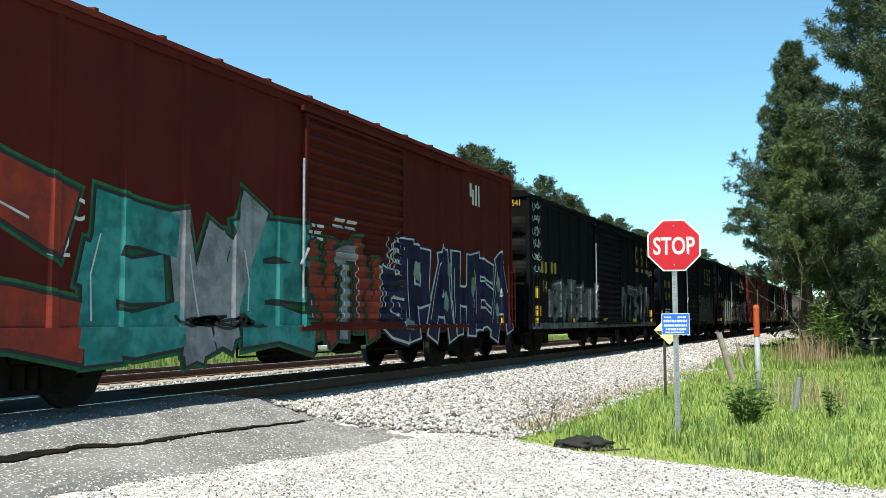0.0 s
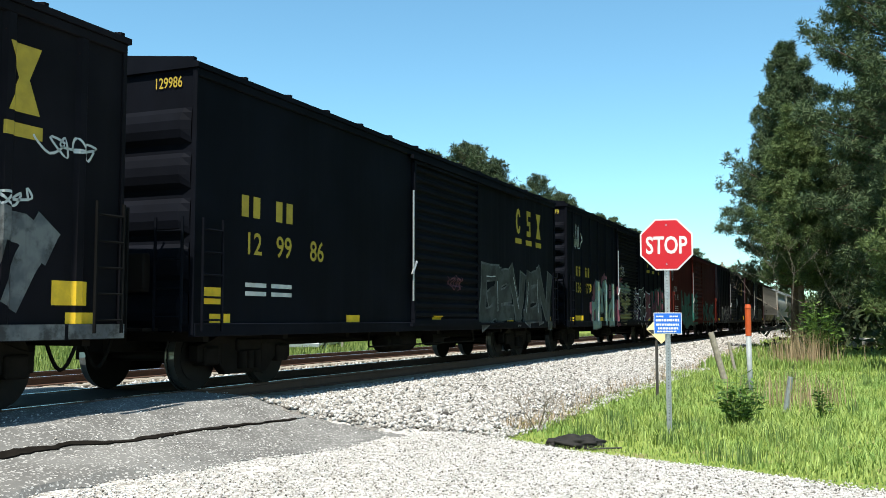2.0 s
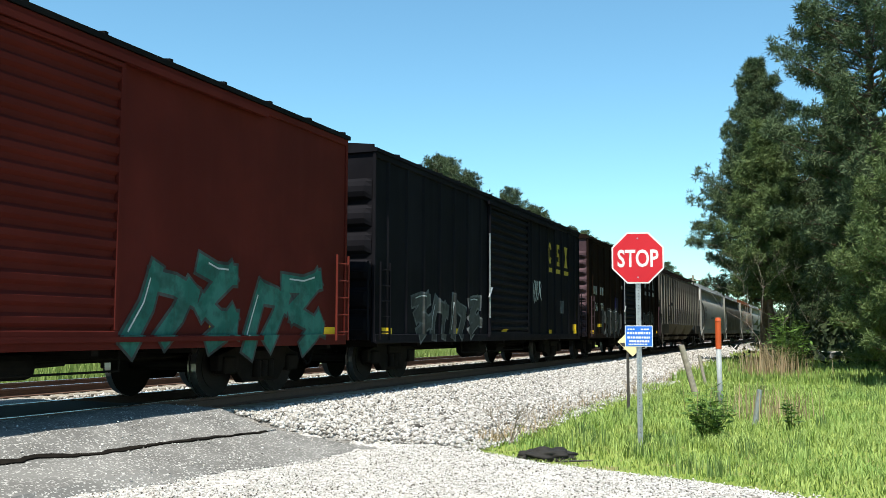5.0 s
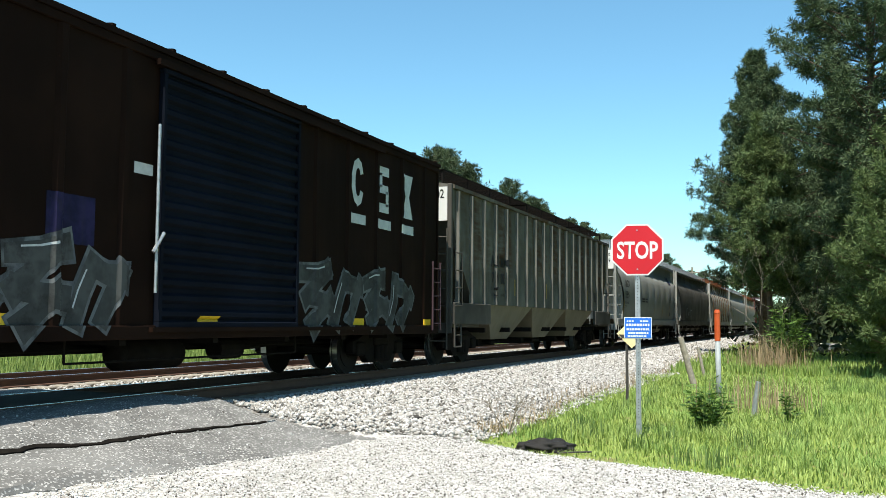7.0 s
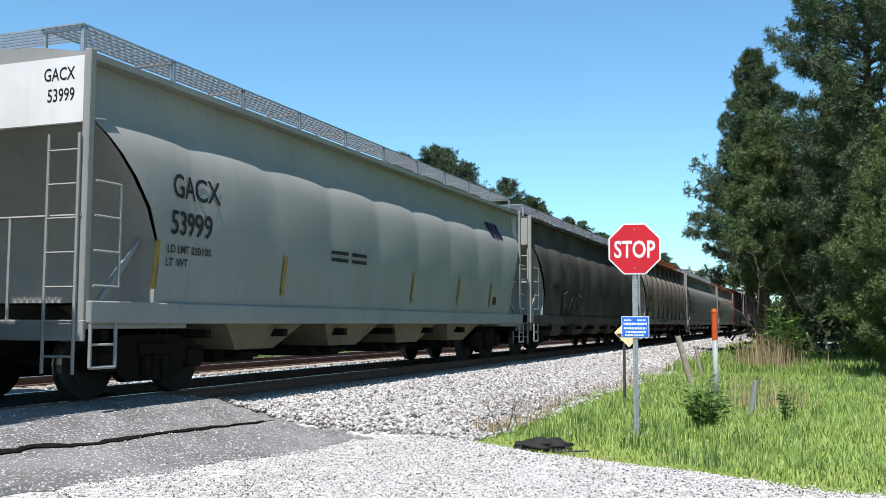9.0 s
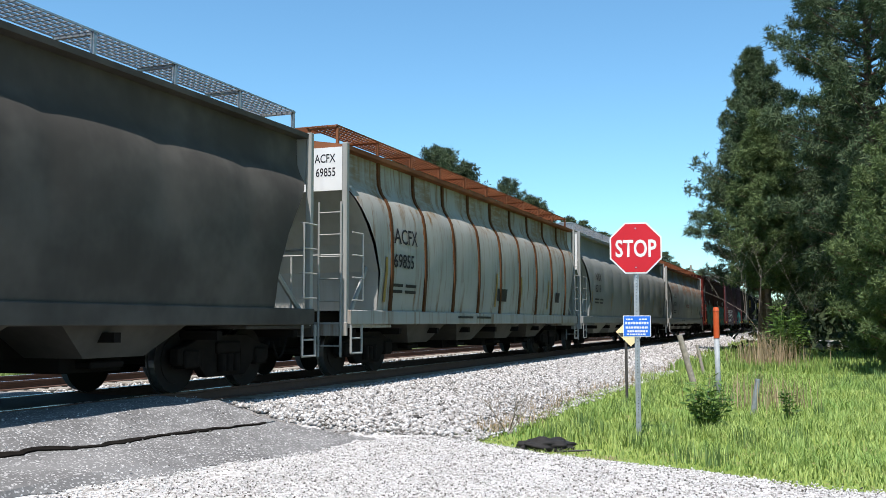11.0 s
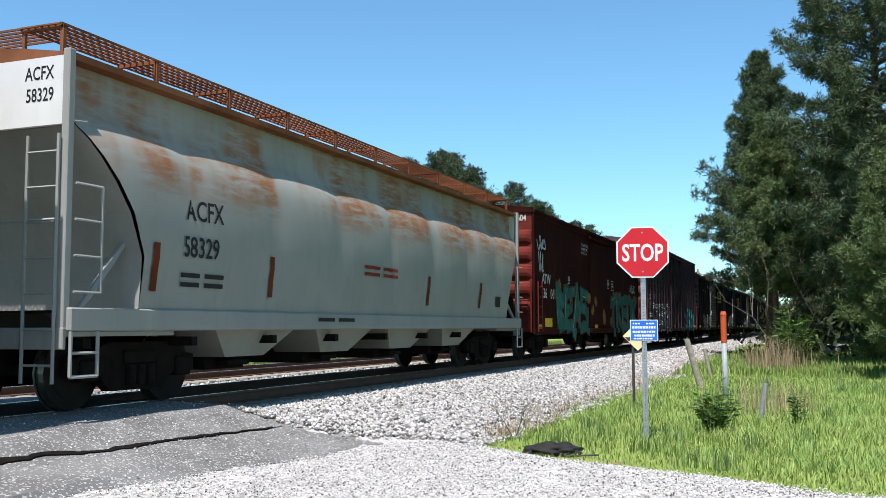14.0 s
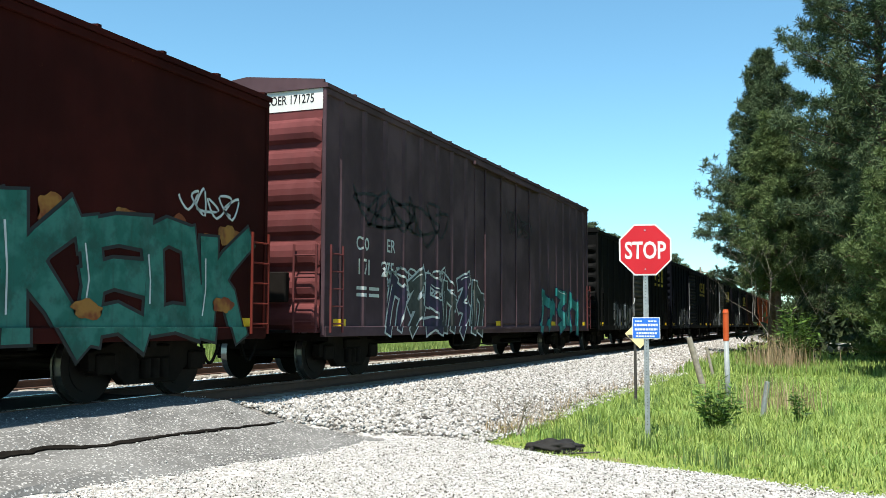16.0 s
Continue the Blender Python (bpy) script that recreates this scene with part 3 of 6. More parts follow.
def graffiti(car, side, word, x0, x1, z0, z1, fills, outline, glow=None, seed=1, fat=0.05, lean=0.12, inner=None):
    """A spray-painted piece: fat interlocking letterforms, each with its edge, its fill and a few shine marks."""
    rng = random.Random(seed)
    w, h = (x1 - x0) / len(word), z1 - z0
    for i, ch in enumerate(word):
        j = lambda k: rng.uniform(-k, k)
        a, b, sk = x0 + i * w, x0 + (i + 1) * w, lean * h * rng.uniform(-0.6, 1.0)
        q = ((a + j(.06) * w, z0 + j(.05) * h), (b + j(.06) * w, z0 + j(.05) * h), (b + sk + j(.12) * w, z1 + j(.10) * h), (a + sk + j(.12) * w, z1 + j(.10) * h))
        bend, ph = rng.uniform(0.02, 0.07), rng.uniform(0, 6)

        def go(u, v):
            x = q[0][0] * (1 - u) * (1 - v) + q[1][0] * u * (1 - v) + q[2][0] * u * v + q[3][0] * (1 - u) * v
            z = q[0][1] * (1 - u) * (1 - v) + q[1][1] * u * (1 - v) + q[2][1] * u * v + q[3][1] * (1 - u) * v
            return Vector((x + bend * w * math.sin(4 * v + ph), 0, z + bend * h * math.sin(4 * u + ph)))
        strokes = []
        for u0, v0, u1, v1 in STROKES[ch]:
            strokes.append((go(u0 + j(.04), v0 + j(.03)), go((u0 + u1) / 2 + j(.03), (v0 + v1) / 2 + j(.03)), go(u1 + j(.05), v1 + j(.05)), rng.uniform(0.8, 1.25), rng.uniform(0.8, 1.35)))
        base = min(w, h) * (0.105 + fat * 0.5)
        todo = ([(glow, base + 0.085, 0.003)] if glow else []) + [(outline, base + 0.045, 0.007), (fills[i % len(fills)], base, 0.013), (LIGHT, 0.012, 0.019)]
        top = None
        for mat, r, lift in todo:
            bm = bmesh.new()
            for k, (p0, pm, p1, f0, f1) in enumerate(strokes):
                if mat is LIGHT and r < 0.02 and k:
                    continue
                e0, e1 = (pm - p0).normalized(), (p1 - pm).normalized()
                n0, n1 = Vector((-e0.z, 0, e0.x)), Vector((-e1.z, 0, e1.x))
                nm = (n0 + n1).normalized()
                sh = nm * base * 0.55 if (mat is LIGHT and r < 0.02) else Vector((0, 0, 0))
                ext = r * 0.8 if r > 0.02 else -base
                one = bmesh.new()
                ring = [one.verts.new(p) for p in (p0 - e0 * ext - n0 * r * f0 + sh, pm - nm * r + sh, p1 + e1 * ext - n1 * r * f1 + sh, p1 + e1 * ext + n1 * r * f1 + sh, pm + nm * r + sh, p0 - e0 * ext + n0 * r * f0 + sh)]
                one.faces.new((ring[0], ring[1], ring[4], ring[5]))
                one.faces.new((ring[1], ring[2], ring[3], ring[4]))
                side.lay(one, lift + 0.0006 * k + 0.0003 * (i % 2))
                me = bpy.data.meshes.new("tmp")
                one.to_mesh(me)
                one.free()
                bm.from_mesh(me)
                bpy.data.meshes.remove(me)
            o = part("graffiti_letter" if top is None else "paint_layer", bm, mat, top or car, "large spray-painted graffiti letterform" if top is None else "")
            top = top or o


def blobs(car, side, rows, mat, lift=0.003, name="paint_patch", seed=3):
    """Rounded, uneven patches of spray or overpaint: rows of (x, z, rx, rz)."""
    rng = random.Random(seed)
    for x, z, rx, rz in rows:
        bm = bmesh.new()
        n = 30
        vs = []
        p1, p2, p3 = (rng.uniform(0, 6.28) for _ in range(3))
        for i in range(n):
            a = 2 * math.pi * i / n
            k = 0.85 + 0.14 * math.sin(2 * a + p1) + 0.09 * math.sin(5 * a + p2) + 0.05 * math.sin(9 * a + p3)
            vs.append(bm.verts.new((x + rx * k * math.cos(a), 0, z + rz * k * math.sin(a))))
        bm.faces.new(vs)
        bmesh.ops.triangulate(bm, faces=bm.faces)
        side.lay(bm, lift + rng.uniform(0, 0.002))
        part(name, bm, mat, car)


def scrawl(car, side, x, z, w, h, mat, seed, loops=9, r=0.014, lift=0.007):
    """A quick one-line tag: a wandering ribbon of paint."""
    rng = random.Random(seed)
    pts = []
    for i in range(loops * 2):
        a = i * 2.3 + rng.uniform(-0.6, 0.6)
        pts.append(Vector((x + w * (i / (loops * 2)) + 0.22 * w * math.cos(a) * rng.uniform(0.4, 1), 0, z + h * (0.5 + 0.5 * math.sin(a) * rng.uniform(0.5, 1)))))
    fine = []
    for i in range(len(pts) - 3):
        for k in range(4):
            t = k / 4
            p0, p1, p2, p3 = pts[i:i + 4]
            fine.append(0.5 * ((2 * p1) + (p2 - p0) * t + (2 * p0 - 5 * p1 + 4 * p2 - p3) * t * t + (3 * p1 - p0 - 3 * p2 + p3) * t ** 3))
    bm = bmesh.new()
    prev = None
    for a, b in zip(fine, fine[1:]):
        d = b - a
        nrm = Vector((-d.z, 0, d.x)).normalized() * r
        cur = [bm.verts.new(a + nrm), bm.verts.new(a - nrm)]
        if prev:
            bm.faces.new((prev[0], prev[1], cur[1], cur[0]))
        prev = cur
    side.lay(bm, lift)
    return part("tag", bm, mat, car)


def emblem(car, side, x, z, h, mat, gap):
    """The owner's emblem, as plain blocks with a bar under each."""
    for i in range(3):
        bm = bmesh.new()
        x0, w = x + i * gap, h * 0.62
        if i == 0:
            pts = [(0.9, 0.30), (0.75, 0.08), (0.5, 0.0), (0.22, 0.1), (0.05, 0.35), (0.05, 0.65), (0.22, 0.9), (0.5, 1.0), (0.75, 0.92), (0.9, 0.70)]
            inner = [(0.68, 0.66), (0.62, 0.76), (0.5, 0.8), (0.38, 0.74), (0.31, 0.6), (0.31, 0.4), (0.38, 0.26), (0.5, 0.2), (0.62, 0.24), (0.68, 0.34)]
            pts = pts + inner
            ring = [bm.verts.new((x0 + u * w, 0, z + v * h)) for u, v in pts]
            for k in range(9):
                bm.faces.new((ring[k], ring[k + 1], ring[18 - k], ring[19 - k]))
        else:
            if i == 2:
                v6 = [bm.verts.new((x0 + u * w, 0, z + v * h)) for u, v in ((0, 0), (1, 0), (0.66, 0.5), (1, 1), (0, 1), (0.34, 0.5))]
                bm.faces.new((v6[0], v6[1], v6[2], v6[5]))
                bm.faces.new((v6[5], v6[2], v6[3], v6[4]))
            for u0, u1, v0, v1 in (((0.1, 0.9, 0.0, 0.2), (0.1, 0.9, 0.8, 1.0), (0.15, 0.85, 0.42, 0.6), (0.12, 0.35, 0.55, 0.85), (0.65, 0.88, 0.15, 0.48)) if i == 1
                                   else ()):
                bm.faces.new([bm.verts.new((x0 + u * w, 0, z + v * h)) for u, v in ((u0, v0), (u1, v0), (u1, v1), (u0, v1))])
        bm.faces.new([bm.verts.new((x0 + u * w, 0, z + v * h)) for u, v in ((-0.1, -0.36), (1.1, -0.36), (1.1, -0.16), (-0.1, -0.16))])
        side.lay(bm, 0.006)
        part("emblem_block", bm, mat, car)


def ladder_bm(w, z0, z1, n, r=0.016, plane="y"):
    bm = bmesh.new()
    put = (lambda u, z: (u, 0, z)) if plane == "y" else (lambda u, z: (0, u, z))
    for u in (0, w):
        rod(bm, put(u, z0), put(u, z1), r * 1.3, 6)
    for k in range(n):
        z = z0 + (z1 - z0) * (k + 0.5) / n
        rod(bm, put(0, z), put(w, z), r, 6)
    return bm


def end_bm(L, H, n, sgn, z0=1.0):
    """A corrugated end wall, pressed into n horizontal ribs, with a gable top."""
    bm = bmesh.new()
    x = sgn * L / 2
    zs, offs = [z0], [0.0]
    top = H - 0.42
    p = (top - z0 - 0.08) / n
    for k in range(n):
        a = z0 + 0.06 + k * p
        for f, o in ((0.0, 0.0), (0.12, 0.075), (0.3, 0.105), (0.5, 0.10), (0.68, 0.06), (0.8, 0.0)):
            zs.append(a + p * f)
            offs.append(o)
    zs += [top, H - 0.02]
    offs += [0.0, 0.0]
    rows = []
    for z, o in zip(zs, offs):
        rows.append([bm.verts.new((x + sgn * (o if 0 < k < 3 else o * 0.2), y, z)) for k, y in enumerate((-HW + 0.05, -HW + 0.17, HW - 0.17, HW - 0.05))])
    for a, b in zip(rows, rows[1:]):
        for k in range(3):
            bm.faces.new((a[k], a[k + 1], b[k + 1], b[k]))
    t = rows[-1]
    bm.faces.new((t[0], t[1], t[2], t[3], bm.verts.new((x, 0, H + 0.18))))
    bmesh.ops.recalc_face_normals(bm, faces=bm.faces)
    return bm


def roof_bm(L, H):
    bm = bmesh.new()
    prism(bm, [(-HW - 0.07, H - 0.05), (-HW - 0.07, H + 0.02), (-HW + 0.05, H + 0.05), (0, H + 0.22), (HW - 0.05, H + 0.05), (HW + 0.07, H + 0.02), (HW + 0.07, H - 0.05)], "x", -L / 2 - 0.05, L / 2 + 0.05)
    bmesh.ops.recalc_face_normals(bm, faces=bm.faces)
    n = int(L / 1.15)
    for i in range(n + 1):
        x = -L / 2 + i * L / n
        for s in (-1, 1):
            q = [(x - 0.03, s * (HW - 0.02), H + 0.05), (x + 0.03, s * (HW - 0.02), H + 0.05), (x + 0.03, 0, H + 0.22), (x - 0.03, 0, H + 0.22)]
            lo = [bm.verts.new(p) for p in q]
            hi = [bm.verts.new((p[0], p[1], p[2] + 0.045)) for p in q]
            bm.faces.new(hi if s < 0 else hi[::-1])
            for k in range(4):
                bm.faces.new((lo[k], lo[(k + 1) % 4], hi[(k + 1) % 4], hi[k]))
    bmesh.ops.recalc_face_normals(bm, faces=bm.faces)
    return bm


def corrugated_bm(x0, x1, z0, z1, n, y, deep=0.05):
    """A sliding door pressed into horizontal corrugations, facing -y, with a frame."""
    bm = bmesh.new()
    zs, os_ = [z0], [0.0]
    p = (z1 - z0) / n
    for k in range(n):
        for f, o in ((0.15, 0.0), (0.35, deep), (0.65, deep), (0.85, 0.0)):
            zs.append(z0 + p * (k + f))
            os_.append(o)
    zs.append(z1)
    os_.append(0.0)
    a = [bm.verts.new((x0, -y - o, z)) for z, o in zip(zs, os_)]
    b = [bm.verts.new((x1, -y - o, z)) for z, o in zip(zs, os_)]
    for i in range(len(a) - 1):
        bm.faces.new((a[i], b[i], b[i + 1], a[i + 1]))
    return bm


def door_edges(d, x0, x1, z0, z1, y, deep, mat):
    for u0, u1, v0, v1 in ((x0 - 0.07, x0, z0, z1), (x1, x1 + 0.07, z0, z1), (x0 - 0.07, x1 + 0.07, z0 - 0.09, z0), (x0 - 0.07, x1 + 0.07, z1, z1 + 0.06)):
        part("edge_bar", boxes((u0, u1, -y - deep - 0.01, -y + 0.03, v0, v1), bevel=0.008), mat, d)


def boxcar(S, L, H, paint, label, door=(6.65, 9.95), door_paint=None, door_n=16, ribs=12, end_n=6, end_paint=None, roof_paint=None, cap=None,
           sill_drop=0.0, roll=True, refl=True, plug=False, locks=True, rib_paint=None):
    """A boxcar whose near lower corner stands S metres along the track at the start. Returns the car and its painted side."""
    car = thing("boxcar", S + L / 2, YC, 0, label, "railway boxcar", "cars of the freight train")
    MOVERS.append((car, S + L / 2))
    z0, d0, d1 = 1.05, door[0] - L / 2, door[1] - L / 2
    side_rows = [(-L / 2, L / 2, -HW, -HW + 0.05, z0, H), (-L / 2, L / 2, HW - 0.05, HW, z0, H)]
    part("side_wall", boxes(side_rows[0]), paint, car)
    part("side_wall", boxes(side_rows[1]), paint, car)
    part("floor", boxes((-L / 2 + 0.02, L / 2 - 0.02, -HW + 0.05, HW - 0.05, z0 - 0.03, z0 + 0.06)), STEEL, car)
    for s in (-1, 1):
        e = part("end_wall", end_bm(L, H, end_n, s), end_paint or paint, car)
        if cap:
            part("end_cap", boxes((s * L / 2 - 0.01, s * (L / 2 + 0.012), -HW + 0.02, HW - 0.02, H - 0.40, H - 0.03)) if s > 0 else
                 boxes((-L / 2 - 0.012, -L / 2 + 0.01, -HW + 0.02, HW - 0.02, H - 0.40, H - 0.03)), cap, car)
        for y in (-HW, HW):
            part("corner_post", boxes((min(s * (L / 2 - 0.03), s * (L / 2 + 0.03)), max(s * (L / 2 - 0.03), s * (L / 2 + 0.03)), y - 0.035, y + 0.035, z0 - 0.1, H - 0.05), bevel=0.01), paint, car)
    part("roof", roof_bm(L, H), roof_paint or paint, car)
    for y in (-HW - 0.045, HW):
        part("top_chord", boxes((-L / 2, L / 2, y, y + 0.045, H - 0.16, H - 0.05), bevel=0.01), paint, car)
    for y in (-HW - 0.05, HW - 0.06):
        part("side_sill", boxes((-L / 2, L / 2, y, y + 0.11, z0 - 0.12, z0 + 0.05), bevel=0.01), paint, car)
    if sill_drop:
        for y in (-HW - 0.045, HW + 0.005):
            bm = bmesh.new()
            prism(bm, [(-L / 2 + 3.0, z0 - 0.125), (-L / 2 + 3.6, z0 - 0.12 - sill_drop), (L / 2 - 3.6, z0 - 0.12 - sill_drop), (L / 2 - 3.0, z0 - 0.125)], "y", y, y + 0.04)
            bmesh.ops.recalc_face_normals(bm, faces=bm.faces)
            part("fish_belly_sill", bm, paint, car)
    # posts, left and right of the door
    xs_ = []
    for a, b in ((-L / 2 + 0.15, d0 - 0.15), (d1 + 0.15, L / 2 - 0.15)):
        k = max(1, round(ribs * (b - a) / (L - (d1 - d0))))
        xs_ += [a + (b - a) * (i + 0.5) / k for i in range(k)]
    key = "post:%.2f" % H

    def post():
        bm = bmesh.new()
        prism(bm, [(-0.09, 0.0), (-0.045, -RIB), (0.045, -RIB), (0.09, 0.0)], "z", z0 + 0.05, H - 0.16)
        bmesh.ops.recalc_face_normals(bm, faces=bm.faces)
        return bm
    if ribs:
        first = part("post", post(), rib_paint or paint, car)
        first.matrix_local = pose(xs_[0], -HW, 0)
        for x in xs_[1:]:
            share(first, car, pose(x, -HW, 0))
        for x in xs_:
            share(first, car, pose(-x, HW, 0, 0, 0, 180))
    dp = door_paint or paint
    zd0, zd1 = z0 + 0.10, H - 0.30
    if plug:
        for s in (1, -1):
            d = part("door", boxes((d0, d1, -HW - 0.03, -HW + 0.01, zd0, zd1), bevel=0.015), dp, car)
            if s < 0:
                d.matrix_local = pose(0, 0, 0, 0, 0, 180)
            else:
                for k in range(4 if locks else 0):
                    x = d0 + (d1 - d0) * (k + 0.5) / 4
                    part("lock_rod", rods(((x, -HW - 0.06, zd0 - 0.1), (x, -HW - 0.06, zd1 + 0.1), 0.022)), dp, d)
    else:
        for s in (1, -1):
            d = part("door", corrugated_bm(d0, d1, zd0, zd1, door_n, HW + 0.03), dp, car)
            door_edges(d, d0, d1, zd0, zd1, HW + 0.03, 0.05, dp)
            if s < 0:
                d.matrix_local = pose(0, 0, 0, 0, 0, 180)
            else:
                part("handle", rods(((d0 - 0.16, -HW - 0.1, 1.5), (d0 - 0.16, -HW - 0.1, 3.6), 0.02), ((d0 - 0.22, -HW - 0.1, 2.0), (d0 - 0.05, -HW - 0.12, 2.25), 0.025)), GALV, d)
    far = d1 + (0.3 if plug else 3.2)
    part("door_track", boxes((d0 - 0.2, far, -HW - 0.11, -HW - 0.05, z0 - 0.03, z0 + 0.03)), paint, car)
    part("door_track", boxes((d0 - 0.2, far, -HW - 0.12, -HW - 0.045, zd1 + 0.07, zd1 + 0.15)), paint, car)
    # ladders and grab irons at the near end
    for s in (-1, 1):
        lad = part("ladder", ladder_bm(0.42, 1.0, 2.45, 5), end_paint or paint, car)
        lad.matrix_local = pose(s * (L / 2 - 0.06) - (0.42 if s > 0 else 0), -HW - 0.11, 0)
        lad2 = part("ladder", ladder_bm(0.42, 1.0, 2.45, 4, plane="x"), end_paint or paint, car)
        lad2.matrix_local = pose(s * (L / 2 + 0.17), -HW + 0.04, 0)
        part("crossover_platform", boxes((min(s * L / 2, s * (L / 2 + 0.3)), max(s * L / 2, s * (L / 2 + 0.3)), -1.0, 1.0, 1.0, 1.04)), STEEL, car)
        part("brake_box", boxes((min(s * (L / 2 + 0.1), s * (L / 2 + 0.24)), max(s * (L / 2 + 0.1), s * (L / 2 + 0.24)), -0.95, -0.35, 1.5, 2.0), bevel=0.02), STEEL, car)
    underframe(car, L)
    for s in (-1, 1):
        truck(car, s * (L / 2 - 1.9), roll)
    lo = sorted(xs_)
    xb = sorted(sum(([x - 0.09, x - 0.045, x + 0.045, x + 0.09] for x in lo), [])) + [d0 - 0.075, d0 - 0.07, d1 + 0.07, d1 + 0.075]
    zb = []
    p = (zd1 - zd0) / door_n
    if not plug:
        zb = sum(([zd0 + p * (k + f) for f in (0.15, 0.35, 0.65, 0.85)] for k in range(door_n)), [])

    def depth(x, z):
        if d0 - 0.072 <= x <= d1 + 0.072 and zd0 - 0.1 < z < zd1 + 0.1:
            if plug:
                return HW + 0.032
            f = ((z - zd0) / p) % 1.0
            if x < d0 or x > d1:
                return HW + 0.095
            return HW + 0.03 + 0.05 * float(np.interp(f, (0.15, 0.35, 0.65, 0.85), (0, 1, 1, 0)))
        if z < z0 + 0.05:
            return HW + 0.052
        d = min((abs(x - c) for c in lo), default=1) if ribs else 1
        return HW + RIB * float(np.interp(d, (0.045, 0.09), (1, 0)))
    side = Side(xb, zb + [z0 + 0.05, z0 + 0.049, zd0 - 0.1, zd1 + 0.1], depth)
    if refl:
        for x in (-L / 2 + 0.35, -L / 4, -0.6, L / 4, L / 2 - 0.8):
            bars(car, side, [(x, z0 + 0.055, 0.46, 0.12)], YELLOW, "reflector")
    return car, side


def hopper(S, L, H, paint, label, n_pockets=4, rounded=True, ribs=0, panels=7, end_paint=None, walk_paint=None, sill_paint=None, plate=None, pocket_paint=None, cap_h=0.8, lattice=False, roll=True, seam=None, roof_paint=None, rib_paint=None):
    """A covered hopper car: lofted body, slope sheets, pockets, end frames with ladders, roof walk on brackets."""
    car = thing("covered_hopper_car", S + L / 2, YC, 0, label, "covered hopper car", "cars of the freight train")
    MOVERS.append((car, S + L / 2))
    ep, wp = end_paint or paint, walk_paint or GALV
    if rounded:
        prof = [(1.27, H), (1.27, H - 0.3), (1.28, H - 0.5), (1.33, H - 0.65), (1.42, H - 0.78), (1.49, H - 0.92), (1.53, H - 1.1), (1.555, H - 1.35), (1.57, H - 1.7), (1.575, H - 2.2), (1.555, 1.85), (1.54, 1.6), (1.52, 1.38)]
    else:
        prof = [(1.47, H), (1.48, H - 0.6), (1.49, H - 1.4), (1.50, H - 2.2), (1.50, 1.62)]
    zs_, ys_ = [p[1] for p in prof][::-1], [p[0] for p in prof][::-1]
    flat_to = H - (0.75 if rounded else 1.15)

    def inset(z):
        k = max(0.0, (flat_to - z) / (flat_to - 1.4))
        return 0.12 + (1.05 * math.sin(min(1.0, k * 1.25) * math.pi / 2) if rounded else 1.5 * k)

    def bulge(x, z):
        if not rounded:
            return 0.0
        f = (x / L + 0.5) * panels
        return 0.06 * abs(math.sin(f * math.pi)) ** 0.6 * math.sin(math.pi * max(0.0, min(1.0, (z - 1.38) / (H - 1.38))))
    cols = 12 * panels if rounded else 8
    grid = {}
    for s in (-1, 1):
        bm = bmesh.new()
        for r, (y, z) in enumerate(prof):
            e = L / 2 - inset(z)
            for c in range(cols + 1):
                x = -e + 2 * e * c / cols
                grid[s, r, c] = bm.verts.new((x, s * (y + bulge(x, z)), z))
        for r in range(len(prof) - 1):
            for c in range(cols):
                q = [grid[s, r, c], grid[s, r + 1, c], grid[s, r + 1, c + 1], grid[s, r, c + 1]]
                bm.faces.new(q if s < 0 else q[::-1])
        part("side_sheet", bm, paint, car, "", True)
    for c in (0, cols):
        bm = bmesh.new()
        rows = [(bm.verts.new(grid_co), bm.verts.new((grid_co[0], -grid_co[1], grid_co[2]))) for grid_co in
                [((-1 if c == 0 else 1) * (L / 2 - inset(z)), -y, z) for y, z in prof]]
        for a, b in zip(rows, rows[1:]):
            bm.faces.new((a[0], a[1], b[1], b[0]) if c else (a[0], b[0], b[1], a[1]))
        bmesh.ops.recalc_face_normals(bm, faces=bm.faces)
        part("end_slope", bm, ep, car)
    # roof
    bm = bmesh.new()
    ye = prof[0][0]
    yo = ye + (0.19 if rounded else 0.08)
    prism(bm, [(-yo, H - 0.05), (-yo, H + 0.03), (-ye * 0.5, H + 0.16), (0, H + 0.20), (ye * 0.5, H + 0.16), (yo, H + 0.03), (yo, H - 0.05)], "x", -L / 2 + 0.05, L / 2 - 0.05)
    bmesh.ops.recalc_face_normals(bm, faces=bm.faces)
    part("roof", bm, roof_paint or paint, car)
    part("hatch_cover", boxes((-L / 2 + 1.5, L / 2 - 1.5, -0.3, 0.3, H + 0.2, H + 0.33), bevel=0.03), paint, car)
    # running boards along both sides of the roof, and across both ends
    bm = bmesh.new()
    zt = H + 0.42
    for s in (-1, 1):
        ya, yb = sorted((s * 0.62, s * 1.22))
        for k in range(7):
            y = ya + (yb - ya) * k / 6
            box(bm, -L / 2 + 0.1, L / 2 - 0.1, y - 0.012, y + 0.012, zt - 0.025, zt)
        for k in range(int(L / 0.13)):
            x = -L / 2 + 0.1 + k * 0.13
            box(bm, x - 0.01, x + 0.01, ya, yb, zt - 0.022, zt - 0.004)
    for e in (-1, 1):
        for k in range(6):
            x = e * (L / 2 - 0.12 - 0.1 * k)
            box(bm, x - 0.012, x + 0.012, -0.62, 0.62, zt - 0.025, zt)
    part("running_board", bm, wp, car, "open steel grating walkway")
    nb = int(L / 1.6)
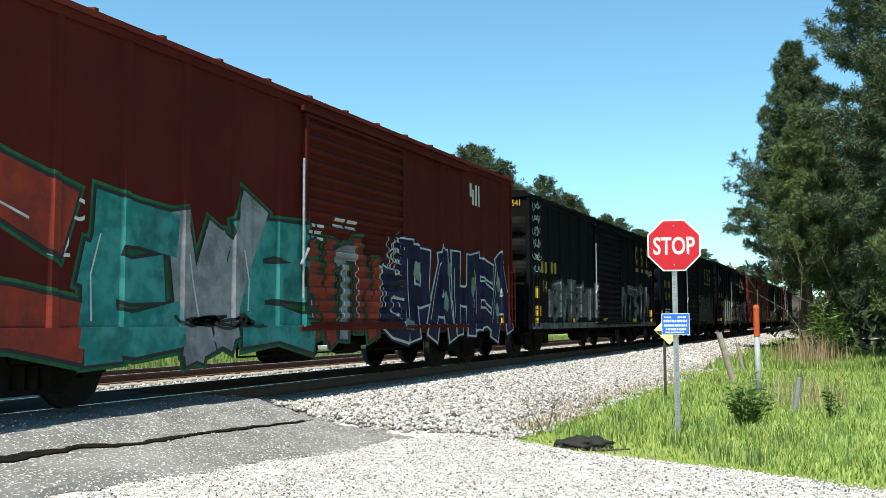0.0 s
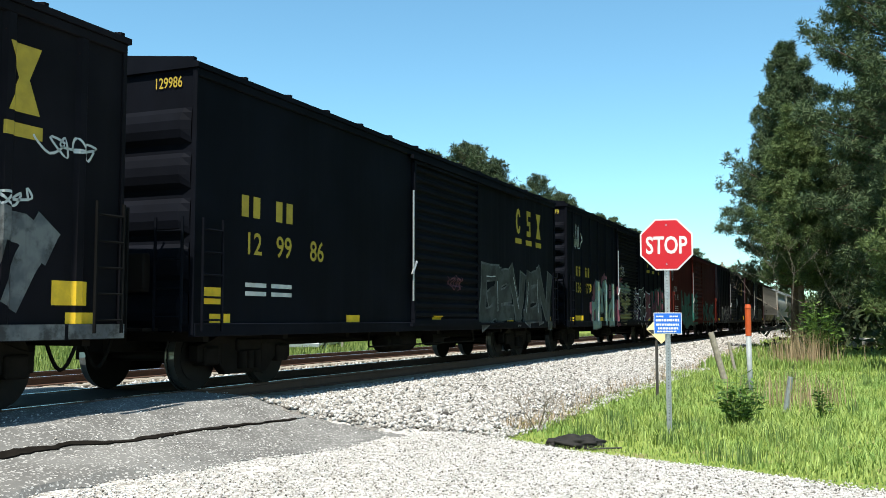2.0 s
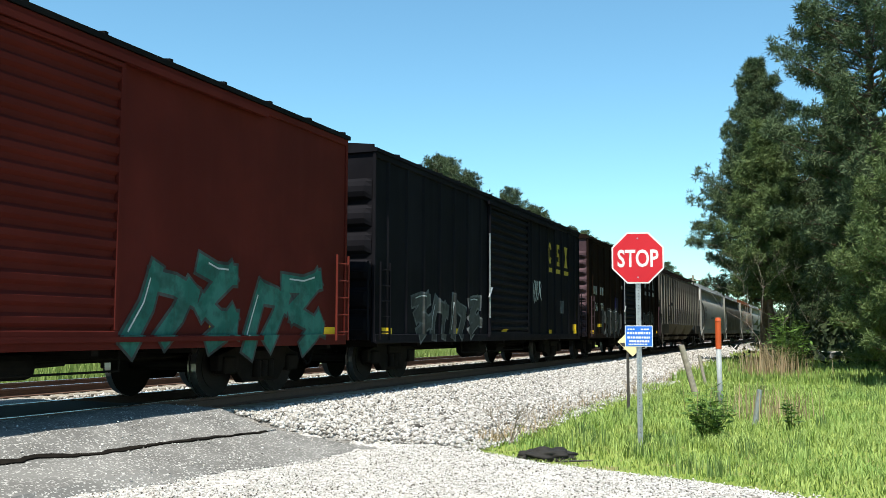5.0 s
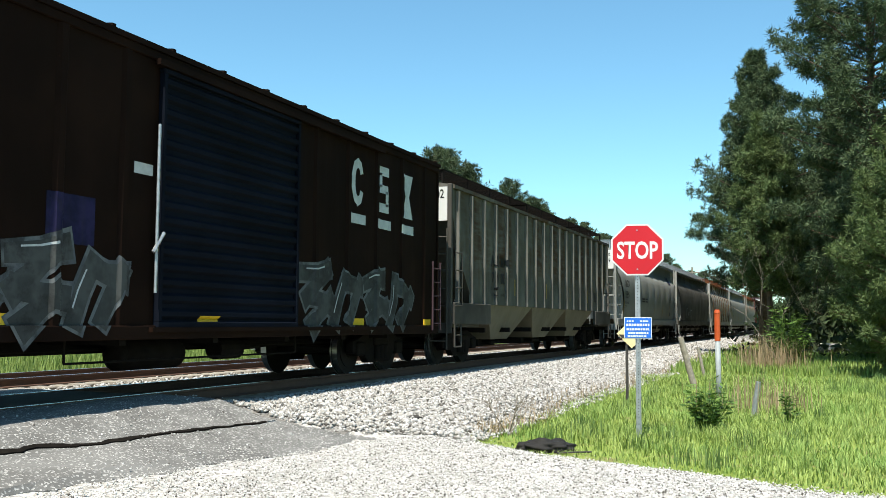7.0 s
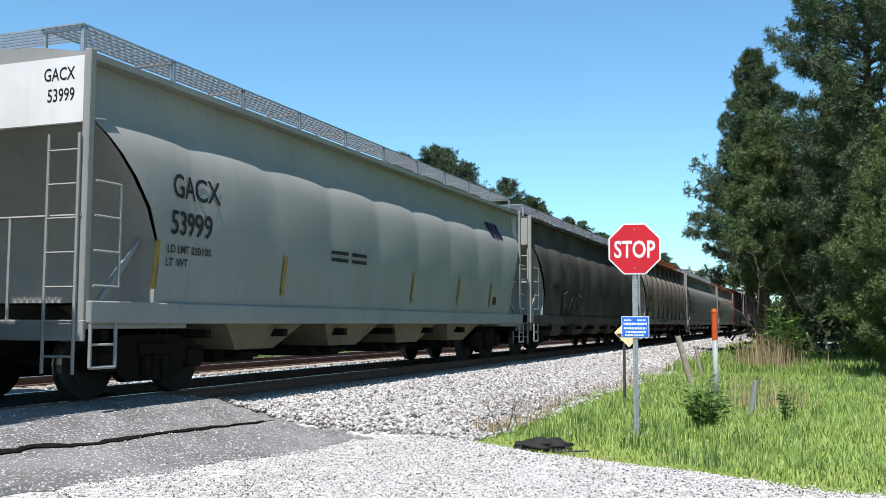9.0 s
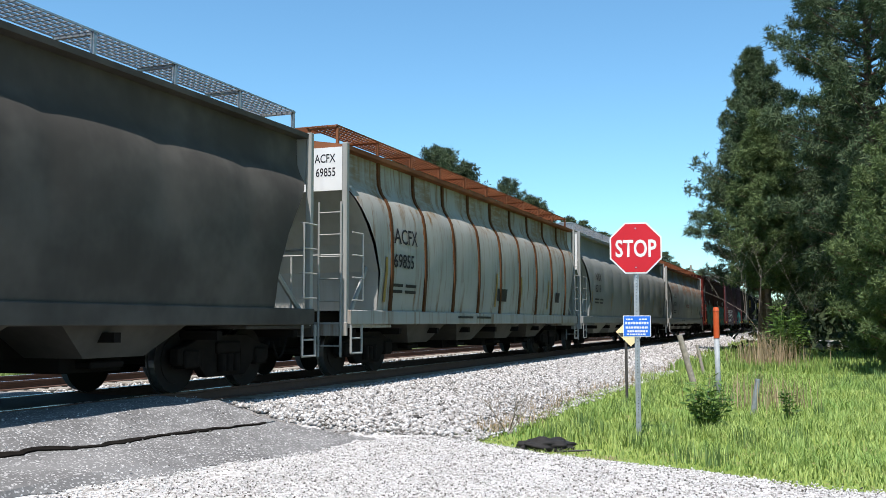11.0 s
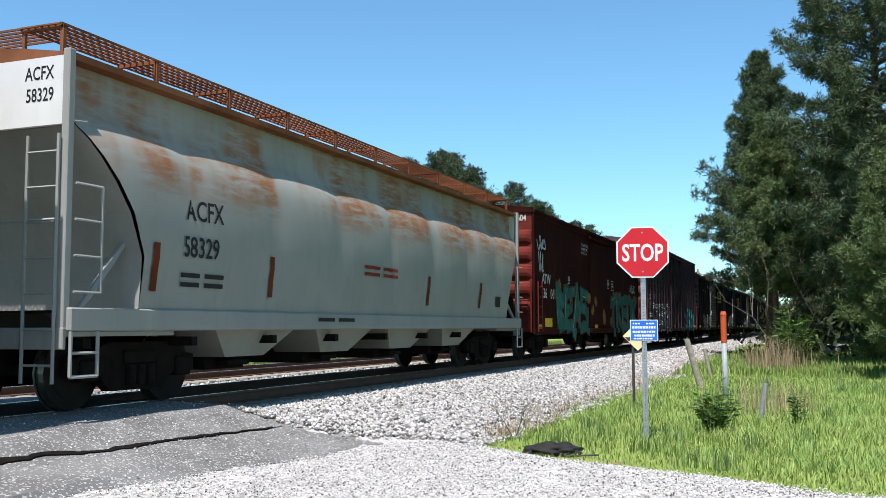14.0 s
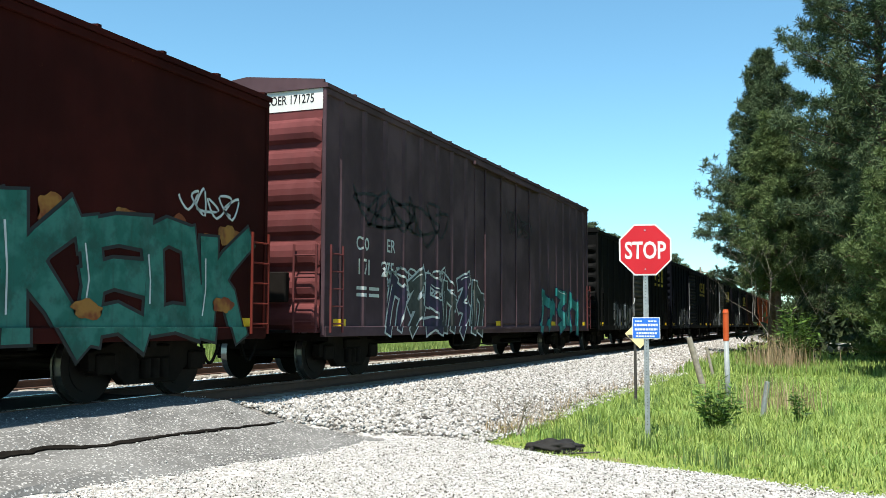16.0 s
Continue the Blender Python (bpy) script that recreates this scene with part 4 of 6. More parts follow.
    for k in range(nb + 1):
        x = -L / 2 + 0.15 + (L - 0.3) * k / nb
        br = proto("bracket:%s%.2f" % (wp.name, H), lambda: boxes((-0.025, 0.025, -1.24, -1.19, H - 0.02, H + 0.40), (-0.025, 0.025, -1.24, -0.6, H + 0.36, H + 0.40), (-0.02, 0.02, -0.66, -0.62, H + 0.1, H + 0.4)), wp, car, pose(x, 0, 0))
        share(br, car, pose(x, 0, 0, 0, 0, 180))
    # sills
    sp = sill_paint or paint
    for s in (-1, 1):
        y0, y1 = sorted((s * 1.45, s * 1.575))
        if rounded:
            part("side_sill", boxes((-L / 2, L / 2, y0, y1, 1.12, 1.38), bevel=0.015), sp, car)
        else:
            for e in (-1, 1):
                a, b = sorted((e * L / 2, e * (L / 2 - 2.6)))
                part("stub_sill", boxes((a, b, y0, y1, 1.12, 1.62), bevel=0.015), sp, car)
    # ribs
    if ribs:
        e = L / 2 - 0.35
        bm = bmesh.new()
        prism(bm, [(-0.045, 0.0), (-0.032, -0.09), (0.032, -0.09), (0.045, 0.0)], "z", 1.62, H - 0.08)
        bmesh.ops.recalc_face_normals(bm, faces=bm.faces)
        first = part("rib", bm, rib_paint or paint, car)
        first.matrix_local = pose(-e, -1.478, 0)
        for k in range(ribs):
            x = -e + 2 * e * k / (ribs - 1)
            if k:
                share(first, car, pose(x, -1.478, 0))
            share(first, car, pose(x, 1.478, 0, 0, 0, 180))
    elif seam:
        for k in range(1, panels):
            x = (k / panels - 0.5) * L
            bm = bmesh.new()
            pr = [p for p in prof]
            for (ya, za), (yb, zb_) in zip(pr, pr[1:]):
                if abs(x) < L / 2 - inset(zb_) - 0.1:
                    ka, kb = bulge(x, za), bulge(x, zb_)
                    bm.faces.new([bm.verts.new(p) for p in ((x - 0.05, -ya - ka - 0.045, za), (x - 0.05, -yb - kb - 0.045, zb_), (x + 0.05, -yb - kb - 0.045, zb_), (x + 0.05, -ya - ka - 0.045, za))])
            bmesh.ops.remove_doubles(bm, verts=bm.verts, dist=0.001)
            r = bmesh.ops.extrude_face_region(bm, geom=bm.faces[:])
            bmesh.ops.translate(bm, verts=[g for g in r["geom"] if isinstance(g, bmesh.types.BMVert)], vec=(0, 0.06, 0))
            bmesh.ops.recalc_face_normals(bm, faces=bm.faces)
            part("seam_strap", bm, seam, car)
    # pockets
    a0, a1 = -L / 2 + 2.7, L / 2 - 2.7
    w = (a1 - a0) / n_pockets
    for k in range(n_pockets):
        c = a0 + w * (k + 0.5)
        bm = bmesh.new()
        top = [bm.verts.new((c + sx * w / 2, sy * 1.46, 1.38 if rounded else 1.62)) for sx, sy in ((-1, -1), (1, -1), (1, 1), (-1, 1))]
        bot = [bm.verts.new((c + sx * w * 0.18, sy * 1.10, 0.55 + RZ)) for sx, sy in ((-1, -1), (1, -1), (1, 1), (-1, 1))]
        for i in range(4):
            bm.faces.new((top[i], bot[i], bot[(i + 1) % 4], top[(i + 1) % 4]))
        bm.faces.new(bot)
        bmesh.ops.recalc_face_normals(bm, faces=bm.faces)
        pk = part("hopper_pocket", bm, pocket_paint or paint, car)
        part("outlet_gate", boxes((c - w * 0.18, c + w * 0.18, -0.75, 0.75, 0.36 + RZ, 0.56 + RZ), (c - w * 0.10, c + w * 0.10, -1.0, -0.75, 0.42 + RZ, 0.5 + RZ), bevel=0.015), STEEL, pk)
    # end frames
    for s in (-1, 1):
        x = s * L / 2
        bx = lambda a, b: (min(a, b), max(a, b))
        part("end_platform", boxes((*bx(x, x - s * 1.9), -1.5, 1.5, 1.06, 1.12), (*bx(x + s * 0.06, x), -1.52, 1.52, 0.92, 1.16), bevel=0.01), sp, car)
        for y in (-1.46, 1.46):
            bm = boxes((x - 0.05, x + 0.05, y - 0.05, y + 0.05, 1.1, H + 0.05), bevel=0.01)
            rod(bm, (x - s * 0.05, y, 1.15), (x - s * 1.25, y * 0.9, 2.3), 0.045, 6)
            part("end_post", bm, ep, car)
        if lattice:
            for y0, y1 in ((-1.4, -0.12), (0.72, 1.4)):
                part("end_sheet_cap", boxes((x - 0.03, x + 0.03, y0, y1, H - cap_h, H - 0.02)), plate or ep, car)
            bm = boxes((x - 0.03, x + 0.03, -0.12, 0.72, H - 0.07, H - 0.02), (x - 0.03, x + 0.03, -0.12, 0.72, H - cap_h, H - cap_h + 0.05))
            lo_, hi_ = H - cap_h + 0.05, H - 0.07
            for k in range(-7, 12):
                for lean in (1, -1):
                    ends = []
                    for z in (lo_, hi_):
                        y = -0.12 + k * 0.105 + lean * (z - lo_) * 0.55
                        ends.append((y, z))
                    (ya, za), (yb, zb2) = ends
                    ts = sorted(((-0.12 - ya) / (yb - ya), (0.72 - ya) / (yb - ya)))
                    t0, t1 = max(0.0, ts[0]), min(1.0, ts[1])
                    if t1 - t0 > 0.05:
                        rod(bm, (x, ya + (yb - ya) * t0, za + (zb2 - za) * t0), (x, ya + (yb - ya) * t1, za + (zb2 - za) * t1), 0.012, 4)
            part("end_grating", bm, GALV, car, "open diamond-mesh panel")
        else:
            part("end_sheet_cap", boxes((x - 0.03, x + 0.03, -1.4, 1.4, H - cap_h, H - 0.02)), plate or ep, car)
        # grab irons on the side of the corner post, and a stirrup step under the sill
        bm = bmesh.new()
        xi = x - s * 0.42
        for k in range(4):
            z = 1.55 + 0.40 * k
            rod(bm, (x, -1.60, z), (xi, -1.60, z), 0.016)
            rod(bm, (xi, -1.60, z), (xi, -1.53, z), 0.016)
        rod(bm, (xi, -1.60, 1.55), (xi, -1.60, 2.75), 0.02)
        part("side_ladder", bm, ep, car)
        part("stirrup_step", rods(((x, -1.58, 1.12), (x, -1.58, 0.62), 0.022), ((xi, -1.58, 1.12), (xi, -1.58, 0.62), 0.022), ((x, -1.58, 0.62), (xi, -1.58, 0.62), 0.022), ((x, -1.58, 0.88), (xi, -1.58, 0.88), 0.018)), ep, car)
        lad = part("ladder", ladder_bm(0.44, 0.55, 3.3, 7, plane="x"), ep, car)
        lad.matrix_local = pose(x + s * 0.09, -1.42 if s < 0 else 1.0, 0)
        part("handrail", rods(((x + s * 0.05, -1.45, 2.35), (x + s * 0.05, 1.45, 2.35), 0.02), ((x + s * 0.05, -0.4, 1.1), (x + s * 0.05, -0.4, 2.35), 0.02), ((x + s * 0.05, 0.5, 1.1), (x + s * 0.05, 0.5, 2.35), 0.02)), ep, car)
        bm = bmesh.new()
        for k in range(14):
            a, b = 2 * math.pi * k / 14, 2 * math.pi * (k + 1) / 14
            rod(bm, (x + s * 0.12, 0.55 + 0.27 * math.cos(a), 2.1 + 0.27 * math.sin(a)), (x + s * 0.12, 0.55 + 0.27 * math.cos(b), 2.1 + 0.27 * math.sin(b)), 0.016, 5)
        for k in range(4):
            a = math.pi * k / 2
            rod(bm, (x + s * 0.12, 0.55, 2.1), (x + s * 0.12, 0.55 + 0.27 * math.cos(a), 2.1 + 0.27 * math.sin(a)), 0.012, 5)
        part("brake_wheel", bm, STEEL, car)
    underframe(car, L, 1.06, False)
    for s in (-1, 1):
        truck(car, s * (L / 2 - 1.75), roll)
    lo = [(-(L / 2 - 0.35) + (L - 0.7) * k / (ribs - 1)) for k in range(ribs)] if ribs else []

    def depth(x, z):
        if z <= 1.38:
            return 1.577
        y = float(np.interp(z, zs_, ys_)) + bulge(x, z)
        d = min((abs(x - c) for c in lo), default=1)
        return y + (0.09 * float(np.interp(d, (0.05, 0.06), (1, 0))) if lo else 0.004)
    xb = sum(([c - 0.06, c - 0.05, c + 0.05, c + 0.06] for c in lo), []) if lo else list(np.linspace(-L / 2, L / 2, 6 * panels + 1))
    return car, Side(xb, [p[1] for p in prof], depth, 0.014 if rounded else 0.0)


# paints
P_RED = car_paint("oxide_red_paint", (0.078, 0.0125, 0.0092), 0.12, 0.12, var=0.25)
# lighter copy of the red, with the sun on ends and roof painted in
P_RED_LIT = car_paint("bright_oxide_red_paint", (0.135, 0.024, 0.017), 0.15, 0.12, var=0.25)
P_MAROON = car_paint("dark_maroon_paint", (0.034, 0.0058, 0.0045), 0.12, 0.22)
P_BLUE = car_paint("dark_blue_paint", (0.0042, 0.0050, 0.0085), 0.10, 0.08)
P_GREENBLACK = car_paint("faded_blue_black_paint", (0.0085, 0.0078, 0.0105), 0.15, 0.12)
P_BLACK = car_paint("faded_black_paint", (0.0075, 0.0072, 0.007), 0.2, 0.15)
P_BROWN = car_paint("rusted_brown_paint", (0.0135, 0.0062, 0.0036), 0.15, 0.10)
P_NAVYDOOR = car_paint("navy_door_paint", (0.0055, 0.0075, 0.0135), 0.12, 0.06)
P_GREYBROWN = car_paint("grey_brown_paint", (0.086, 0.052, 0.060), 0.35, 0.12)
P_PINK = car_paint("faded_maroon_end_paint", (0.15, 0.045, 0.045), 0.3, 0.06)
P_WHITECAP = car_paint("white_cap_paint", (0.60, 0.59, 0.56), 0.2, 0.04, var=0.12)
P_GREY = car_paint("light_grey_paint", (0.28, 0.275, 0.25), 0.25, 0.05, (0.17, 0.15, 0.12), var=0.15)
P_GREY2 = car_paint("pale_grey_paint", (0.235, 0.235, 0.217), 0.22, 0.03, (0.13, 0.118, 0.097), var=0.1)
P_GREYDARK = car_paint("dull_grey_paint", (0.085, 0.077, 0.066), 0.35, 0.12)
P_TAN = car_paint("rusting_grey_paint", (0.135, 0.128, 0.108), 0.55, 0.30, (0.060, 0.036, 0.022), 0.6, (1.9, 2.9, 0.9, (0.055, 0.024, 0.011)))
# dusty tan, lightened to stand in for light bounced up from the ground
P_POCKET = car_paint("dusty_tan_pocket_paint", (0.17, 0.148, 0.108), 0.5, 0.1, (0.12, 0.09, 0.06), var=0.25)
# ribs painted paler than the side, in place of their sunlit edges
P_RIB = car_paint("chalky_rib_paint", (0.17, 0.16, 0.14), 0.5, 0.2, (0.06, 0.035, 0.02))
P_STAIN = car_paint("cream_stained_paint", (0.29, 0.28, 0.25), 1.0, 0.17, (0.14, 0.075, 0.026), 0.6, (3.1, 3.9, 0.85, (0.17, 0.10, 0.04)), var=0.12)
P_RUSTTOP = car_paint("grey_paint_rusting_at_the_top", (0.27, 0.265, 0.235), 0.2, 0.05, (0.17, 0.14, 0.10), 0.5, (2.6, 3.2, 0.95, (0.22, 0.09, 0.032)), var=0.1)
P_RUSTY = car_paint("rusty_roof_paint", (0.24, 0.095, 0.045), 0.4, 0.4)
P_ORANGE = car_paint("rust_orange_paint", (0.17, 0.04, 0.015), 0.3, 0.3)
SEAM = car_paint("rusty_seam_paint", (0.11, 0.048, 0.02), 0.4, 0.5)
BLACKT = plain("black_stencil", (0.009, 0.009, 0.010), 0.6)
G_TEAL = spray("teal_spray", (0.017, 0.143, 0.132), (0.044, 0.209, 0.198))
G_SILVER = spray("silver_spray", (0.231, 0.237, 0.242), (0.165, 0.171, 0.182))
G_NAVY = spray("navy_spray", (0.007, 0.007, 0.026), (0.017, 0.014, 0.050))
G_RED = spray("red_spray", (0.231, 0.033, 0.017), (0.176, 0.028, 0.017))
G_GREEN = spray("green_spray", (0.017, 0.110, 0.044))
G_MINT = spray("mint_spray", (0.198, 0.253, 0.182), (0.138, 0.220, 0.220))
G_KHAKI = spray("khaki_spray", (0.198, 0.198, 0.088), (0.132, 0.209, 0.187), 2.1)
G_PINK = spray("pink_spray", (0.165, 0.066, 0.077), (0.121, 0.044, 0.066))
G_GREYG = spray("grey_green_spray", (0.040, 0.042, 0.040), (0.062, 0.064, 0.061), wear=0.7)
G_TEALD = spray("sea_green_spray", (0.018, 0.095, 0.075), (0.035, 0.135, 0.11))
G_ORANGE = spray("orange_spray", (0.231, 0.110, 0.028), (0.138, 0.039, 0.017))
G_OVER = spray("overpaint_grey", (0.13, 0.135, 0.135), (0.075, 0.08, 0.085), wear=0.75)
G_PURPLE = spray("dusky_purple_spray", (0.055, 0.033, 0.066), (0.028, 0.028, 0.050))


def end_writing(car, L, H, s, mat, h=0.16, y=-1.32, z=None):
    """Small writing at the top of the near end wall."""
    bm = glyph_bm(s, 0.012)
    k = h / 0.69
    w = max(v.co.x for v in bm.verts) * k
    out = 0.015 if car.name.startswith("boxcar") else 0.033
    for v in bm.verts:
        v.co = (-L / 2 - out, y + (w - v.co.x * k) * 0.75, (z or H - 0.28) + v.co.y * k)
    return part("end_lettering", bm, mat, car)


def marks(car, side, x, z, mat):
    """An owner's mark, as a plain block."""
    bars(car, side, [(x, z, 0.17, 0.30)], mat, "emblem_block")


def small_print(car, side, x, z, mat, rows=2, w=0.9, h=0.07):
    for r in range(rows):
        bars(car, side, [(x, z - r * h * 2, w * 0.4, h), (x + w * 0.5, z - r * h * 2, w * 0.42, h)], mat)


# --- red car with the large colourful piece
c, sd = boxcar(5.8, 16.1, 4.56, P_RED, "oxide-red boxcar covered in large teal and silver graffiti", roof_paint=P_RED_LIT, door_paint=P_RED, ribs=12, end_n=6)
graffiti(c, sd, "C", -8.0, -6.15, 0.98, 2.66, [G_RED], BLACKP, G_GREEN, 11, 0.15, 0.0)
graffiti(c, sd, "EWE", -5.85, -1.45, 0.98, 2.45, [G_TEAL, G_SILVER, G_TEAL], BLACKP, G_GREEN, 12, 0.13, 0.03)
graffiti(c, sd, "NIN", -1.35, 0.9, 1.0, 2.3, [G_RED, G_SILVER, G_RED], BLACKP, G_GREEN, 14, 0.12, 0.03)
graffiti(c, sd, "DPAHEA", 0.95, 7.85, 0.98, 2.48, [G_NAVY], LIGHT, G_NAVY, 15, 0.12)
blobs(c, sd, [(2.2, 1.5, 0.9, 0.5), (7.6, 1.5, 0.5, 0.5), (4.5, 1.2, 2.4, 0.25)], G_NAVY, 0.004)
blobs(c, sd, [(2.6, 2.1, 0.14, 0.24), (4.0, 1.55, 0.18, 0.2), (4.2, 2.2, 0.12, 0.2), (5.5, 1.9, 0.16, 0.22), (7.1, 2.0, 0.14, 0.2), (7.0, 1.4, 0.16, 0.16), (2.2, 1.1, 0.3, 0.14)], G_MINT, 0.024)
writing(c, sd, "SNC", -6.55, 2.25, 0.24, WHITE)
writing(c, sd, "32", -6.42, 1.85, 0.24, WHITE)
bars(c, sd, [(5.38, 3.85, 0.12, 0.30), (5.52, 3.68, 0.12, 0.34)], WHITE, "emblem_block")
bars(c, sd, [(5.70, 3.68, 0.12, 0.46), (5.88, 3.68, 0.09, 0.46)], WHITE, "emblem_block")
small_print(c, sd, -1.4, 2.6, WHITE, 3, 0.5, 0.05)
small_print(c, sd, -0.6, 2.75, WHITE, 2, 0.8, 0.05)
scrawl(c, sd, -4.3, 1.05, 1.8, 0.22, BLACKP, 17, 12, 0.02, 0.03)
scrawl(c, sd, 1.3, 1.9, 0.7, 0.9, LIGHT, 18, 9)

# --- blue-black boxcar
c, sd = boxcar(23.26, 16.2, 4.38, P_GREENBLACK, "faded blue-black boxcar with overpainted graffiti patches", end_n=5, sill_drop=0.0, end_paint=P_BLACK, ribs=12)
for s_, x in (("14", 0), ("15", 0.88), ("41", 1.62)):
    writing(c, sd, s_, -6.96 + x, 1.92, 0.30, CSYEL)
marks(c, sd, -7.05, 2.42, CSYEL)
marks(c, sd, -6.74, 2.42, CSYEL)
marks(c, sd, -6.19, 2.44, CSYEL)
marks(c, sd, -5.86, 2.44, CSYEL)
emblem(c, sd, 4.68, 3.24, 0.70, CSYEL, 0.88)
for k, (x, w) in enumerate(((-6.5, 0.5), (-5.7, 0.9), (-4.6, 0.9), (-3.4, 1.0), (-2.3, 0.6), (-1.6, 0.4))):
    bars(c, sd, [(x, 1.25, w, 0.75 + 0.35 * ((k * 7) % 3) / 2)], G_OVER, "overpaint_patch", 0.004)
graffiti(c, sd, "XTZIX", 2.1, 6.95, 1.3, 2.3, [G_OVER], G_OVER, None, 21, 0.03)
graffiti(c, sd, "ZXZI", -6.2, -1.7, 1.25, 2.1, [G_OVER], BLACKP, None, 22, 0.02)
for k in range(6):
    scrawl(c, sd, -7.75, 4.0 - 0.33 * k, 0.75, 0.3, LIGHT, 30 + k, 7, 0.012)
scrawl(c, sd, 6.9, 2.85, 0.9, 0.3, LIGHT, 37, 8)
scrawl(c, sd, 6.3, 2.25, 0.6, 0.25, LIGHT, 38, 6)
bars(c, sd, [(-7.6, 1.28, 0.5, 0.26)], YELLOW, "reflector")
bars(c, sd, [(-7.6, 1.75, 0.4, 0.3)], YELLOW, "reflector")
bars(c, sd, [(7.1, 1.3, 0.5, 0.26)], YELLOW, "reflector")
bars(c, sd, [(-8.0 + 0.9 * k, 0.94, 0.85, 0.16) for k in range(18)], G_OVER, "overpaint_patch", 0.004)
end_writing(c, 16.2, 4.38, "141541", CSYEL)

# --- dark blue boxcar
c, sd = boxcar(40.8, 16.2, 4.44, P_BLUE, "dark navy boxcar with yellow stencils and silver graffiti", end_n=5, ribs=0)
for s_, x in (("12", 0), ("99", 0.79), ("86", 1.74)):
    writing(c, sd, s_, -6.98 + x, 2.06, 0.30, CSYEL)
for x in (0, 0.28, 0.86, 1.14):
    marks(c, sd, -7.06 + x, 2.57, CSYEL)
emblem(c, sd, 4.73, 3.30, 0.66, CSYEL, 0.84)
graffiti(c, sd, "GEVEN", 2.2, 7.6, 1.15, 2.3, [G_GREYG], G_OVER, None, 41, 0.09)
small_print(c, sd, -6.95, 1.6, WHITE, 2, 1.3, 0.06)
bars(c, sd, [(-7.9, 1.35, 0.44, 0.22)], YELLOW, "reflector")
scrawl(c, sd, 0.2, 1.75, 0.9, 0.35, G_PINK, 43, 9)
end_writing(c, 16.2, 4.44, "129986", CSYEL, 0.14)

# --- dark blue boxcar with the mint piece
c, sd = boxcar(58.3, 16.2, 4.55, P_BLUE, "dark navy boxcar with mint green and pink graffiti along its foot", end_n=9, ribs=12, door_n=24)
for s_, x in (("136", 0), ("179", 1.15)):
    writing(c, sd, s_, -7.1 + x, 1.98, 0.30, CSYEL)
for x in (0, 0.32, 1.1, 1.42):
    marks(c, sd, -7.04 + x, 2.48, CSYEL)
emblem(c, sd, 4.08, 3.28, 0.58, CSYEL, 1.18)
blobs(c, sd, [(-4.5 + 1.1 * k, 2.1 + 0.2 * (k % 2), 0.5, 0.4) for k in range(4)] + [(-1.5, 1.35, 0.5, 0.5), (-4.9, 1.4, 0.7, 0.5)], G_PINK, 0.003)
graffiti(c, sd, "DPID", -5.2, -2.15, 0.97, 2.2, [G_MINT], BLACKP, None, 51, 0.13, 0.03)
graffiti(c, sd, "SE", -1.2, 0.4, 1.1, 2.25, [G_KHAKI], BLACKP, None, 52, 0.12)
graffiti(c, sd, "XZB", 1.1, 4.65, 1.15, 2.25, [G_PURPLE, G_GREYG, G_PINK], LIGHT, None, 53, 0.06)
graffiti(c, sd, "HAE", 4.9, 7.8, 1.1, 2.25, [G_PINK], BLACKP, G_TEALD, 54, 0.04)
bars(c, sd, [(-7.3 + 1.15 * i, 1.6 + 0.27 * k, 0.75, 0.022) for i in range(6) for k in range(10) if i != 5], STEEL, "panel_ridge", 0.004)
scrawl(c, sd, -7.2, 3.2, 0.8, 1.0, LIGHT, 55, 7)
scrawl(c, sd, -1.2, 2.55, 0.8, 0.7, LIGHT, 56, 7)
bars(c, sd, [(-7.3, 1.12, 1.0, 0.15)], YELLOW, "reflector")
end_writing(c, 16.2, 4.55, "136179", CSYEL, 0.14)

# --- red boxcar with teal pieces
c, sd = boxcar(76.1, 15.9, 4.56, P_RED, "oxide-red boxcar with sea-green graffiti and a black roof edge", end_n=6, end_paint=P_RED_LIT, ribs=0, roof_paint=P_BLACK, door_n=14)
writing(c, sd, "ATW", -7.09, 2.46, 0.27, WHITE)
writing(c, sd, "921", -6.98, 2.09, 0.26, WHITE)
writing(c, sd, "42", -6.11, 2.1, 0.26, WHITE)
small_print(c, sd, -6.95, 1.75, WHITE, 3, 1.2, 0.05)
graffiti(c, sd, "YEDO", -4.9, 0.1, 1.0, 2.35, [G_TEALD], BLACKP, None, 61, 0.10)
graffiti(c, sd, "XZXZ", 2.3, 7.2, 0.98, 2.0, [G_TEALD], G_GREYG, None, 62, 0.05)
blobs(c, sd, [(-5.4 + 0.45 * k, 1.15 + 0.1 * (k % 3), 0.2, 0.16) for k in range(12)], G_MINT, 0.003)
scrawl(c, sd, -7.6, 2.9, 0.6, 0.7, LIGHT, 63, 6)
end_writing(c, 15.9, 4.56, "92142", WHITE, 0.14)

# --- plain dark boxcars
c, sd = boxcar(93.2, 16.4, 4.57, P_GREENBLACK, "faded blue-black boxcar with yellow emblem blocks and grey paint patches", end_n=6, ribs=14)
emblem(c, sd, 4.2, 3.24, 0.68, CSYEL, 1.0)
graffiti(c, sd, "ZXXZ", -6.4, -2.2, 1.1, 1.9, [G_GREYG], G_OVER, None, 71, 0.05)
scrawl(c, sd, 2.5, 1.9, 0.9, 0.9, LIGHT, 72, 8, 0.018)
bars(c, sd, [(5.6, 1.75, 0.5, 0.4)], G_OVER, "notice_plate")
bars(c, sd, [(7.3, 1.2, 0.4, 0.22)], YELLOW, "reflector")

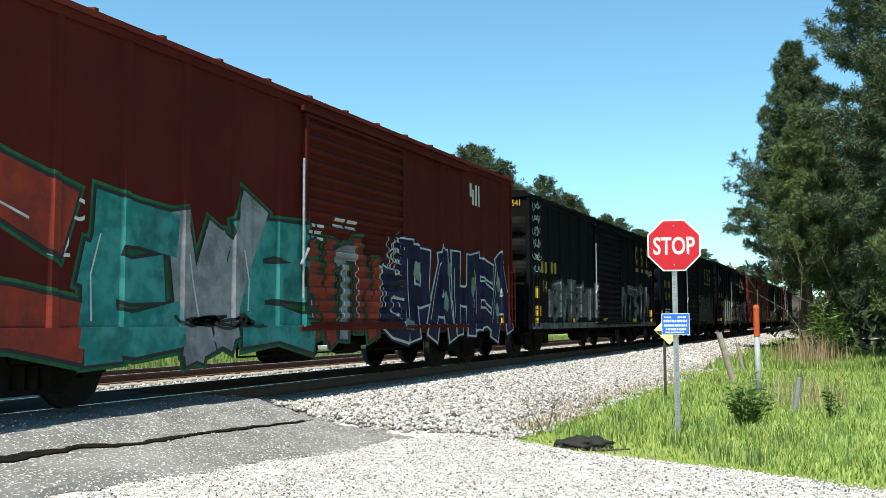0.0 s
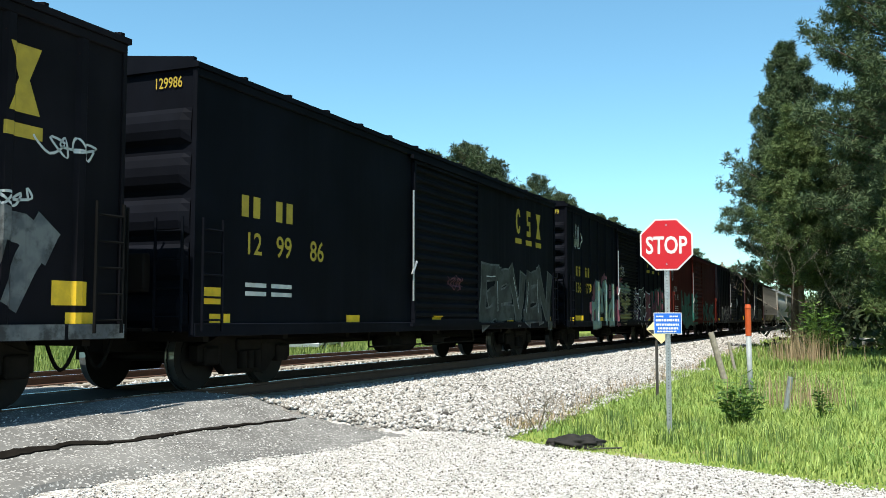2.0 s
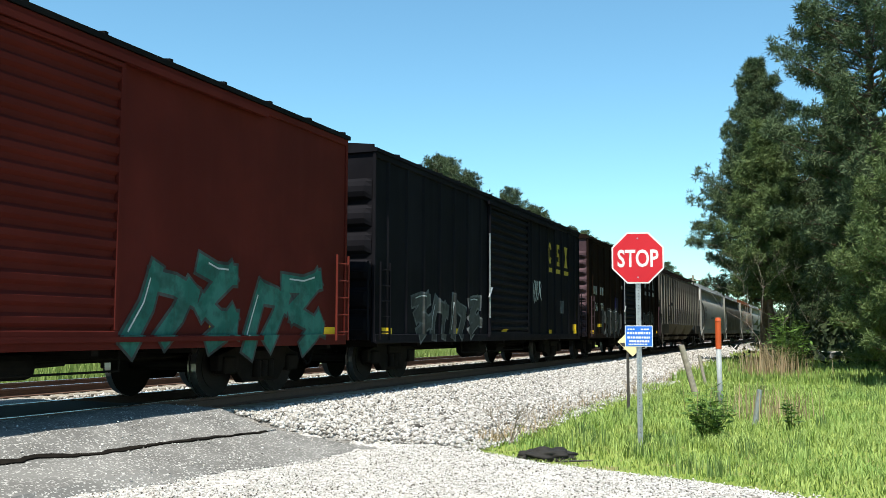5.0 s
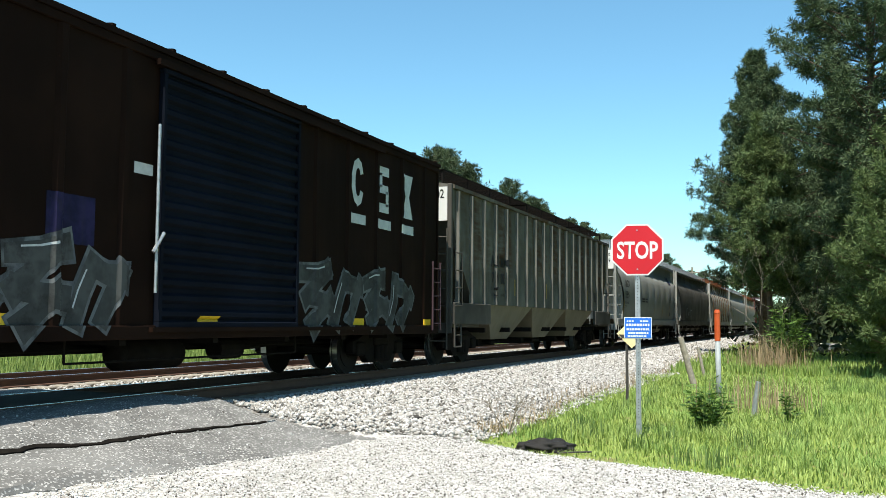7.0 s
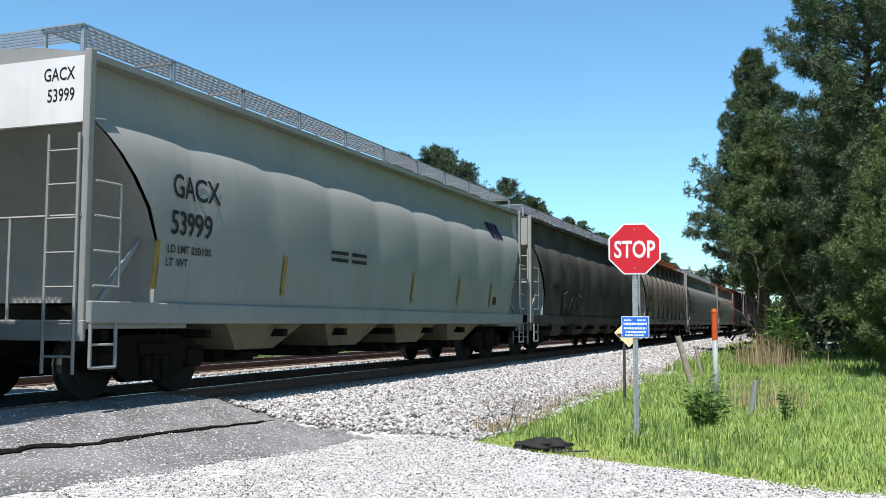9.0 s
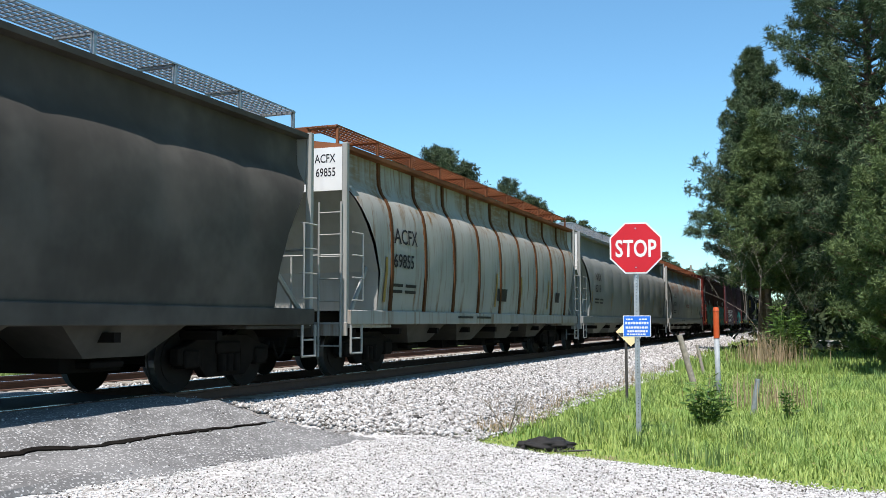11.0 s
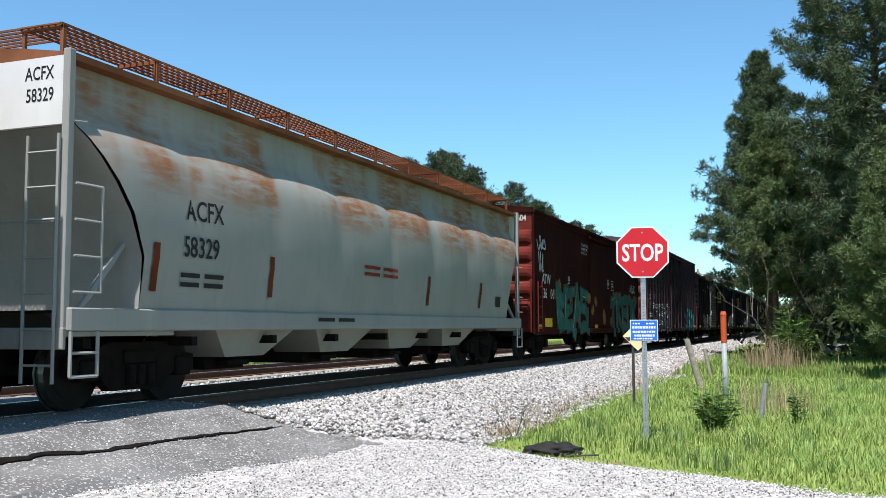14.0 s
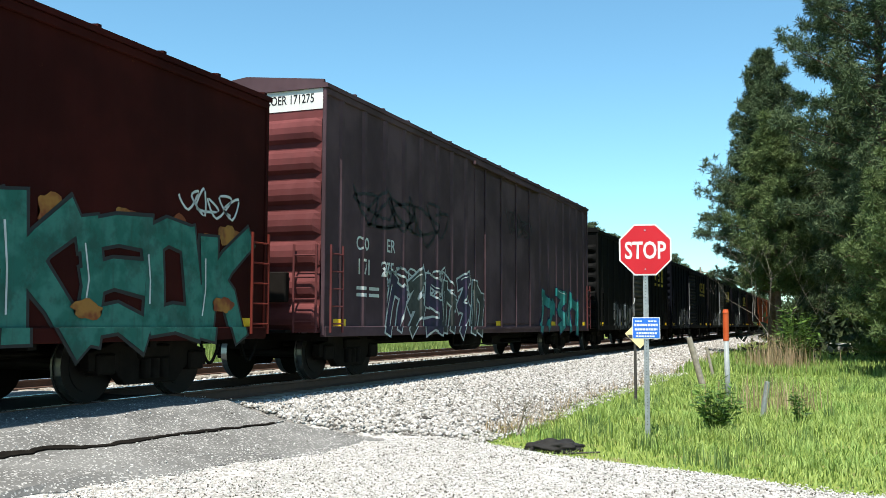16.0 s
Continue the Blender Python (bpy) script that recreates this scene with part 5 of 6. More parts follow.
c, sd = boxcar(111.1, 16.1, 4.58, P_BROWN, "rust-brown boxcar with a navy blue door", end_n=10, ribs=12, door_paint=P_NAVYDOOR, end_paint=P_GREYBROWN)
for s_, x in (("136", 0), ("791", 1.2)):
    writing(c, sd, s_, -7.15 + x, 1.95, 0.30, WHITE)
for x in (0, 0.35, 1.2, 1.55):
    marks(c, sd, -7.18 + x, 2.55, WHITE)
emblem(c, sd, 3.9, 3.24, 0.88, LIGHT, 1.12)
graffiti(c, sd, "XZZX", -5.8, -2.0, 1.15, 1.95, [G_GREYG], G_OVER, None, 81, 0.10)
graffiti(c, sd, "ZXZX", 2.2, 6.6, 1.15, 2.0, [G_GREYG], G_OVER, None, 82, 0.10)
bars(c, sd, [(-3.3, 2.0, 0.75, 0.55)], G_NAVY, "overpaint_patch")
bars(c, sd, [(-1.9, 2.95, 0.35, 0.14)], WHITE, "notice_plate")
bars(c, sd, [(-6.6, 1.35, 1.0, 0.12)], YELLOW, "reflector")

# --- covered hoppers
c, sd = hopper(128.2, 17.5, 4.28, P_TAN, "rust-streaked grey ribbed covered hopper car", 3, False, 19, plate=P_WHITECAP, pocket_paint=P_POCKET, walk_paint=STEEL, rib_paint=P_RIB, end_paint=P_GREYDARK, sill_paint=P_GREYDARK)
writing(c, sd, "AD", -5.88, 2.62, 0.26, BLACKT, wide=0.9, bold=0.03, lift=0.012)
writing(c, sd, "MX", -5.13, 2.62, 0.26, BLACKT, wide=0.9, bold=0.03, lift=0.012)
writing(c, sd, "71", -5.86, 2.19, 0.26, BLACKT, wide=0.9, bold=0.03, lift=0.012)
writing(c, sd, "02", -5.13, 2.19, 0.26, BLACKT, wide=0.9, bold=0.03, lift=0.012)
writing(c, sd, "LD LMT", -5.95, 2.0, 0.08, BLACKT)
writing(c, sd, "LT WT", -5.9, 1.85, 0.08, BLACKT)
writing(c, sd, "64400", -5.1, 1.85, 0.08, BLACKT)
bars(c, sd, [(6.1, 1.95, 0.35, 0.35)], BLACKT, "notice_plate")
for x in (-3.9, -0.6, 2.4, 5.0):
    bars(c, sd, [(x, 1.9, 0.09, 0.45)], STRIPE, "reflector")
end_writing(c, 17.5, 4.28, "7102", BLACKT, 0.2)

c, sd = hopper(147.4, 17.3, 4.24, P_GREY2, "pale grey rounded covered hopper car with a shadowed, bulging side", 4, True, panels=9, plate=P_WHITECAP, sill_paint=P_GREY2, pocket_paint=P_POCKET, lattice=True)
writing(c, sd, "GACX", -7.28, 2.74, 0.30, BLACKT, wide=0.85)
writing(c, sd, "53999", -7.32, 2.26, 0.30, BLACKT, wide=0.85)
writing(c, sd, "LD LMT 220100", -7.38, 2.02, 0.10, BLACKT)
writing(c, sd, "LT  WT", -7.38, 1.85, 0.10, BLACKT)
small_print(c, sd, -2.9, 2.3, BLACKT, 2, 1.4, 0.06)
bars(c, sd, [(6.0, 3.35, 0.30, 0.40), (6.4, 3.35, 0.26, 0.40), (6.75, 3.35, 0.24, 0.40)], G_NAVY, "emblem_block")
for x in (-7.62, -4.5, 0.6, 3.3, 5.6):
    bars(c, sd, [(x, 1.55, 0.1, 0.6)], STRIPE, "reflector")
bars(c, sd, [(5.9, 1.6, 0.26, 0.2)], BLACKT, "notice_plate")
end_writing(c, 17.3, 4.24, "GACX", BLACKT, 0.15, -1.27, 3.95)
end_writing(c, 17.3, 4.24, "53999", BLACKT, 0.15, -1.27, 3.70)

c, sd = hopper(165.8, 17.6, 4.24, P_GREYDARK, "dull grey rounded covered hopper car", 4, True, panels=9, end_paint=P_GREY, plate=P_GREY)
writing(c, sd, "4071", -6.6, 2.12, 0.24, BLACKT)
graffiti(c, sd, "ZXZ", -5.6, -2.6, 1.5, 2.1, [G_GREYG], BLACKT, None, 91, 0.04)
c, sd = hopper(184.7, 17.2, 4.31, P_STAIN, "cream covered hopper car with rust-streaked seams", 4, True, panels=10, seam=SEAM, pocket_paint=P_GREYDARK, walk_paint=P_RUSTY, end_paint=P_GREY, plate=P_WHITECAP, roof_paint=P_RUSTY, lattice=True)
writing(c, sd, "ACFX", -6.79, 2.70, 0.29, BLACKT)
writing(c, sd, "69855", -6.83, 2.23, 0.26, BLACKT)
small_print(c, sd, -6.9, 1.85, BLACKT, 2, 1.3, 0.06)
bars(c, sd, [(-0.3, 1.7, 0.78, 0.32)], BLACKT, "notice_plate")
bars(c, sd, [(5.54, 1.77, 0.45, 0.30)], BLACKT, "notice_plate")
for x in (-7.25, -0.5, 1.75, 4.6):
    bars(c, sd, [(x, 1.55, 0.12, 0.85)], STRIPE, "reflector")
small_print(c, sd, -3.2, 1.25, BLACKT, 1, 2.6, 0.05)
end_writing(c, 17.2, 4.31, "ACFX", BLACKT, 0.15, -1.27, 4.02)
end_writing(c, 17.2, 4.31, "69855", BLACKT, 0.15, -1.27, 3.77)

c, sd = hopper(202.8, 20.1, 4.30, P_GREY2, "clean pale grey long covered hopper car", 5, True, panels=11, plate=P_WHITECAP, end_paint=P_GREY2, cap_h=1.3)
writing(c, sd, "NRLX", -8.05, 2.72, 0.26, BLACKT, wide=0.85)
writing(c, sd, "62118", -8.1, 2.29, 0.26, BLACKT, wide=0.85)
small_print(c, sd, -8.15, 1.98, BLACKT, 2, 1.5, 0.06)
for x in (-8.75, -5.2, -0.8, 2.2, 5.2, 7.6):
    bars(c, sd, [(x, 1.6, 0.11, 0.7)], STRIPE, "reflector")
bars(c, sd, [(8.0, 1.6, 0.28, 0.28)], BLACKT, "notice_plate")
end_writing(c, 20.1, 4.30, "NRLX", BLACKT, 0.15, -1.27, 3.98)
end_writing(c, 20.1, 4.30, "62118", BLACKT, 0.15, -1.27, 3.70)

c, sd = hopper(224.0, 16.8, 4.22, P_RUSTTOP, "grey covered hopper car with rust spreading below its roof", 4, True, panels=8, walk_paint=P_RUSTY, end_paint=P_GREY, plate=P_WHITECAP, roof_paint=P_RUSTY, lattice=True)
writing(c, sd, "ACFX", -6.42, 2.55, 0.26, BLACKT, wide=0.8)
writing(c, sd, "58329", -6.48, 2.07, 0.26, BLACKT, wide=0.8)
small_print(c, sd, -6.5, 1.8, BLACKT, 2, 1.0, 0.06)
for x in (-7.1, -4.4, 1.7, 4.9):
    bars(c, sd, [(x, 1.6, 0.12, 0.6)], P_ORANGE, "rust_stripe")
small_print(c, sd, -1.3, 2.2, G_RED, 2, 1.6, 0.06)
bars(c, sd, [(6.2, 1.65, 0.34, 0.26)], BLACKT, "notice_plate")
small_print(c, sd, -2.9, 1.25, BLACKT, 1, 1.4, 0.06)
end_writing(c, 16.8, 4.22, "ACFX", BLACKT, 0.15, -1.27, 3.95)
end_writing(c, 16.8, 4.22, "58329", BLACKT, 0.15, -1.27, 3.70)

# --- maroon boxcar
c, sd = boxcar(242.2, 16.5, 4.49, P_MAROON, "dark maroon boxcar with sea-green graffiti", end_n=6, ribs=0, plug=True, locks=False, door=(7.0, 10.4), end_paint=P_RED_LIT)
writing(c, sd, "ATW", -7.39, 2.44, 0.28, WHITE, bold=0.03)
writing(c, sd, "36", -7.27, 2.01, 0.28, WHITE, bold=0.02)
writing(c, sd, "04", -6.47, 2.01, 0.28, WHITE, bold=0.02)
writing(c, sd, "CLOSE AND LOCK", -2.43, 3.92, 0.09, WHITE)
writing(c, sd, "DOORS BEFORE", -2.43, 3.78, 0.09, WHITE)
writing(c, sd, "MOVING CAR", -2.43, 3.64, 0.09, WHITE)
blobs(c, sd, [(-5.9 + 0.5 * k, 2.15 + 0.35 * (k % 2) - 0.04 * k, 0.26, 0.2) for k in range(12)] + [(2.4 + 0.55 * k, 2.15 + 0.2 * (k % 2), 0.27, 0.2) for k in range(10)], G_ORANGE, 0.003)
graffiti(c, sd, "BEAS", -5.8, -1.6, 1.02, 2.4, [G_TEALD], BLACKP, None, 101, 0.10, 0.04)
graffiti(c, sd, "TKEOK", 2.3, 7.75, 1.02, 2.3, [G_TEALD], BLACKP, None, 102, 0.10, 0.06)
blobs(c, sd, [(-3.0, 1.35, 0.25, 0.1), (4.6, 1.3, 0.3, 0.12), (7.2, 1.4, 0.25, 0.14), (2.2, 1.35, 0.4, 0.2), (0.9, 1.5, 0.35, 0.3)], G_ORANGE, 0.026)
scrawl(c, sd, -7.9, 3.3, 1.1, 0.6, LIGHT, 103, 6, 0.03)
scrawl(c, sd, -7.8, 2.55, 0.8, 0.9, LIGHT, 104, 5, 0.03)
scrawl(c, sd, 6.3, 2.55, 1.4, 0.4, LIGHT, 105, 9, 0.018)
bars(c, sd, [(-7.1, 1.15, 0.8, 0.26)], YELLOW, "reflector")
for x, z, w, h in ((1.6, 2.6, 0.35, 0.3), (2.5, 2.55, 0.4, 0.35), (-4.3, 2.55, 0.25, 0.2)):
    bars(c, sd, [(x, z, w, 0.03), (x, z + h, w, 0.03), (x, z, 0.03, h), (x + w - 0.03, z, 0.03, h), (x + 0.06, z + h * 0.4, w - 0.12, 0.05), (x + 0.06, z + h * 0.65, w - 0.12, 0.05)], WHITE, "notice_plate")
end_writing(c, 16.5, 4.49, "ATW 3604", WHITE, 0.17)

# --- tall grey-brown boxcar
c, sd = boxcar(260.5, 18.8, 5.13, P_GREYBROWN, "tall grey-brown boxcar with a white-capped maroon end", end_n=7, ribs=15, plug=True, door=(7.3, 12.3), end_paint=P_PINK, cap=P_WHITECAP)
writing(c, sd, "CO", -8.23, 2.46, 0.24, WHITE)
writing(c, sd, "ER", -6.96, 2.5, 0.24, WHITE)
writing(c, sd, "171", -8.2, 2.03, 0.27, WHITE)
writing(c, sd, "275", -7.2, 2.03, 0.27, WHITE)
graffiti(c, sd, "XZSXZX", -7.0, -1.5, 1.05, 2.1, [G_PURPLE, G_GREYG], LIGHT, None, 111, 0.05)
graffiti(c, sd, "XZX", 3.3, 8.3, 1.0, 2.1, [G_TEAL], G_NAVY, None, 112, 0.05)
scrawl(c, sd, -8.4, 2.7, 4.6, 1.1, BLACKP, 113, 14, 0.03)
scrawl(c, sd, -7.0, 1.5, 3.6, 0.9, LIGHT, 114, 16, 0.022)
scrawl(c, sd, 0.2, 3.4, 2.6, 0.8, BLACKP, 115, 10, 0.022)
small_print(c, sd, -8.2, 1.75, WHITE, 2, 1.0, 0.06)
end_writing(c, 18.8, 5.13, "COER 171275", BLACKT, 0.15)

# --- the rest of the train, dark boxcars and hoppers running back to the woods
TAIL = [(281.0, 16.3, 4.55, P_BLACK, "faded black boxcar with grey door"), (298.8, 16.3, 4.5, P_BLUE, "dark navy boxcar"), (316.4, 16.3, 4.55, P_BLACK, "faded black boxcar"),
        (334.0, 16.3, 4.55, P_GREENBLACK, "faded blue-black boxcar"), (351.6, 16.3, 4.5, P_BROWN, "rust-brown boxcar"), (369.2, 16.3, 4.5, P_ORANGE, "rust-orange boxcar"),
        (386.8, 16.3, 4.5, P_ORANGE, "rust-orange boxcar"), (404.4, 16.3, 4.5, P_BROWN, "rust-brown boxcar")]
for i, (S, L, H, paint, lab) in enumerate(TAIL):
    c, sd = boxcar(S, L, H, paint, lab + " further back in the train", end_n=9, ribs=12, roll=i < 2, door_paint=P_GREYDARK if i in (0, 2) else None)
    if i < 4:
        emblem(c, sd, 4.3, 3.24, 0.62, CSYEL, 0.95)
        graffiti(c, sd, "ZXXZ"[i:] + "XZ", -5.5, -1.5, 1.1, 1.9, [G_GREYG, G_OVER], G_OVER, None, 130 + i, 0.04)


# ---- plants ----
def leaf_mat(name, a, b, c, rough=0.7, trans=0.0):
    m = Mat(name, rough, spec=0.25)
    f, n = m.island(), m.noise(0.8, 3)
    col = m.mix(m.ramp(f, 0.0, 1.0), a, b)
    col = m.mix(m.ramp(n, 0.45, 0.7), col, c)
    m.color(col)
    if trans:
        t = m.node("ShaderNodeBsdfTranslucent")
        m.link(col, t.inputs["Color"])
        mx = m.node("ShaderNodeMixShader", Fac=trans)
        m.link(m.b.outputs[0], mx.inputs[1])
        m.link(t.outputs[0], mx.inputs[2])
        m.link(mx.outputs[0], m.t.nodes["Material Output"].inputs["Surface"])
    return m.m


NEEDLE = leaf_mat("pine_needles", (0.026, 0.045, 0.021), (0.098, 0.132, 0.058), (0.056, 0.086, 0.038), trans=0.10)
LIGHT_NEEDLE = leaf_mat("young_pine_needles", (0.042, 0.068, 0.022), (0.130, 0.170, 0.06), (0.080, 0.115, 0.038), trans=0.15)
NEEDLE_FAR = leaf_mat("far_pine_needles", (0.026, 0.042, 0.020), (0.065, 0.088, 0.038), (0.045, 0.066, 0.03))
LEAF = leaf_mat("broad_leaves", (0.05, 0.10, 0.02), (0.13, 0.21, 0.045), (0.09, 0.15, 0.03), 0.5, 0.25)
GRASS = leaf_mat("meadow_grass", (0.12, 0.19, 0.038), (0.38, 0.46, 0.135), (0.22, 0.33, 0.085), 0.6, 0.35)
FIELD = leaf_mat("field_grass", (0.11, 0.16, 0.035), (0.24, 0.29, 0.085), (0.16, 0.22, 0.05), 0.7, 0.3)
DRY = leaf_mat("dry_grass", (0.20, 0.14, 0.08), (0.40, 0.31, 0.19), (0.28, 0.21, 0.12), 0.8, 0.2)
BARK = plain("pine_bark", (0.16, 0.105, 0.075), 0.95, 0, 0.5, 5)
DEADWOOD = plain("grey_dead_twigs", (0.24, 0.20, 0.165), 0.9)


def needles(rng, centres, radius, per, length, width, lift=0.35):
    """Tufts of needles: each a small brush of thin triangles that fan out and up from its centre."""
    n = len(centres) * per
    c = np.repeat(centres, per, 0)
    d = rng.normal(size=(n, 3)) + (0, 0, lift)
    d /= np.linalg.norm(d, axis=1)[:, None]
    p = c + d * np.repeat(np.broadcast_to(radius, len(centres)), per)[:, None] * rng.uniform(0.0, 1.0, (n, 1)) ** 0.5
    side = np.cross(d, rng.normal(size=(n, 3)))
    side /= np.linalg.norm(side, axis=1)[:, None] + 1e-9
    ln = rng.uniform(0.6, 1.2, (n, 1)) * length
    w = rng.uniform(0.6, 1.2, (n, 1)) * width
    tip = p + (d + rng.normal(size=(n, 3)) * 0.2) * ln
    v = np.stack([p - side * w, p + side * w, tip], 1).reshape(-1, 3)
    return v, np.arange(n * 3).reshape(-1, 3)


def pine_parts(h, r, base, seed, branches, per_branch, per_tuft, length, width, tuft=0.28, top_power=0.75):
    """Mesh data of a pine at the origin: trunk, limbs and twigs, and needle tufts set in pads along the outer limbs, with gaps between the pads."""
    rng = np.random.default_rng(seed)
    bm = bmesh.new()
    pts = [Vector((0.12 * h * 0.1 * math.sin(k * 0.9 + seed), 0.1 * math.cos(k * 0.7 + seed), h * k / 8)) for k in range(9)]
    r0 = 0.011 * h + 0.05
    for k in range(8):
        rod(bm, pts[k] - Vector((0, 0, 0.3 if k == 0 else 0.02)), pts[k + 1], r0 * (1 - k / 8.4), 9, r0 * (1 - (k + 1) / 8.4))
    centres = []
    ang = rng.uniform(0, 6.28)
    for b in range(branches):
        u = (b + rng.uniform(0, 1)) / branches
        z = h * (base + (0.985 - base) * u)
        ang += 2.4 + rng.uniform(-0.5, 0.5)
        k = (1 - u) ** top_power * (0.55 + 0.45 * min(1.0, u / 0.25))
        ln = max(0.35, r * k * rng.uniform(0.55, 1.12))
        rise = rng.uniform(-0.05, 0.35) + 0.5 * u
        start = Vector((pts[min(8, int(z / h * 8))].x, pts[min(8, int(z / h * 8))].y, z))
        out = Vector((math.cos(ang), math.sin(ang), 0))
        end = start + out * ln + Vector((0, 0, rise * ln))
        rod(bm, start, end, 0.012 * ln + 0.014, 4, 0.008)
        across = Vector((-out.y, out.x, 0))
        m = max(4, int(per_branch * (0.35 + ln / r)))
        for i in range(m):
            f = 1.0 - 0.72 * rng.uniform() ** 1.5
            spread = 0.10 + 0.34 * ln * (1.05 - f)
            q = start.lerp(end, f) + across * (rng.normal() * spread * 0.75) + Vector((0, 0, abs(rng.normal()) * 0.22 * (0.4 + ln / r) - 0.05))
            centres.append(q[:])
    v, f = needles(rng, np.array(centres), tuft, per_tuft, length, width)
    return bm, v, f


def pine(x, y, h, r, base, seed, label, branches=110, per_branch=22, per_tuft=14, length=0.30, width=0.035, tuft=0.26, mat=None, group="", top_power=0.75):
    z = ground_z(x, y)
    t = thing("pine_tree", x, y, z, label, "pine tree", group)
    bm, v, f = pine_parts(h, r, base, seed, branches, per_branch, per_tuft, length, width, tuft, top_power)
    part("trunk", bm, BARK, t)
    c = raw("crown", v, f, mat or NEEDLE, t)
    return t


W = "woods on the near side"
pine(52, 2.6, 15.9, 4.7, 0.20, 1, "tall dark green pine standing beside the ballast", 190, 34, 28, 0.21, 0.024, 0.14, None, W, 0.74)
pine(44, 2.0, 10.8, 2.7, 0.28, 2, "young lighter green pine with bare lower branches", 120, 32, 28, 0.19, 0.021, 0.12, LIGHT_NEEDLE, W, 0.8)
pine(41, -2.3, 22.0, 4.9, 0.10, 3, "very tall dense dark green pine", 220, 40, 28, 0.21, 0.024, 0.15, None, W, 0.42)
pine(33, -2.7, 8.6, 3.0, 0.03, 4, "dense lighter green pine at the edge of the grass", 160, 36, 28, 0.17, 0.017, 0.11, LIGHT_NEEDLE, W, 0.75)
pine(47, -6.5, 17.0, 5.0, 0.1, 5, "tall dense dark green pine", 170, 32, 24, 0.25, 0.030, 0.17, None, W, 0.55)
pine(60, -1.6, 16.0, 4.8, 0.08, 6, "tall dark green pine deeper in the woods", 160, 28, 22, 0.27, 0.036, 0.20, None, W, 0.6)
pine(36, -8.5, 14.0, 4.5, 0.04, 7, "tall green pine deeper in the woods", 150, 30, 24, 0.25, 0.032, 0.17, None, W, 0.6)
pine(70, 0.5, 12.0, 3.4, 0.06, 8, "dark green pine deeper in the woods", 140, 26, 22, 0.27, 0.036, 0.20, None, W, 0.6)
proto_near = pine(58, -9.0, 17.0, 5.0, 0.03, 9, "dark green pine deeper in the woods", 150, 24, 20, 0.30, 0.045, 0.22, None, W, 0.6)
rng = random.Random(5)
for x, y in ((50, -12), (66, -6), (76, -4), (84, -2.5), (92, -4), (98, -2), (78, -10), (104, -5), (116, -1.5), (112, -8), (130, -2), (45, -16), (62, -17), (145, -1.5), (160, -1.0), (180, -1.0), (88, -14), (124, -12)):
    copy_thing(proto_near, pose(x, y, ground_z(x, y), 0, 0, rng.uniform(0, 360)))

# the row of pines beyond the field
F = "row of pines beyond the tracks"
protos = [pine(103.5, 40, 21.8, 5.2, 0.35, 21, "tall pine with a rounded crown beyond the tracks", 90, 16, 18, 0.34, 0.06, 0.34, NEEDLE_FAR, F, 0.45),
          pine(98, 43, 20.5, 5.0, 0.3, 22, "tall pine with a rounded crown beyond the tracks", 90, 16, 18, 0.34, 0.06, 0.34, NEEDLE_FAR, F, 0.5),
          pine(109, 42, 20.8, 5.0, 0.3, 23, "tall pine with a ragged crown beyond the tracks", 90, 16, 18, 0.34, 0.06, 0.34, NEEDLE_FAR, F, 0.5)]
spots = [(99, 39), (106, 38), (113, 41), (128, 40), (134, 38.5), (142, 40), (116, 48), (135, 40.5), (139, 43), (131, 45), (146, 44), (155, 42), (162, 45), (168, 41), (176, 43), (184, 42), (192, 46), (200, 41), (210, 44), (222, 42), (232, 45), (243, 41), (256, 44), (268, 42),
         (280, 40), (292, 44), (305, 41), (320, 43), (338, 40), (355, 44), (372, 40), (392, 42), (415, 44), (440, 41), (150, 55), (172, 57), (205, 58), (240, 60), (290, 58), (350, 60)]
for i, (x, y) in enumerate(spots):
    copy_thing(protos[i % 3], pose(x, y, ground_z(x, y), 0, 0, rng.uniform(0, 360)) @ Matrix.Translation((0, 0, -rng.uniform(0, 0.6))))


def woods(name, x0, x1, y0, y1, n, h, seed, label, size=1.0):
    """A far wood, in one piece: overlapping uneven crowns of leaf clumps."""
    r = np.random.default_rng(seed)
    cx, cy = r.uniform(x0, x1, n), r.uniform(y0, y1, n)
    hh = r.uniform(0.6, 1.0, n) * h
    cs, rad = [], []
    for a, b, c in zip(cx, cy, hh):
        for _ in range(26):
            cs.append((a + r.normal() * 2.2, b + r.normal() * 2.2, c * r.uniform(0.02, 1.0) - 0.6))
            rad.append(1.6)
    v, f = needles(r, np.array(cs), np.array(rad) * size, 12, 1.3 * size, 0.35 * size)
    return raw(name, v, f, NEEDLE_FAR, None, False, "stuff", label, "woods")


woods("far_woods", -60, 420, 190, 215, 200, 14, 31, "dark line of woods behind the field")
woods("far_woods", 440, 700, -30, 60, 120, 20, 32, "hazy woods where the line runs out of sight")
woods("undergrowth", 46, 130, -16, 0.8, 160, 2.4, 33, "dark undergrowth beneath the pines", 0.4)


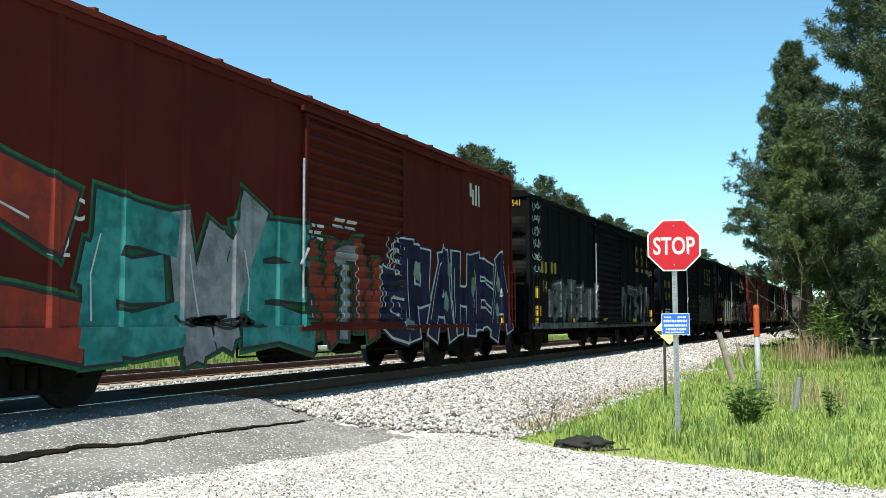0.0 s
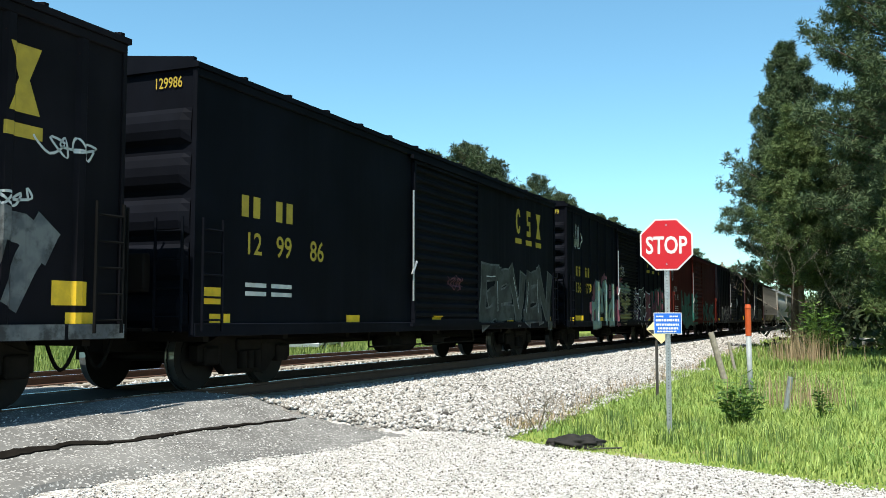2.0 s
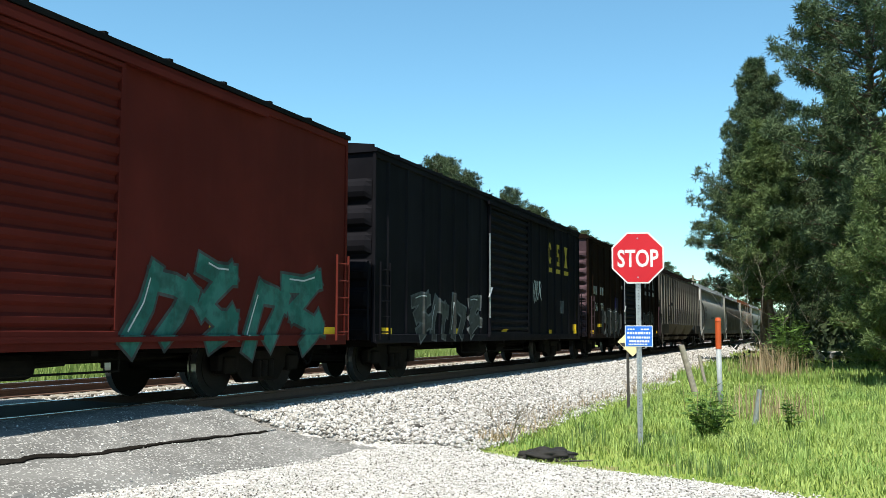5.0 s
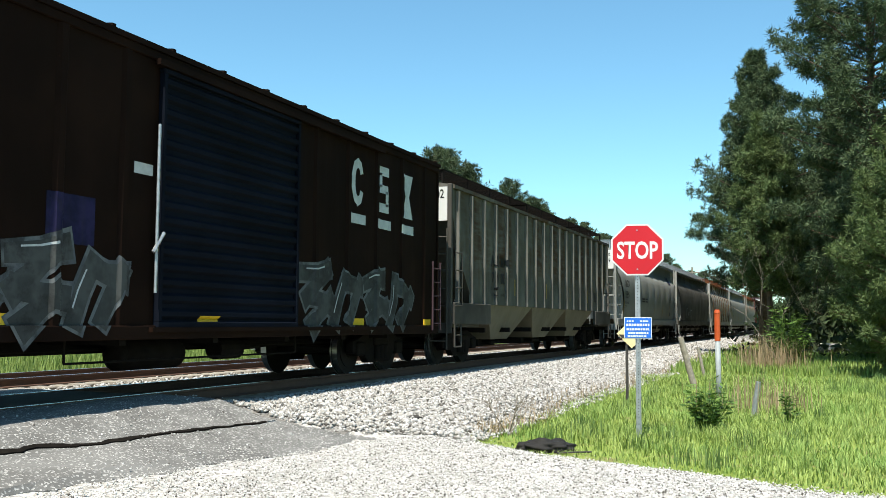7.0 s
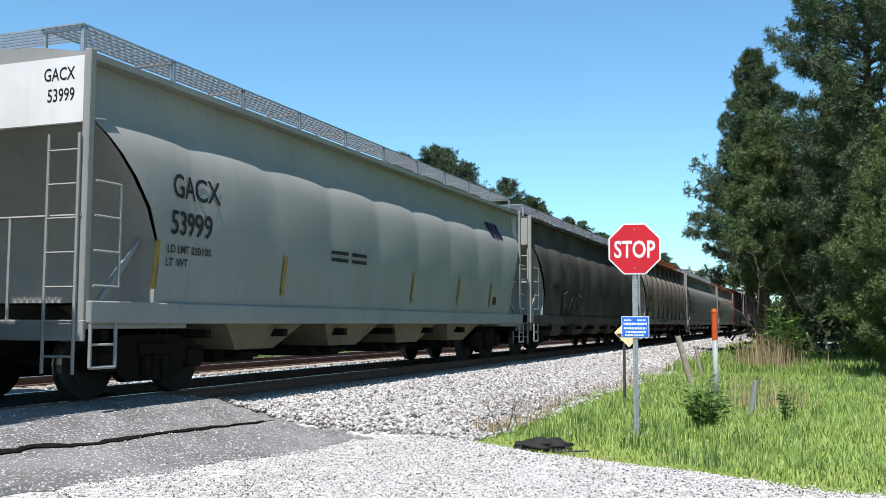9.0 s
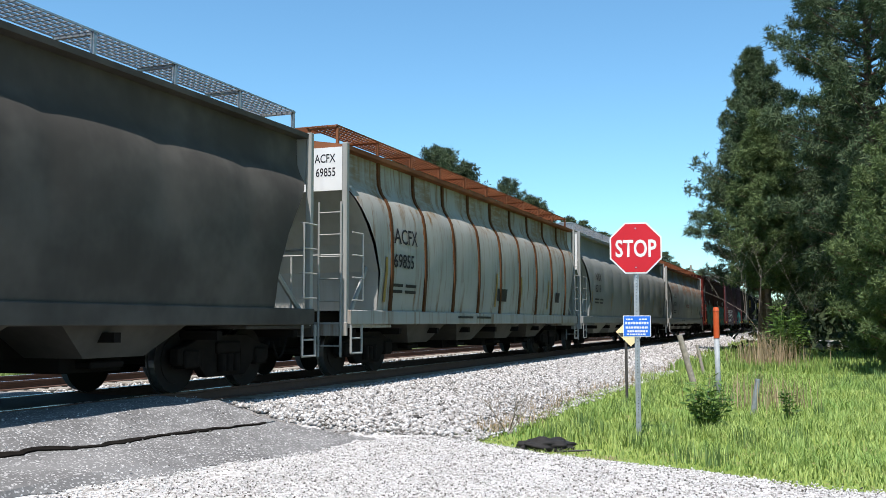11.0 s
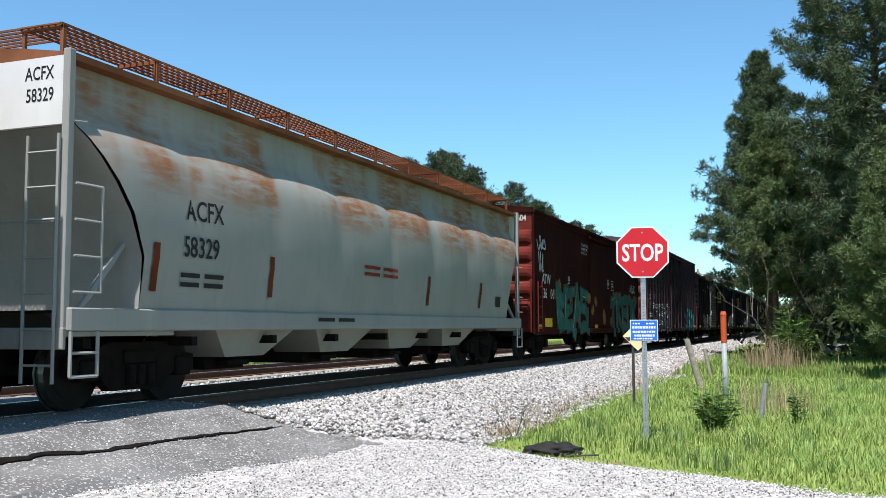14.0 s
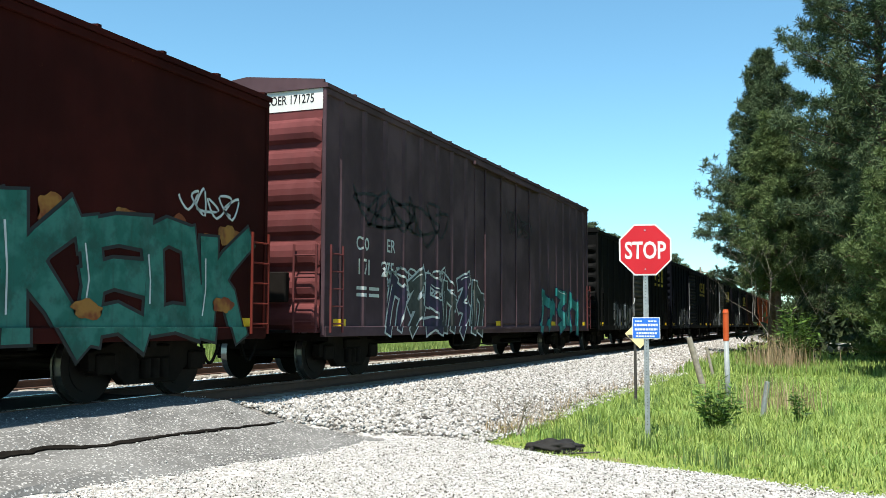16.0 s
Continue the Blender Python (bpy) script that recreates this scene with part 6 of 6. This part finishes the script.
# ---- grass ----
def blades(name, rng, pts, hgt, wid, mat, label, category="grass", lean=0.35):
    n = len(pts)
    a = rng.uniform(0, 6.28, n)
    h = rng.uniform(hgt[0], hgt[1], n) if isinstance(hgt, tuple) else hgt
    d = np.stack([np.cos(a), np.sin(a), np.zeros(n)], 1)
    s = np.stack([-np.sin(a), np.cos(a), np.zeros(n)], 1) * (rng.uniform(0.6, 1.2, n) * wid)[:, None]
    k = rng.uniform(0.1, 1.0, n) * lean
    up = np.array((0, 0, 1.0))
    mid = pts + up * (h * 0.55)[:, None] + d * (h * k * 0.35)[:, None]
    tip = pts + up * (h * (1 - 0.25 * k))[:, None] + d * (h * k * 1.1)[:, None]
    v = np.stack([pts - s, pts + s, mid + s * 0.7, mid - s * 0.7, tip], 1).reshape(-1, 3)
    o = (np.arange(n) * 5)[:, None]
    f = np.concatenate([o + (0, 1, 2), o + (0, 2, 3), o + (3, 2, 4)], 0)
    return raw(name, v, f, mat, None, False, "stuff", label, category)


def on_ground(xy):
    return np.array([(x, y, ground_z(x, y) - 0.01) for x, y in xy])


def toe(x):
    return 4.55 + 0.35 * math.sin(x * 0.7) * 0.5 + 0.25 * noise.noise((x * 0.5, 0, 0)) + 0.012 * (x - 14)


rg = np.random.default_rng(77)
n = 95000
gx = 9.6 + 24 * rg.uniform(0, 1, n) ** 1.5
gy = rg.uniform(-7.5, 5.0, n)
ok = np.array([x > road_edge(y) + 0.05 + 0.55 * noise.noise((x * 1.5, y * 1.5, 5)) + 0.6 * r ** 4 and y < toe(x) and y > -0.62 * x + 4 for x, y, r in zip(gx, gy, rg.uniform(0, 1, n))])
pts = on_ground(np.stack([gx, gy], 1)[ok])
clump = np.array([noise.noise((x * 0.8, y * 0.8, 3)) for x, y, _ in pts])
short = np.clip((pts[:, 0] - np.array([road_edge(y) for y in pts[:, 1]])) / 1.8, 0.3, 1)
blades("grass", rg, pts, (0.06 + 0.13 * rg.uniform(0, 1, len(pts)) + 0.20 * np.clip(clump, 0, 1)) * short, 0.008, GRASS, "bright green uneven summer grass on the verge", "grass", 0.95)
SEDGE = leaf_mat("dark_sedge", (0.06, 0.11, 0.03), (0.17, 0.25, 0.08), (0.11, 0.17, 0.05), 0.5, 0.25)
tus = [(11.5 + 26 * rg.uniform() ** 1.3, rg.uniform(-6, 3.6)) for _ in range(80)]
tus = [(x, y) for x, y in tus if x > road_edge(y) + 0.6]
pts = on_ground([(x + rg.normal() * 0.10, y + rg.normal() * 0.10) for x, y in tus for _ in range(38)])
blades("tall_grass", rg, pts, (0.16, 0.40), 0.007, SEDGE, "darker green tussocks of taller grass")
n = 42000
gx, gy = 33 + 45 * rg.uniform(0, 1, n) ** 1.4, rg.uniform(-14, 5.6, n)
ok = np.array([y < toe(x) and y > -0.3 * x for x, y in zip(gx, gy)])
blades("grass", rg, on_ground(np.stack([gx, gy], 1)[ok]), (0.15, 0.45), 0.024, GRASS, "bright green grass running back to the woods")
n = 52000
gx, gy = 4 + 75 * rg.uniform(0, 1, n) ** 1.2, 18.3 + 30 * rg.uniform(0, 1, n) ** 1.5
blades("field_grass", rg, on_ground(np.stack([gx, gy], 1)), (0.25, 0.75), 0.03, FIELD, "tall pale green grass in the field beyond the tracks")
n = 2600
gx = 13.6 + 40 * rg.uniform(0, 1, n) ** 1.4
blades("dry_weeds", rg, on_ground([(x, toe(x) + abs(rg.normal()) * 0.28 - 0.1) for x in gx]), (0.08, 0.30), 0.006, DRY, "brown dried weeds along the foot of the ballast", "weeds", 0.9)
pts = on_ground([(36.5 + rg.normal() * 1.0, 1.6 + rg.normal() * 0.6) for _ in range(420)])
blades("dry_reeds", rg, pts, (0.7, 1.5), 0.012, DRY, "tall straw-coloured dead reeds", "reeds", 0.3)
pts = on_ground([(19.5 + rg.normal() * 0.5, 0.9 + rg.normal() * 0.5) for _ in range(160)])
blades("dry_reeds", rg, pts, (0.4, 0.9), 0.008, DRY, "thin straw-coloured dead stalks", "reeds", 0.3)
# ground clutter on the paving and the lane
stones("debris", 500, lambda r, n: np.array([(a, b, ground_z(a, b) + 0.088) for a, b in zip(r.uniform(7, 12.2, n), r.uniform(5.9, 8.3, n))]), (0.015, 0.035), GRAVEL, "loose chips of stone on the asphalt", 8)


def shrub(x, y, h, r, n, seed, label, leaf=0.10, mat=None, name="shrub"):
    """A leafy weed: stems that fan out, each with its own pointed leaves."""
    rg_ = random.Random(seed)
    t = thing(name, x, y, ground_z(x, y), label, "shrub")
    bm, lv = bmesh.new(), []
    for k in range(n):
        a, s = rg_.uniform(0, 6.28), rg_.uniform(0.15, 1.0)
        top = Vector((math.cos(a) * r * s, math.sin(a) * r * s, h * (1.05 - 0.55 * s * s) * rg_.uniform(0.75, 1.1)))
        rod(bm, (0.05 * math.cos(a), 0.05 * math.sin(a), -0.03), top, 0.006 + 0.004 * h, 4, 0.003)
        for i in range(11):
            f = 0.25 + 0.75 * (i + rg_.random()) / 11
            p = Vector((0, 0, 0)).lerp(top, f)
            d = Vector((rg_.gauss(0, 1) + math.cos(a), rg_.gauss(0, 1) + math.sin(a), rg_.uniform(-0.2, 0.7))).normalized()
            sd_ = d.cross(Vector((0, 0, 1)) + Vector((rg_.gauss(0, .4), rg_.gauss(0, .4), 0))).normalized()
            ln, w = leaf * rg_.uniform(0.7, 1.4), leaf * 0.2
            lv.append((p, p + d * ln * 0.45 + sd_ * w, p + d * ln, p + d * ln * 0.45 - sd_ * w))
    part("stem", bm, LEAF, t)
    v = np.array([tuple(q) for l in lv for q in l])
    raw("foliage", v, np.arange(len(v)).reshape(-1, 4), mat or LEAF, t)
    return t


shrub(15.4, 1.63, 0.78, 0.42, 34, 1, "bright green leafy weed growing in the verge", 0.13)
shrub(17.5, 0.45, 0.55, 0.22, 10, 2, "small leafy weed growing in the verge", 0.11)
shrub(38, 1.1, 2.4, 1.0, 60, 3, "light green leafy bush below the pines", 0.22)
shrub(42, 1.6, 1.5, 0.9, 60, 5, "dark green bush below the young pine", 0.16, NEEDLE)
shrub(36.5, -4.5, 2.2, 1.6, 110, 6, "dark green bush below the pines", 0.15, NEEDLE)
shrub(42, -6.0, 3.0, 2.0, 130, 7, "dark green bush below the pines", 0.17, NEEDLE)
shrub(47, -2.0, 3.0, 2.0, 130, 8, "dark green bush below the pines", 0.17, NEEDLE)
shrub(36.1, 23.9, 0.9, 0.6, 26, 9, "rust-brown bush at the edge of the field", 0.15, DRY)


def twigs(x, y, h, seed, label):
    rg_ = random.Random(seed)
    t = thing("dead_bush", x, y, ground_z(x, y), label, "dead bush")
    bm = bmesh.new()

    def grow(p, d, ln, r, k):
        e = p + d * ln
        rod(bm, p, e, r, 4, r * 0.6)
        if k:
            for _ in range(3):
                grow(e, (d + Vector((rg_.gauss(0, .6), rg_.gauss(0, .6), rg_.uniform(0, .5)))).normalized(), ln * rg_.uniform(0.5, 0.8), r * 0.6, k - 1)
    for i in range(5):
        a = i * 1.3
        grow(Vector((0, 0, -0.02)), Vector((math.cos(a) * 0.7, math.sin(a) * 0.7, 1)).normalized(), h * 0.42, 0.012, 3)
    part("branch", bm, DEADWOOD, t)


twigs(13.9, 4.35, 0.75, 3, "leafless grey dead bush at the foot of the ballast")
# bare lower branches of the young pine
twigs(41.3, 1.35, 6.0, 8, "leafless grey branches in front of the pines")

# ---- roadside furniture ----
RED = plain("red_sign_sheeting", (0.46, 0.012, 0.020), 0.35, 0, 0.06, 3)
SIGNWHITE = plain("white_sign_sheeting", (0.62, 0.62, 0.61), 0.35, 0, 0.05, 3)
BLUE = plain("blue_sign_sheeting", (0.02, 0.13, 0.55), 0.35, 0, 0.06, 3)
SIGNYELLOW = plain("yellow_sign_sheeting", (0.74, 0.60, 0.33), 0.4, 0, 0.15, 3)
ORANGE = plain("orange_plastic", (0.46, 0.075, 0.018), 0.45, 0, 0.15, 8)
WHITEPIPE = plain("weathered_white_plastic", (0.30, 0.32, 0.32), 0.5, 0, 0.3, 8)
DARKP = plain("dark_steel_post", (0.05, 0.045, 0.04), 0.7)


def octagon(w):
    return [(w / 2 / math.cos(math.pi / 8) * math.cos(math.pi / 8 + k * math.pi / 4), w / 2 / math.cos(math.pi / 8) * math.sin(math.pi / 8 + k * math.pi / 4)) for k in range(8)]


def channel_post(z0, z1, mat, w=0.075):
    """A flanged steel channel with a row of punched holes."""
    bm = bmesh.new()
    prism(bm, [(-w / 2, 0.012), (-w / 2, 0.0), (-w * 0.22, 0.0), (-w * 0.22, -0.028), (w * 0.22, -0.028), (w * 0.22, 0.0), (w / 2, 0.0), (w / 2, 0.012), (w * 0.12, 0.012), (w * 0.12, -0.016), (-w * 0.12, -0.016), (-w * 0.12, 0.012)], "z", z0, z1)
    bmesh.ops.recalc_face_normals(bm, faces=bm.faces)
    return bm


def stop_sign():
    x, y = 14.3, 2.47
    z = ground_z(x, y)
    t = thing("stop_sign", x, y, z, "red octagonal stop sign and blue plate on a galvanised post", "road sign", rz=-80.2)
    p = part("post", channel_post(-0.3, 3.08 + (-0.52 - z), GALV), GALV, t)
    for k in range(60):
        h = proto("bolt_hole", lambda: rods(((0, -0.0285, 0), (0, -0.0305, 0), 0.006), n=8), DARKP, p, pose(0, 0, 0.2 + k * 0.045))
    c = 2.25 - z
    bm = bmesh.new()
    prism(bm, [(u, v + c) for u, v in octagon(0.76)], "y", -0.034, -0.031)
    bmesh.ops.recalc_face_normals(bm, faces=bm.faces)
    plate = part("sign_plate", bm, SIGNWHITE, t, "white-edged octagonal sign plate")
    bm = bmesh.new()
    prism(bm, [(u, v + c) for u, v in octagon(0.715)], "y", -0.0375, -0.034)
    bmesh.ops.recalc_face_normals(bm, faces=bm.faces)
    part("sign_face", bm, RED, plate, "red reflective face")
    bm = glyph_bm("STOP", 0.02)
    w = max(v.co.x for v in bm.verts)
    for v in bm.verts:
        v.co = ((v.co.x / w - 0.5) * 0.60, -0.0405, c - 0.128 + v.co.y / 0.72 * 0.255)
    part("lettering", bm, SIGNWHITE, plate, "white capital letters")
    for dz in (0.29, -0.29):
        part("bolt", rods(((0, -0.044, c + dz), (0, -0.03, c + dz), 0.012), n=8), GALV, plate)
    c2 = 1.095 - z
    bp = part("notice_plate", boxes((-0.20, 0.20, -0.036, -0.032, c2 - 0.155, c2 + 0.155), bevel=0.0015), SIGNWHITE, t, "small blue notice plate with white print")
    part("notice_face", boxes((-0.19, 0.19, -0.0385, -0.036, c2 - 0.145, c2 + 0.145)), BLUE, bp)
    for k, (u0, u1, v, h) in enumerate(((-0.16, -0.05, 0.10, 0.022), (0.03, 0.15, 0.10, 0.022), (-0.17, 0.165, 0.045, 0.035), (-0.165, 0.16, -0.02, 0.03), (-0.14, 0.15, -0.075, 0.03), (-0.15, 0.12, -0.12, 0.022))):
        bm = bmesh.new()
        u = u0
        j = 0
        while u < u1 - 0.01:
            w_ = (0.022, 0.034, 0.028, 0.04)[(j + k) % 4]
            box(bm, u, min(u1, u + w_), -0.0405, -0.0385, c2 + v - h / 2, c2 + v + h / 2)
            u += w_ + 0.008
            j += 1
        part("print_line", bm, SIGNWHITE, bp)


stop_sign()


def diamond_sign():
    x, y = 20.5, 3.78
    z = ground_z(x, y)
    t = thing("warning_sign", x, y, z, "small faded yellow diamond sign on a thin dark post", "road sign", rz=-78)
    part("post", channel_post(-0.25, 1.4, DARKP, 0.06), DARKP, t)
    c, s = 0.95 - z, 0.31
    bm = bmesh.new()
    prism(bm, [(-s + 0.1, c), (0.1, c - s), (s + 0.1, c), (0.1, c + s)], "y", -0.036, -0.030)
    bmesh.ops.recalc_face_normals(bm, faces=bm.faces)
    pl = part("sign_plate", bm, SIGNYELLOW, t)
    bm = bmesh.new()
    prism(bm, [(-0.17, c - 0.02), (-0.1, c - 0.1), (0.3, c - 0.1), (0.24, c - 0.02)], "y", -0.039, -0.036)
    prism(bm, [(-0.02, c + 0.02), (0.08, c + 0.14), (0.16, c + 0.06)], "y", -0.039, -0.036)
    bmesh.ops.recalc_face_normals(bm, faces=bm.faces)
    part("symbol", bm, DARKP, pl)


diamond_sign()


def marker_post():
    x, y = 21.9, 2.03
    z = ground_z(x, y)
    t = thing("marker_post", x, y, z, "white plastic marker post with a bright orange top", "marker post")
    part("pipe", rods(((0, 0, -0.3), (0.0, 0.02, 0.81 - z), 0.057), n=18), WHITEPIPE, t, "", True)
    bm = bmesh.new()
    rod(bm, (0, 0.02, 0.80 - z), (0, 0.02, 1.40 - z), 0.064, 18)
    rod(bm, (0, 0.02, 1.40 - z), (0, 0.02, 1.48 - z), 0.072, 18, 0.05)
    part("cap", bm, ORANGE, t, "bright orange cap", False)


marker_post()


def wood_post(x, y, top, r, label, name="wooden_post"):
    z = ground_z(x, y)
    t = thing(name, x, y, z, label, "post")
    e = Vector(top) - Vector((x, y, z))
    bm = bmesh.new()
    rod(bm, e * -0.2, e * 0.5, r, 12, r * 0.97)
    rod(bm, e * 0.49, e, r * 0.97, 12, r * 0.9)
    return part("shaft", bm, WOODM if name == "wooden_post" else GALV, t, "", False)


wood_post(26.4, 3.08, (26.3, 3.42, 0.81), 0.085, "grey weathered wooden post leaning over")
wood_post(18.1, 1.1, (18.1, 1.0, 0.14), 0.05, "short grey metal pipe sticking out of the grass", "pipe_stub")
wood_post(31.0, 3.3, (31.0, 3.5, 0.45), 0.05, "small pale wooden stake", "wooden_post")
wood_post(37.0, 20.4, (37.0, 20.4, 0.55), 0.05, "thin white stake beside the second track", "wooden_post")


def scrap():
    """A flattened dark lump lying at the edge of the lane."""
    x, y = 12.35, 3.35
    t = thing("rubber_scrap", x, y, ground_z(x, y), "crumpled black rubber scrap lying in the grass", "debris", rz=-66)
    bm = bmesh.new()
    bmesh.ops.create_icosphere(bm, subdivisions=4, radius=1)
    for v in bm.verts:
        p = v.co.copy()
        k = 1 + 0.35 * noise.noise(p * 2.2) + 0.15 * noise.noise(p * 6)
        v.co = (p.x * 0.36 * k, p.y * 0.22 * k, max(-0.02, p.z * 0.11 * k + 0.05))
    part("lump", bm, plain("black_rubber", (0.018, 0.016, 0.014), 0.8, 0, 0.4, 12), t, "", True)
    part("rod", rods(((0.1, -0.3, 0.02), (0.55, -0.28, 0.03), 0.012)), DARKP, t)


scrap()
for x, y, rz in ((13.2, 6.0, 20), (13.4, 5.7, 130)):
    t = thing("asphalt_chunk", x, y, ground_z(x, y) + 0.02, "broken dark chunk of asphalt beside the ballast", "debris", rz=rz)
    bm = bmesh.new()
    bmesh.ops.create_icosphere(bm, subdivisions=2, radius=1)
    for v in bm.verts:
        k = 1 + 0.5 * noise.noise(v.co * 1.7 + Vector((x, y, 0)))
        v.co = (v.co.x * 0.18 * k, v.co.y * 0.1 * k, v.co.z * 0.06 * k + 0.02)
    part("lump", bm, plain("dark_asphalt_chunk", (0.05, 0.045, 0.04), 0.9), t)
CONC = plain("grey_concrete", (0.33, 0.31, 0.28), 0.9)
for x, y in ((56, -0.6), (57.5, -1.5)):
    t = thing("concrete_pipe", x, y, ground_z(x, y), "length of grey concrete pipe lying in the grass", "pipe", rz=35)
    bm = bmesh.new()
    n = 20
    ring = [[(d, (r * math.cos(2 * math.pi * i / n), 0.34 + r * math.sin(2 * math.pi * i / n))) for i in range(n)] for d, r in ((-0.7, 0.36), (0.7, 0.36), (0.7, 0.28), (-0.7, 0.28))]
    vs = [[bm.verts.new((d, p[0], p[1])) for d, p in row] for row in ring]
    for a in range(4):
        for i in range(n):
            b, j = (a + 1) % 4, (i + 1) % n
            bm.faces.new((vs[a][i], vs[a][j], vs[b][j], vs[b][i]))
    bmesh.ops.recalc_face_normals(bm, faces=bm.faces)
    part("barrel", bm, CONC, t)


def utility_pole():
    x, y = 150, 17.6
    t = thing("utility_pole", x, y, ground_z(x, y), "slim wooden utility pole beyond the tracks", "utility pole")
    part("pole", rods(((0, 0, -1), (0, 0, 10.2), 0.14), n=8), WOODM, t)
    part("crossarm", boxes((-0.06, 0.06, -1.1, 1.1, 9.3, 9.45)), WOODM, t)


utility_pole()


def pickup():
    """A silver pickup parked beyond the tracks, seen only under the passing cars."""
    x, y = 40.3, 23.8
    t = thing("pickup_truck", x, y, ground_z(x, y), "silver pickup truck parked beyond the tracks", "pickup truck", rz=18)
    SIL = plain("silver_car_paint", (0.42, 0.43, 0.45), 0.3, 0.3, 0.05)
    GLS = plain("dark_car_glass", (0.02, 0.025, 0.03), 0.08)
    bm = bmesh.new()
    prism(bm, [(-2.7, 0.5), (-2.75, 1.05), (-0.7, 1.08), (-0.45, 1.78), (0.9, 1.78), (1.5, 1.15), (2.6, 1.02), (2.7, 0.5)], "y", -0.95, 0.95)
    bmesh.ops.recalc_face_normals(bm, faces=bm.faces)
    bmesh.ops.bevel(bm, geom=bm.edges[:], offset=0.06, segments=2, affect="EDGES")
    part("body", bm, SIL, t)
    for s in (-1, 1):
        bm = bmesh.new()
        prism(bm, [(-0.48, 1.15), (-0.35, 1.66), (0.82, 1.66), (1.25, 1.18)], "y", s * 0.94, s * 0.96)
        bmesh.ops.recalc_face_normals(bm, faces=bm.faces)
        part("window", bm, GLS, t)
        for wx in (-1.75, 1.7):
            w = part("wheel", rods(((wx, s * 0.72, 0.38), (wx, s * 0.98, 0.38), 0.38), n=20), DARKP, t)
            part("rim", rods(((wx, s * 0.97, 0.38), (wx, s * 0.995, 0.38), 0.22), n=14), GALV, w)
    part("bumper", boxes((-2.85, -2.68, -0.9, 0.9, 0.45, 0.65), bevel=0.02), GALV, t)


pickup()


# ---- motion ----
def motions():
    for car, x in MOVERS:
        walk(car, [(t, pose(x - SPEED * t, YC, 0)) for t in (0.0, SECONDS)])
    turn = math.degrees(SPEED / FPS / WHEEL_R)
    last = int(SECONDS * FPS)
    for w, dx in WHEELSETS:
        a0 = random.uniform(0, 360)
        walk(w, [(k / FPS, pose(dx, 0, WHEEL_R, 0, (a0 - turn * k) % 360.0, 0)) for k in range(last + 1)])


motions()
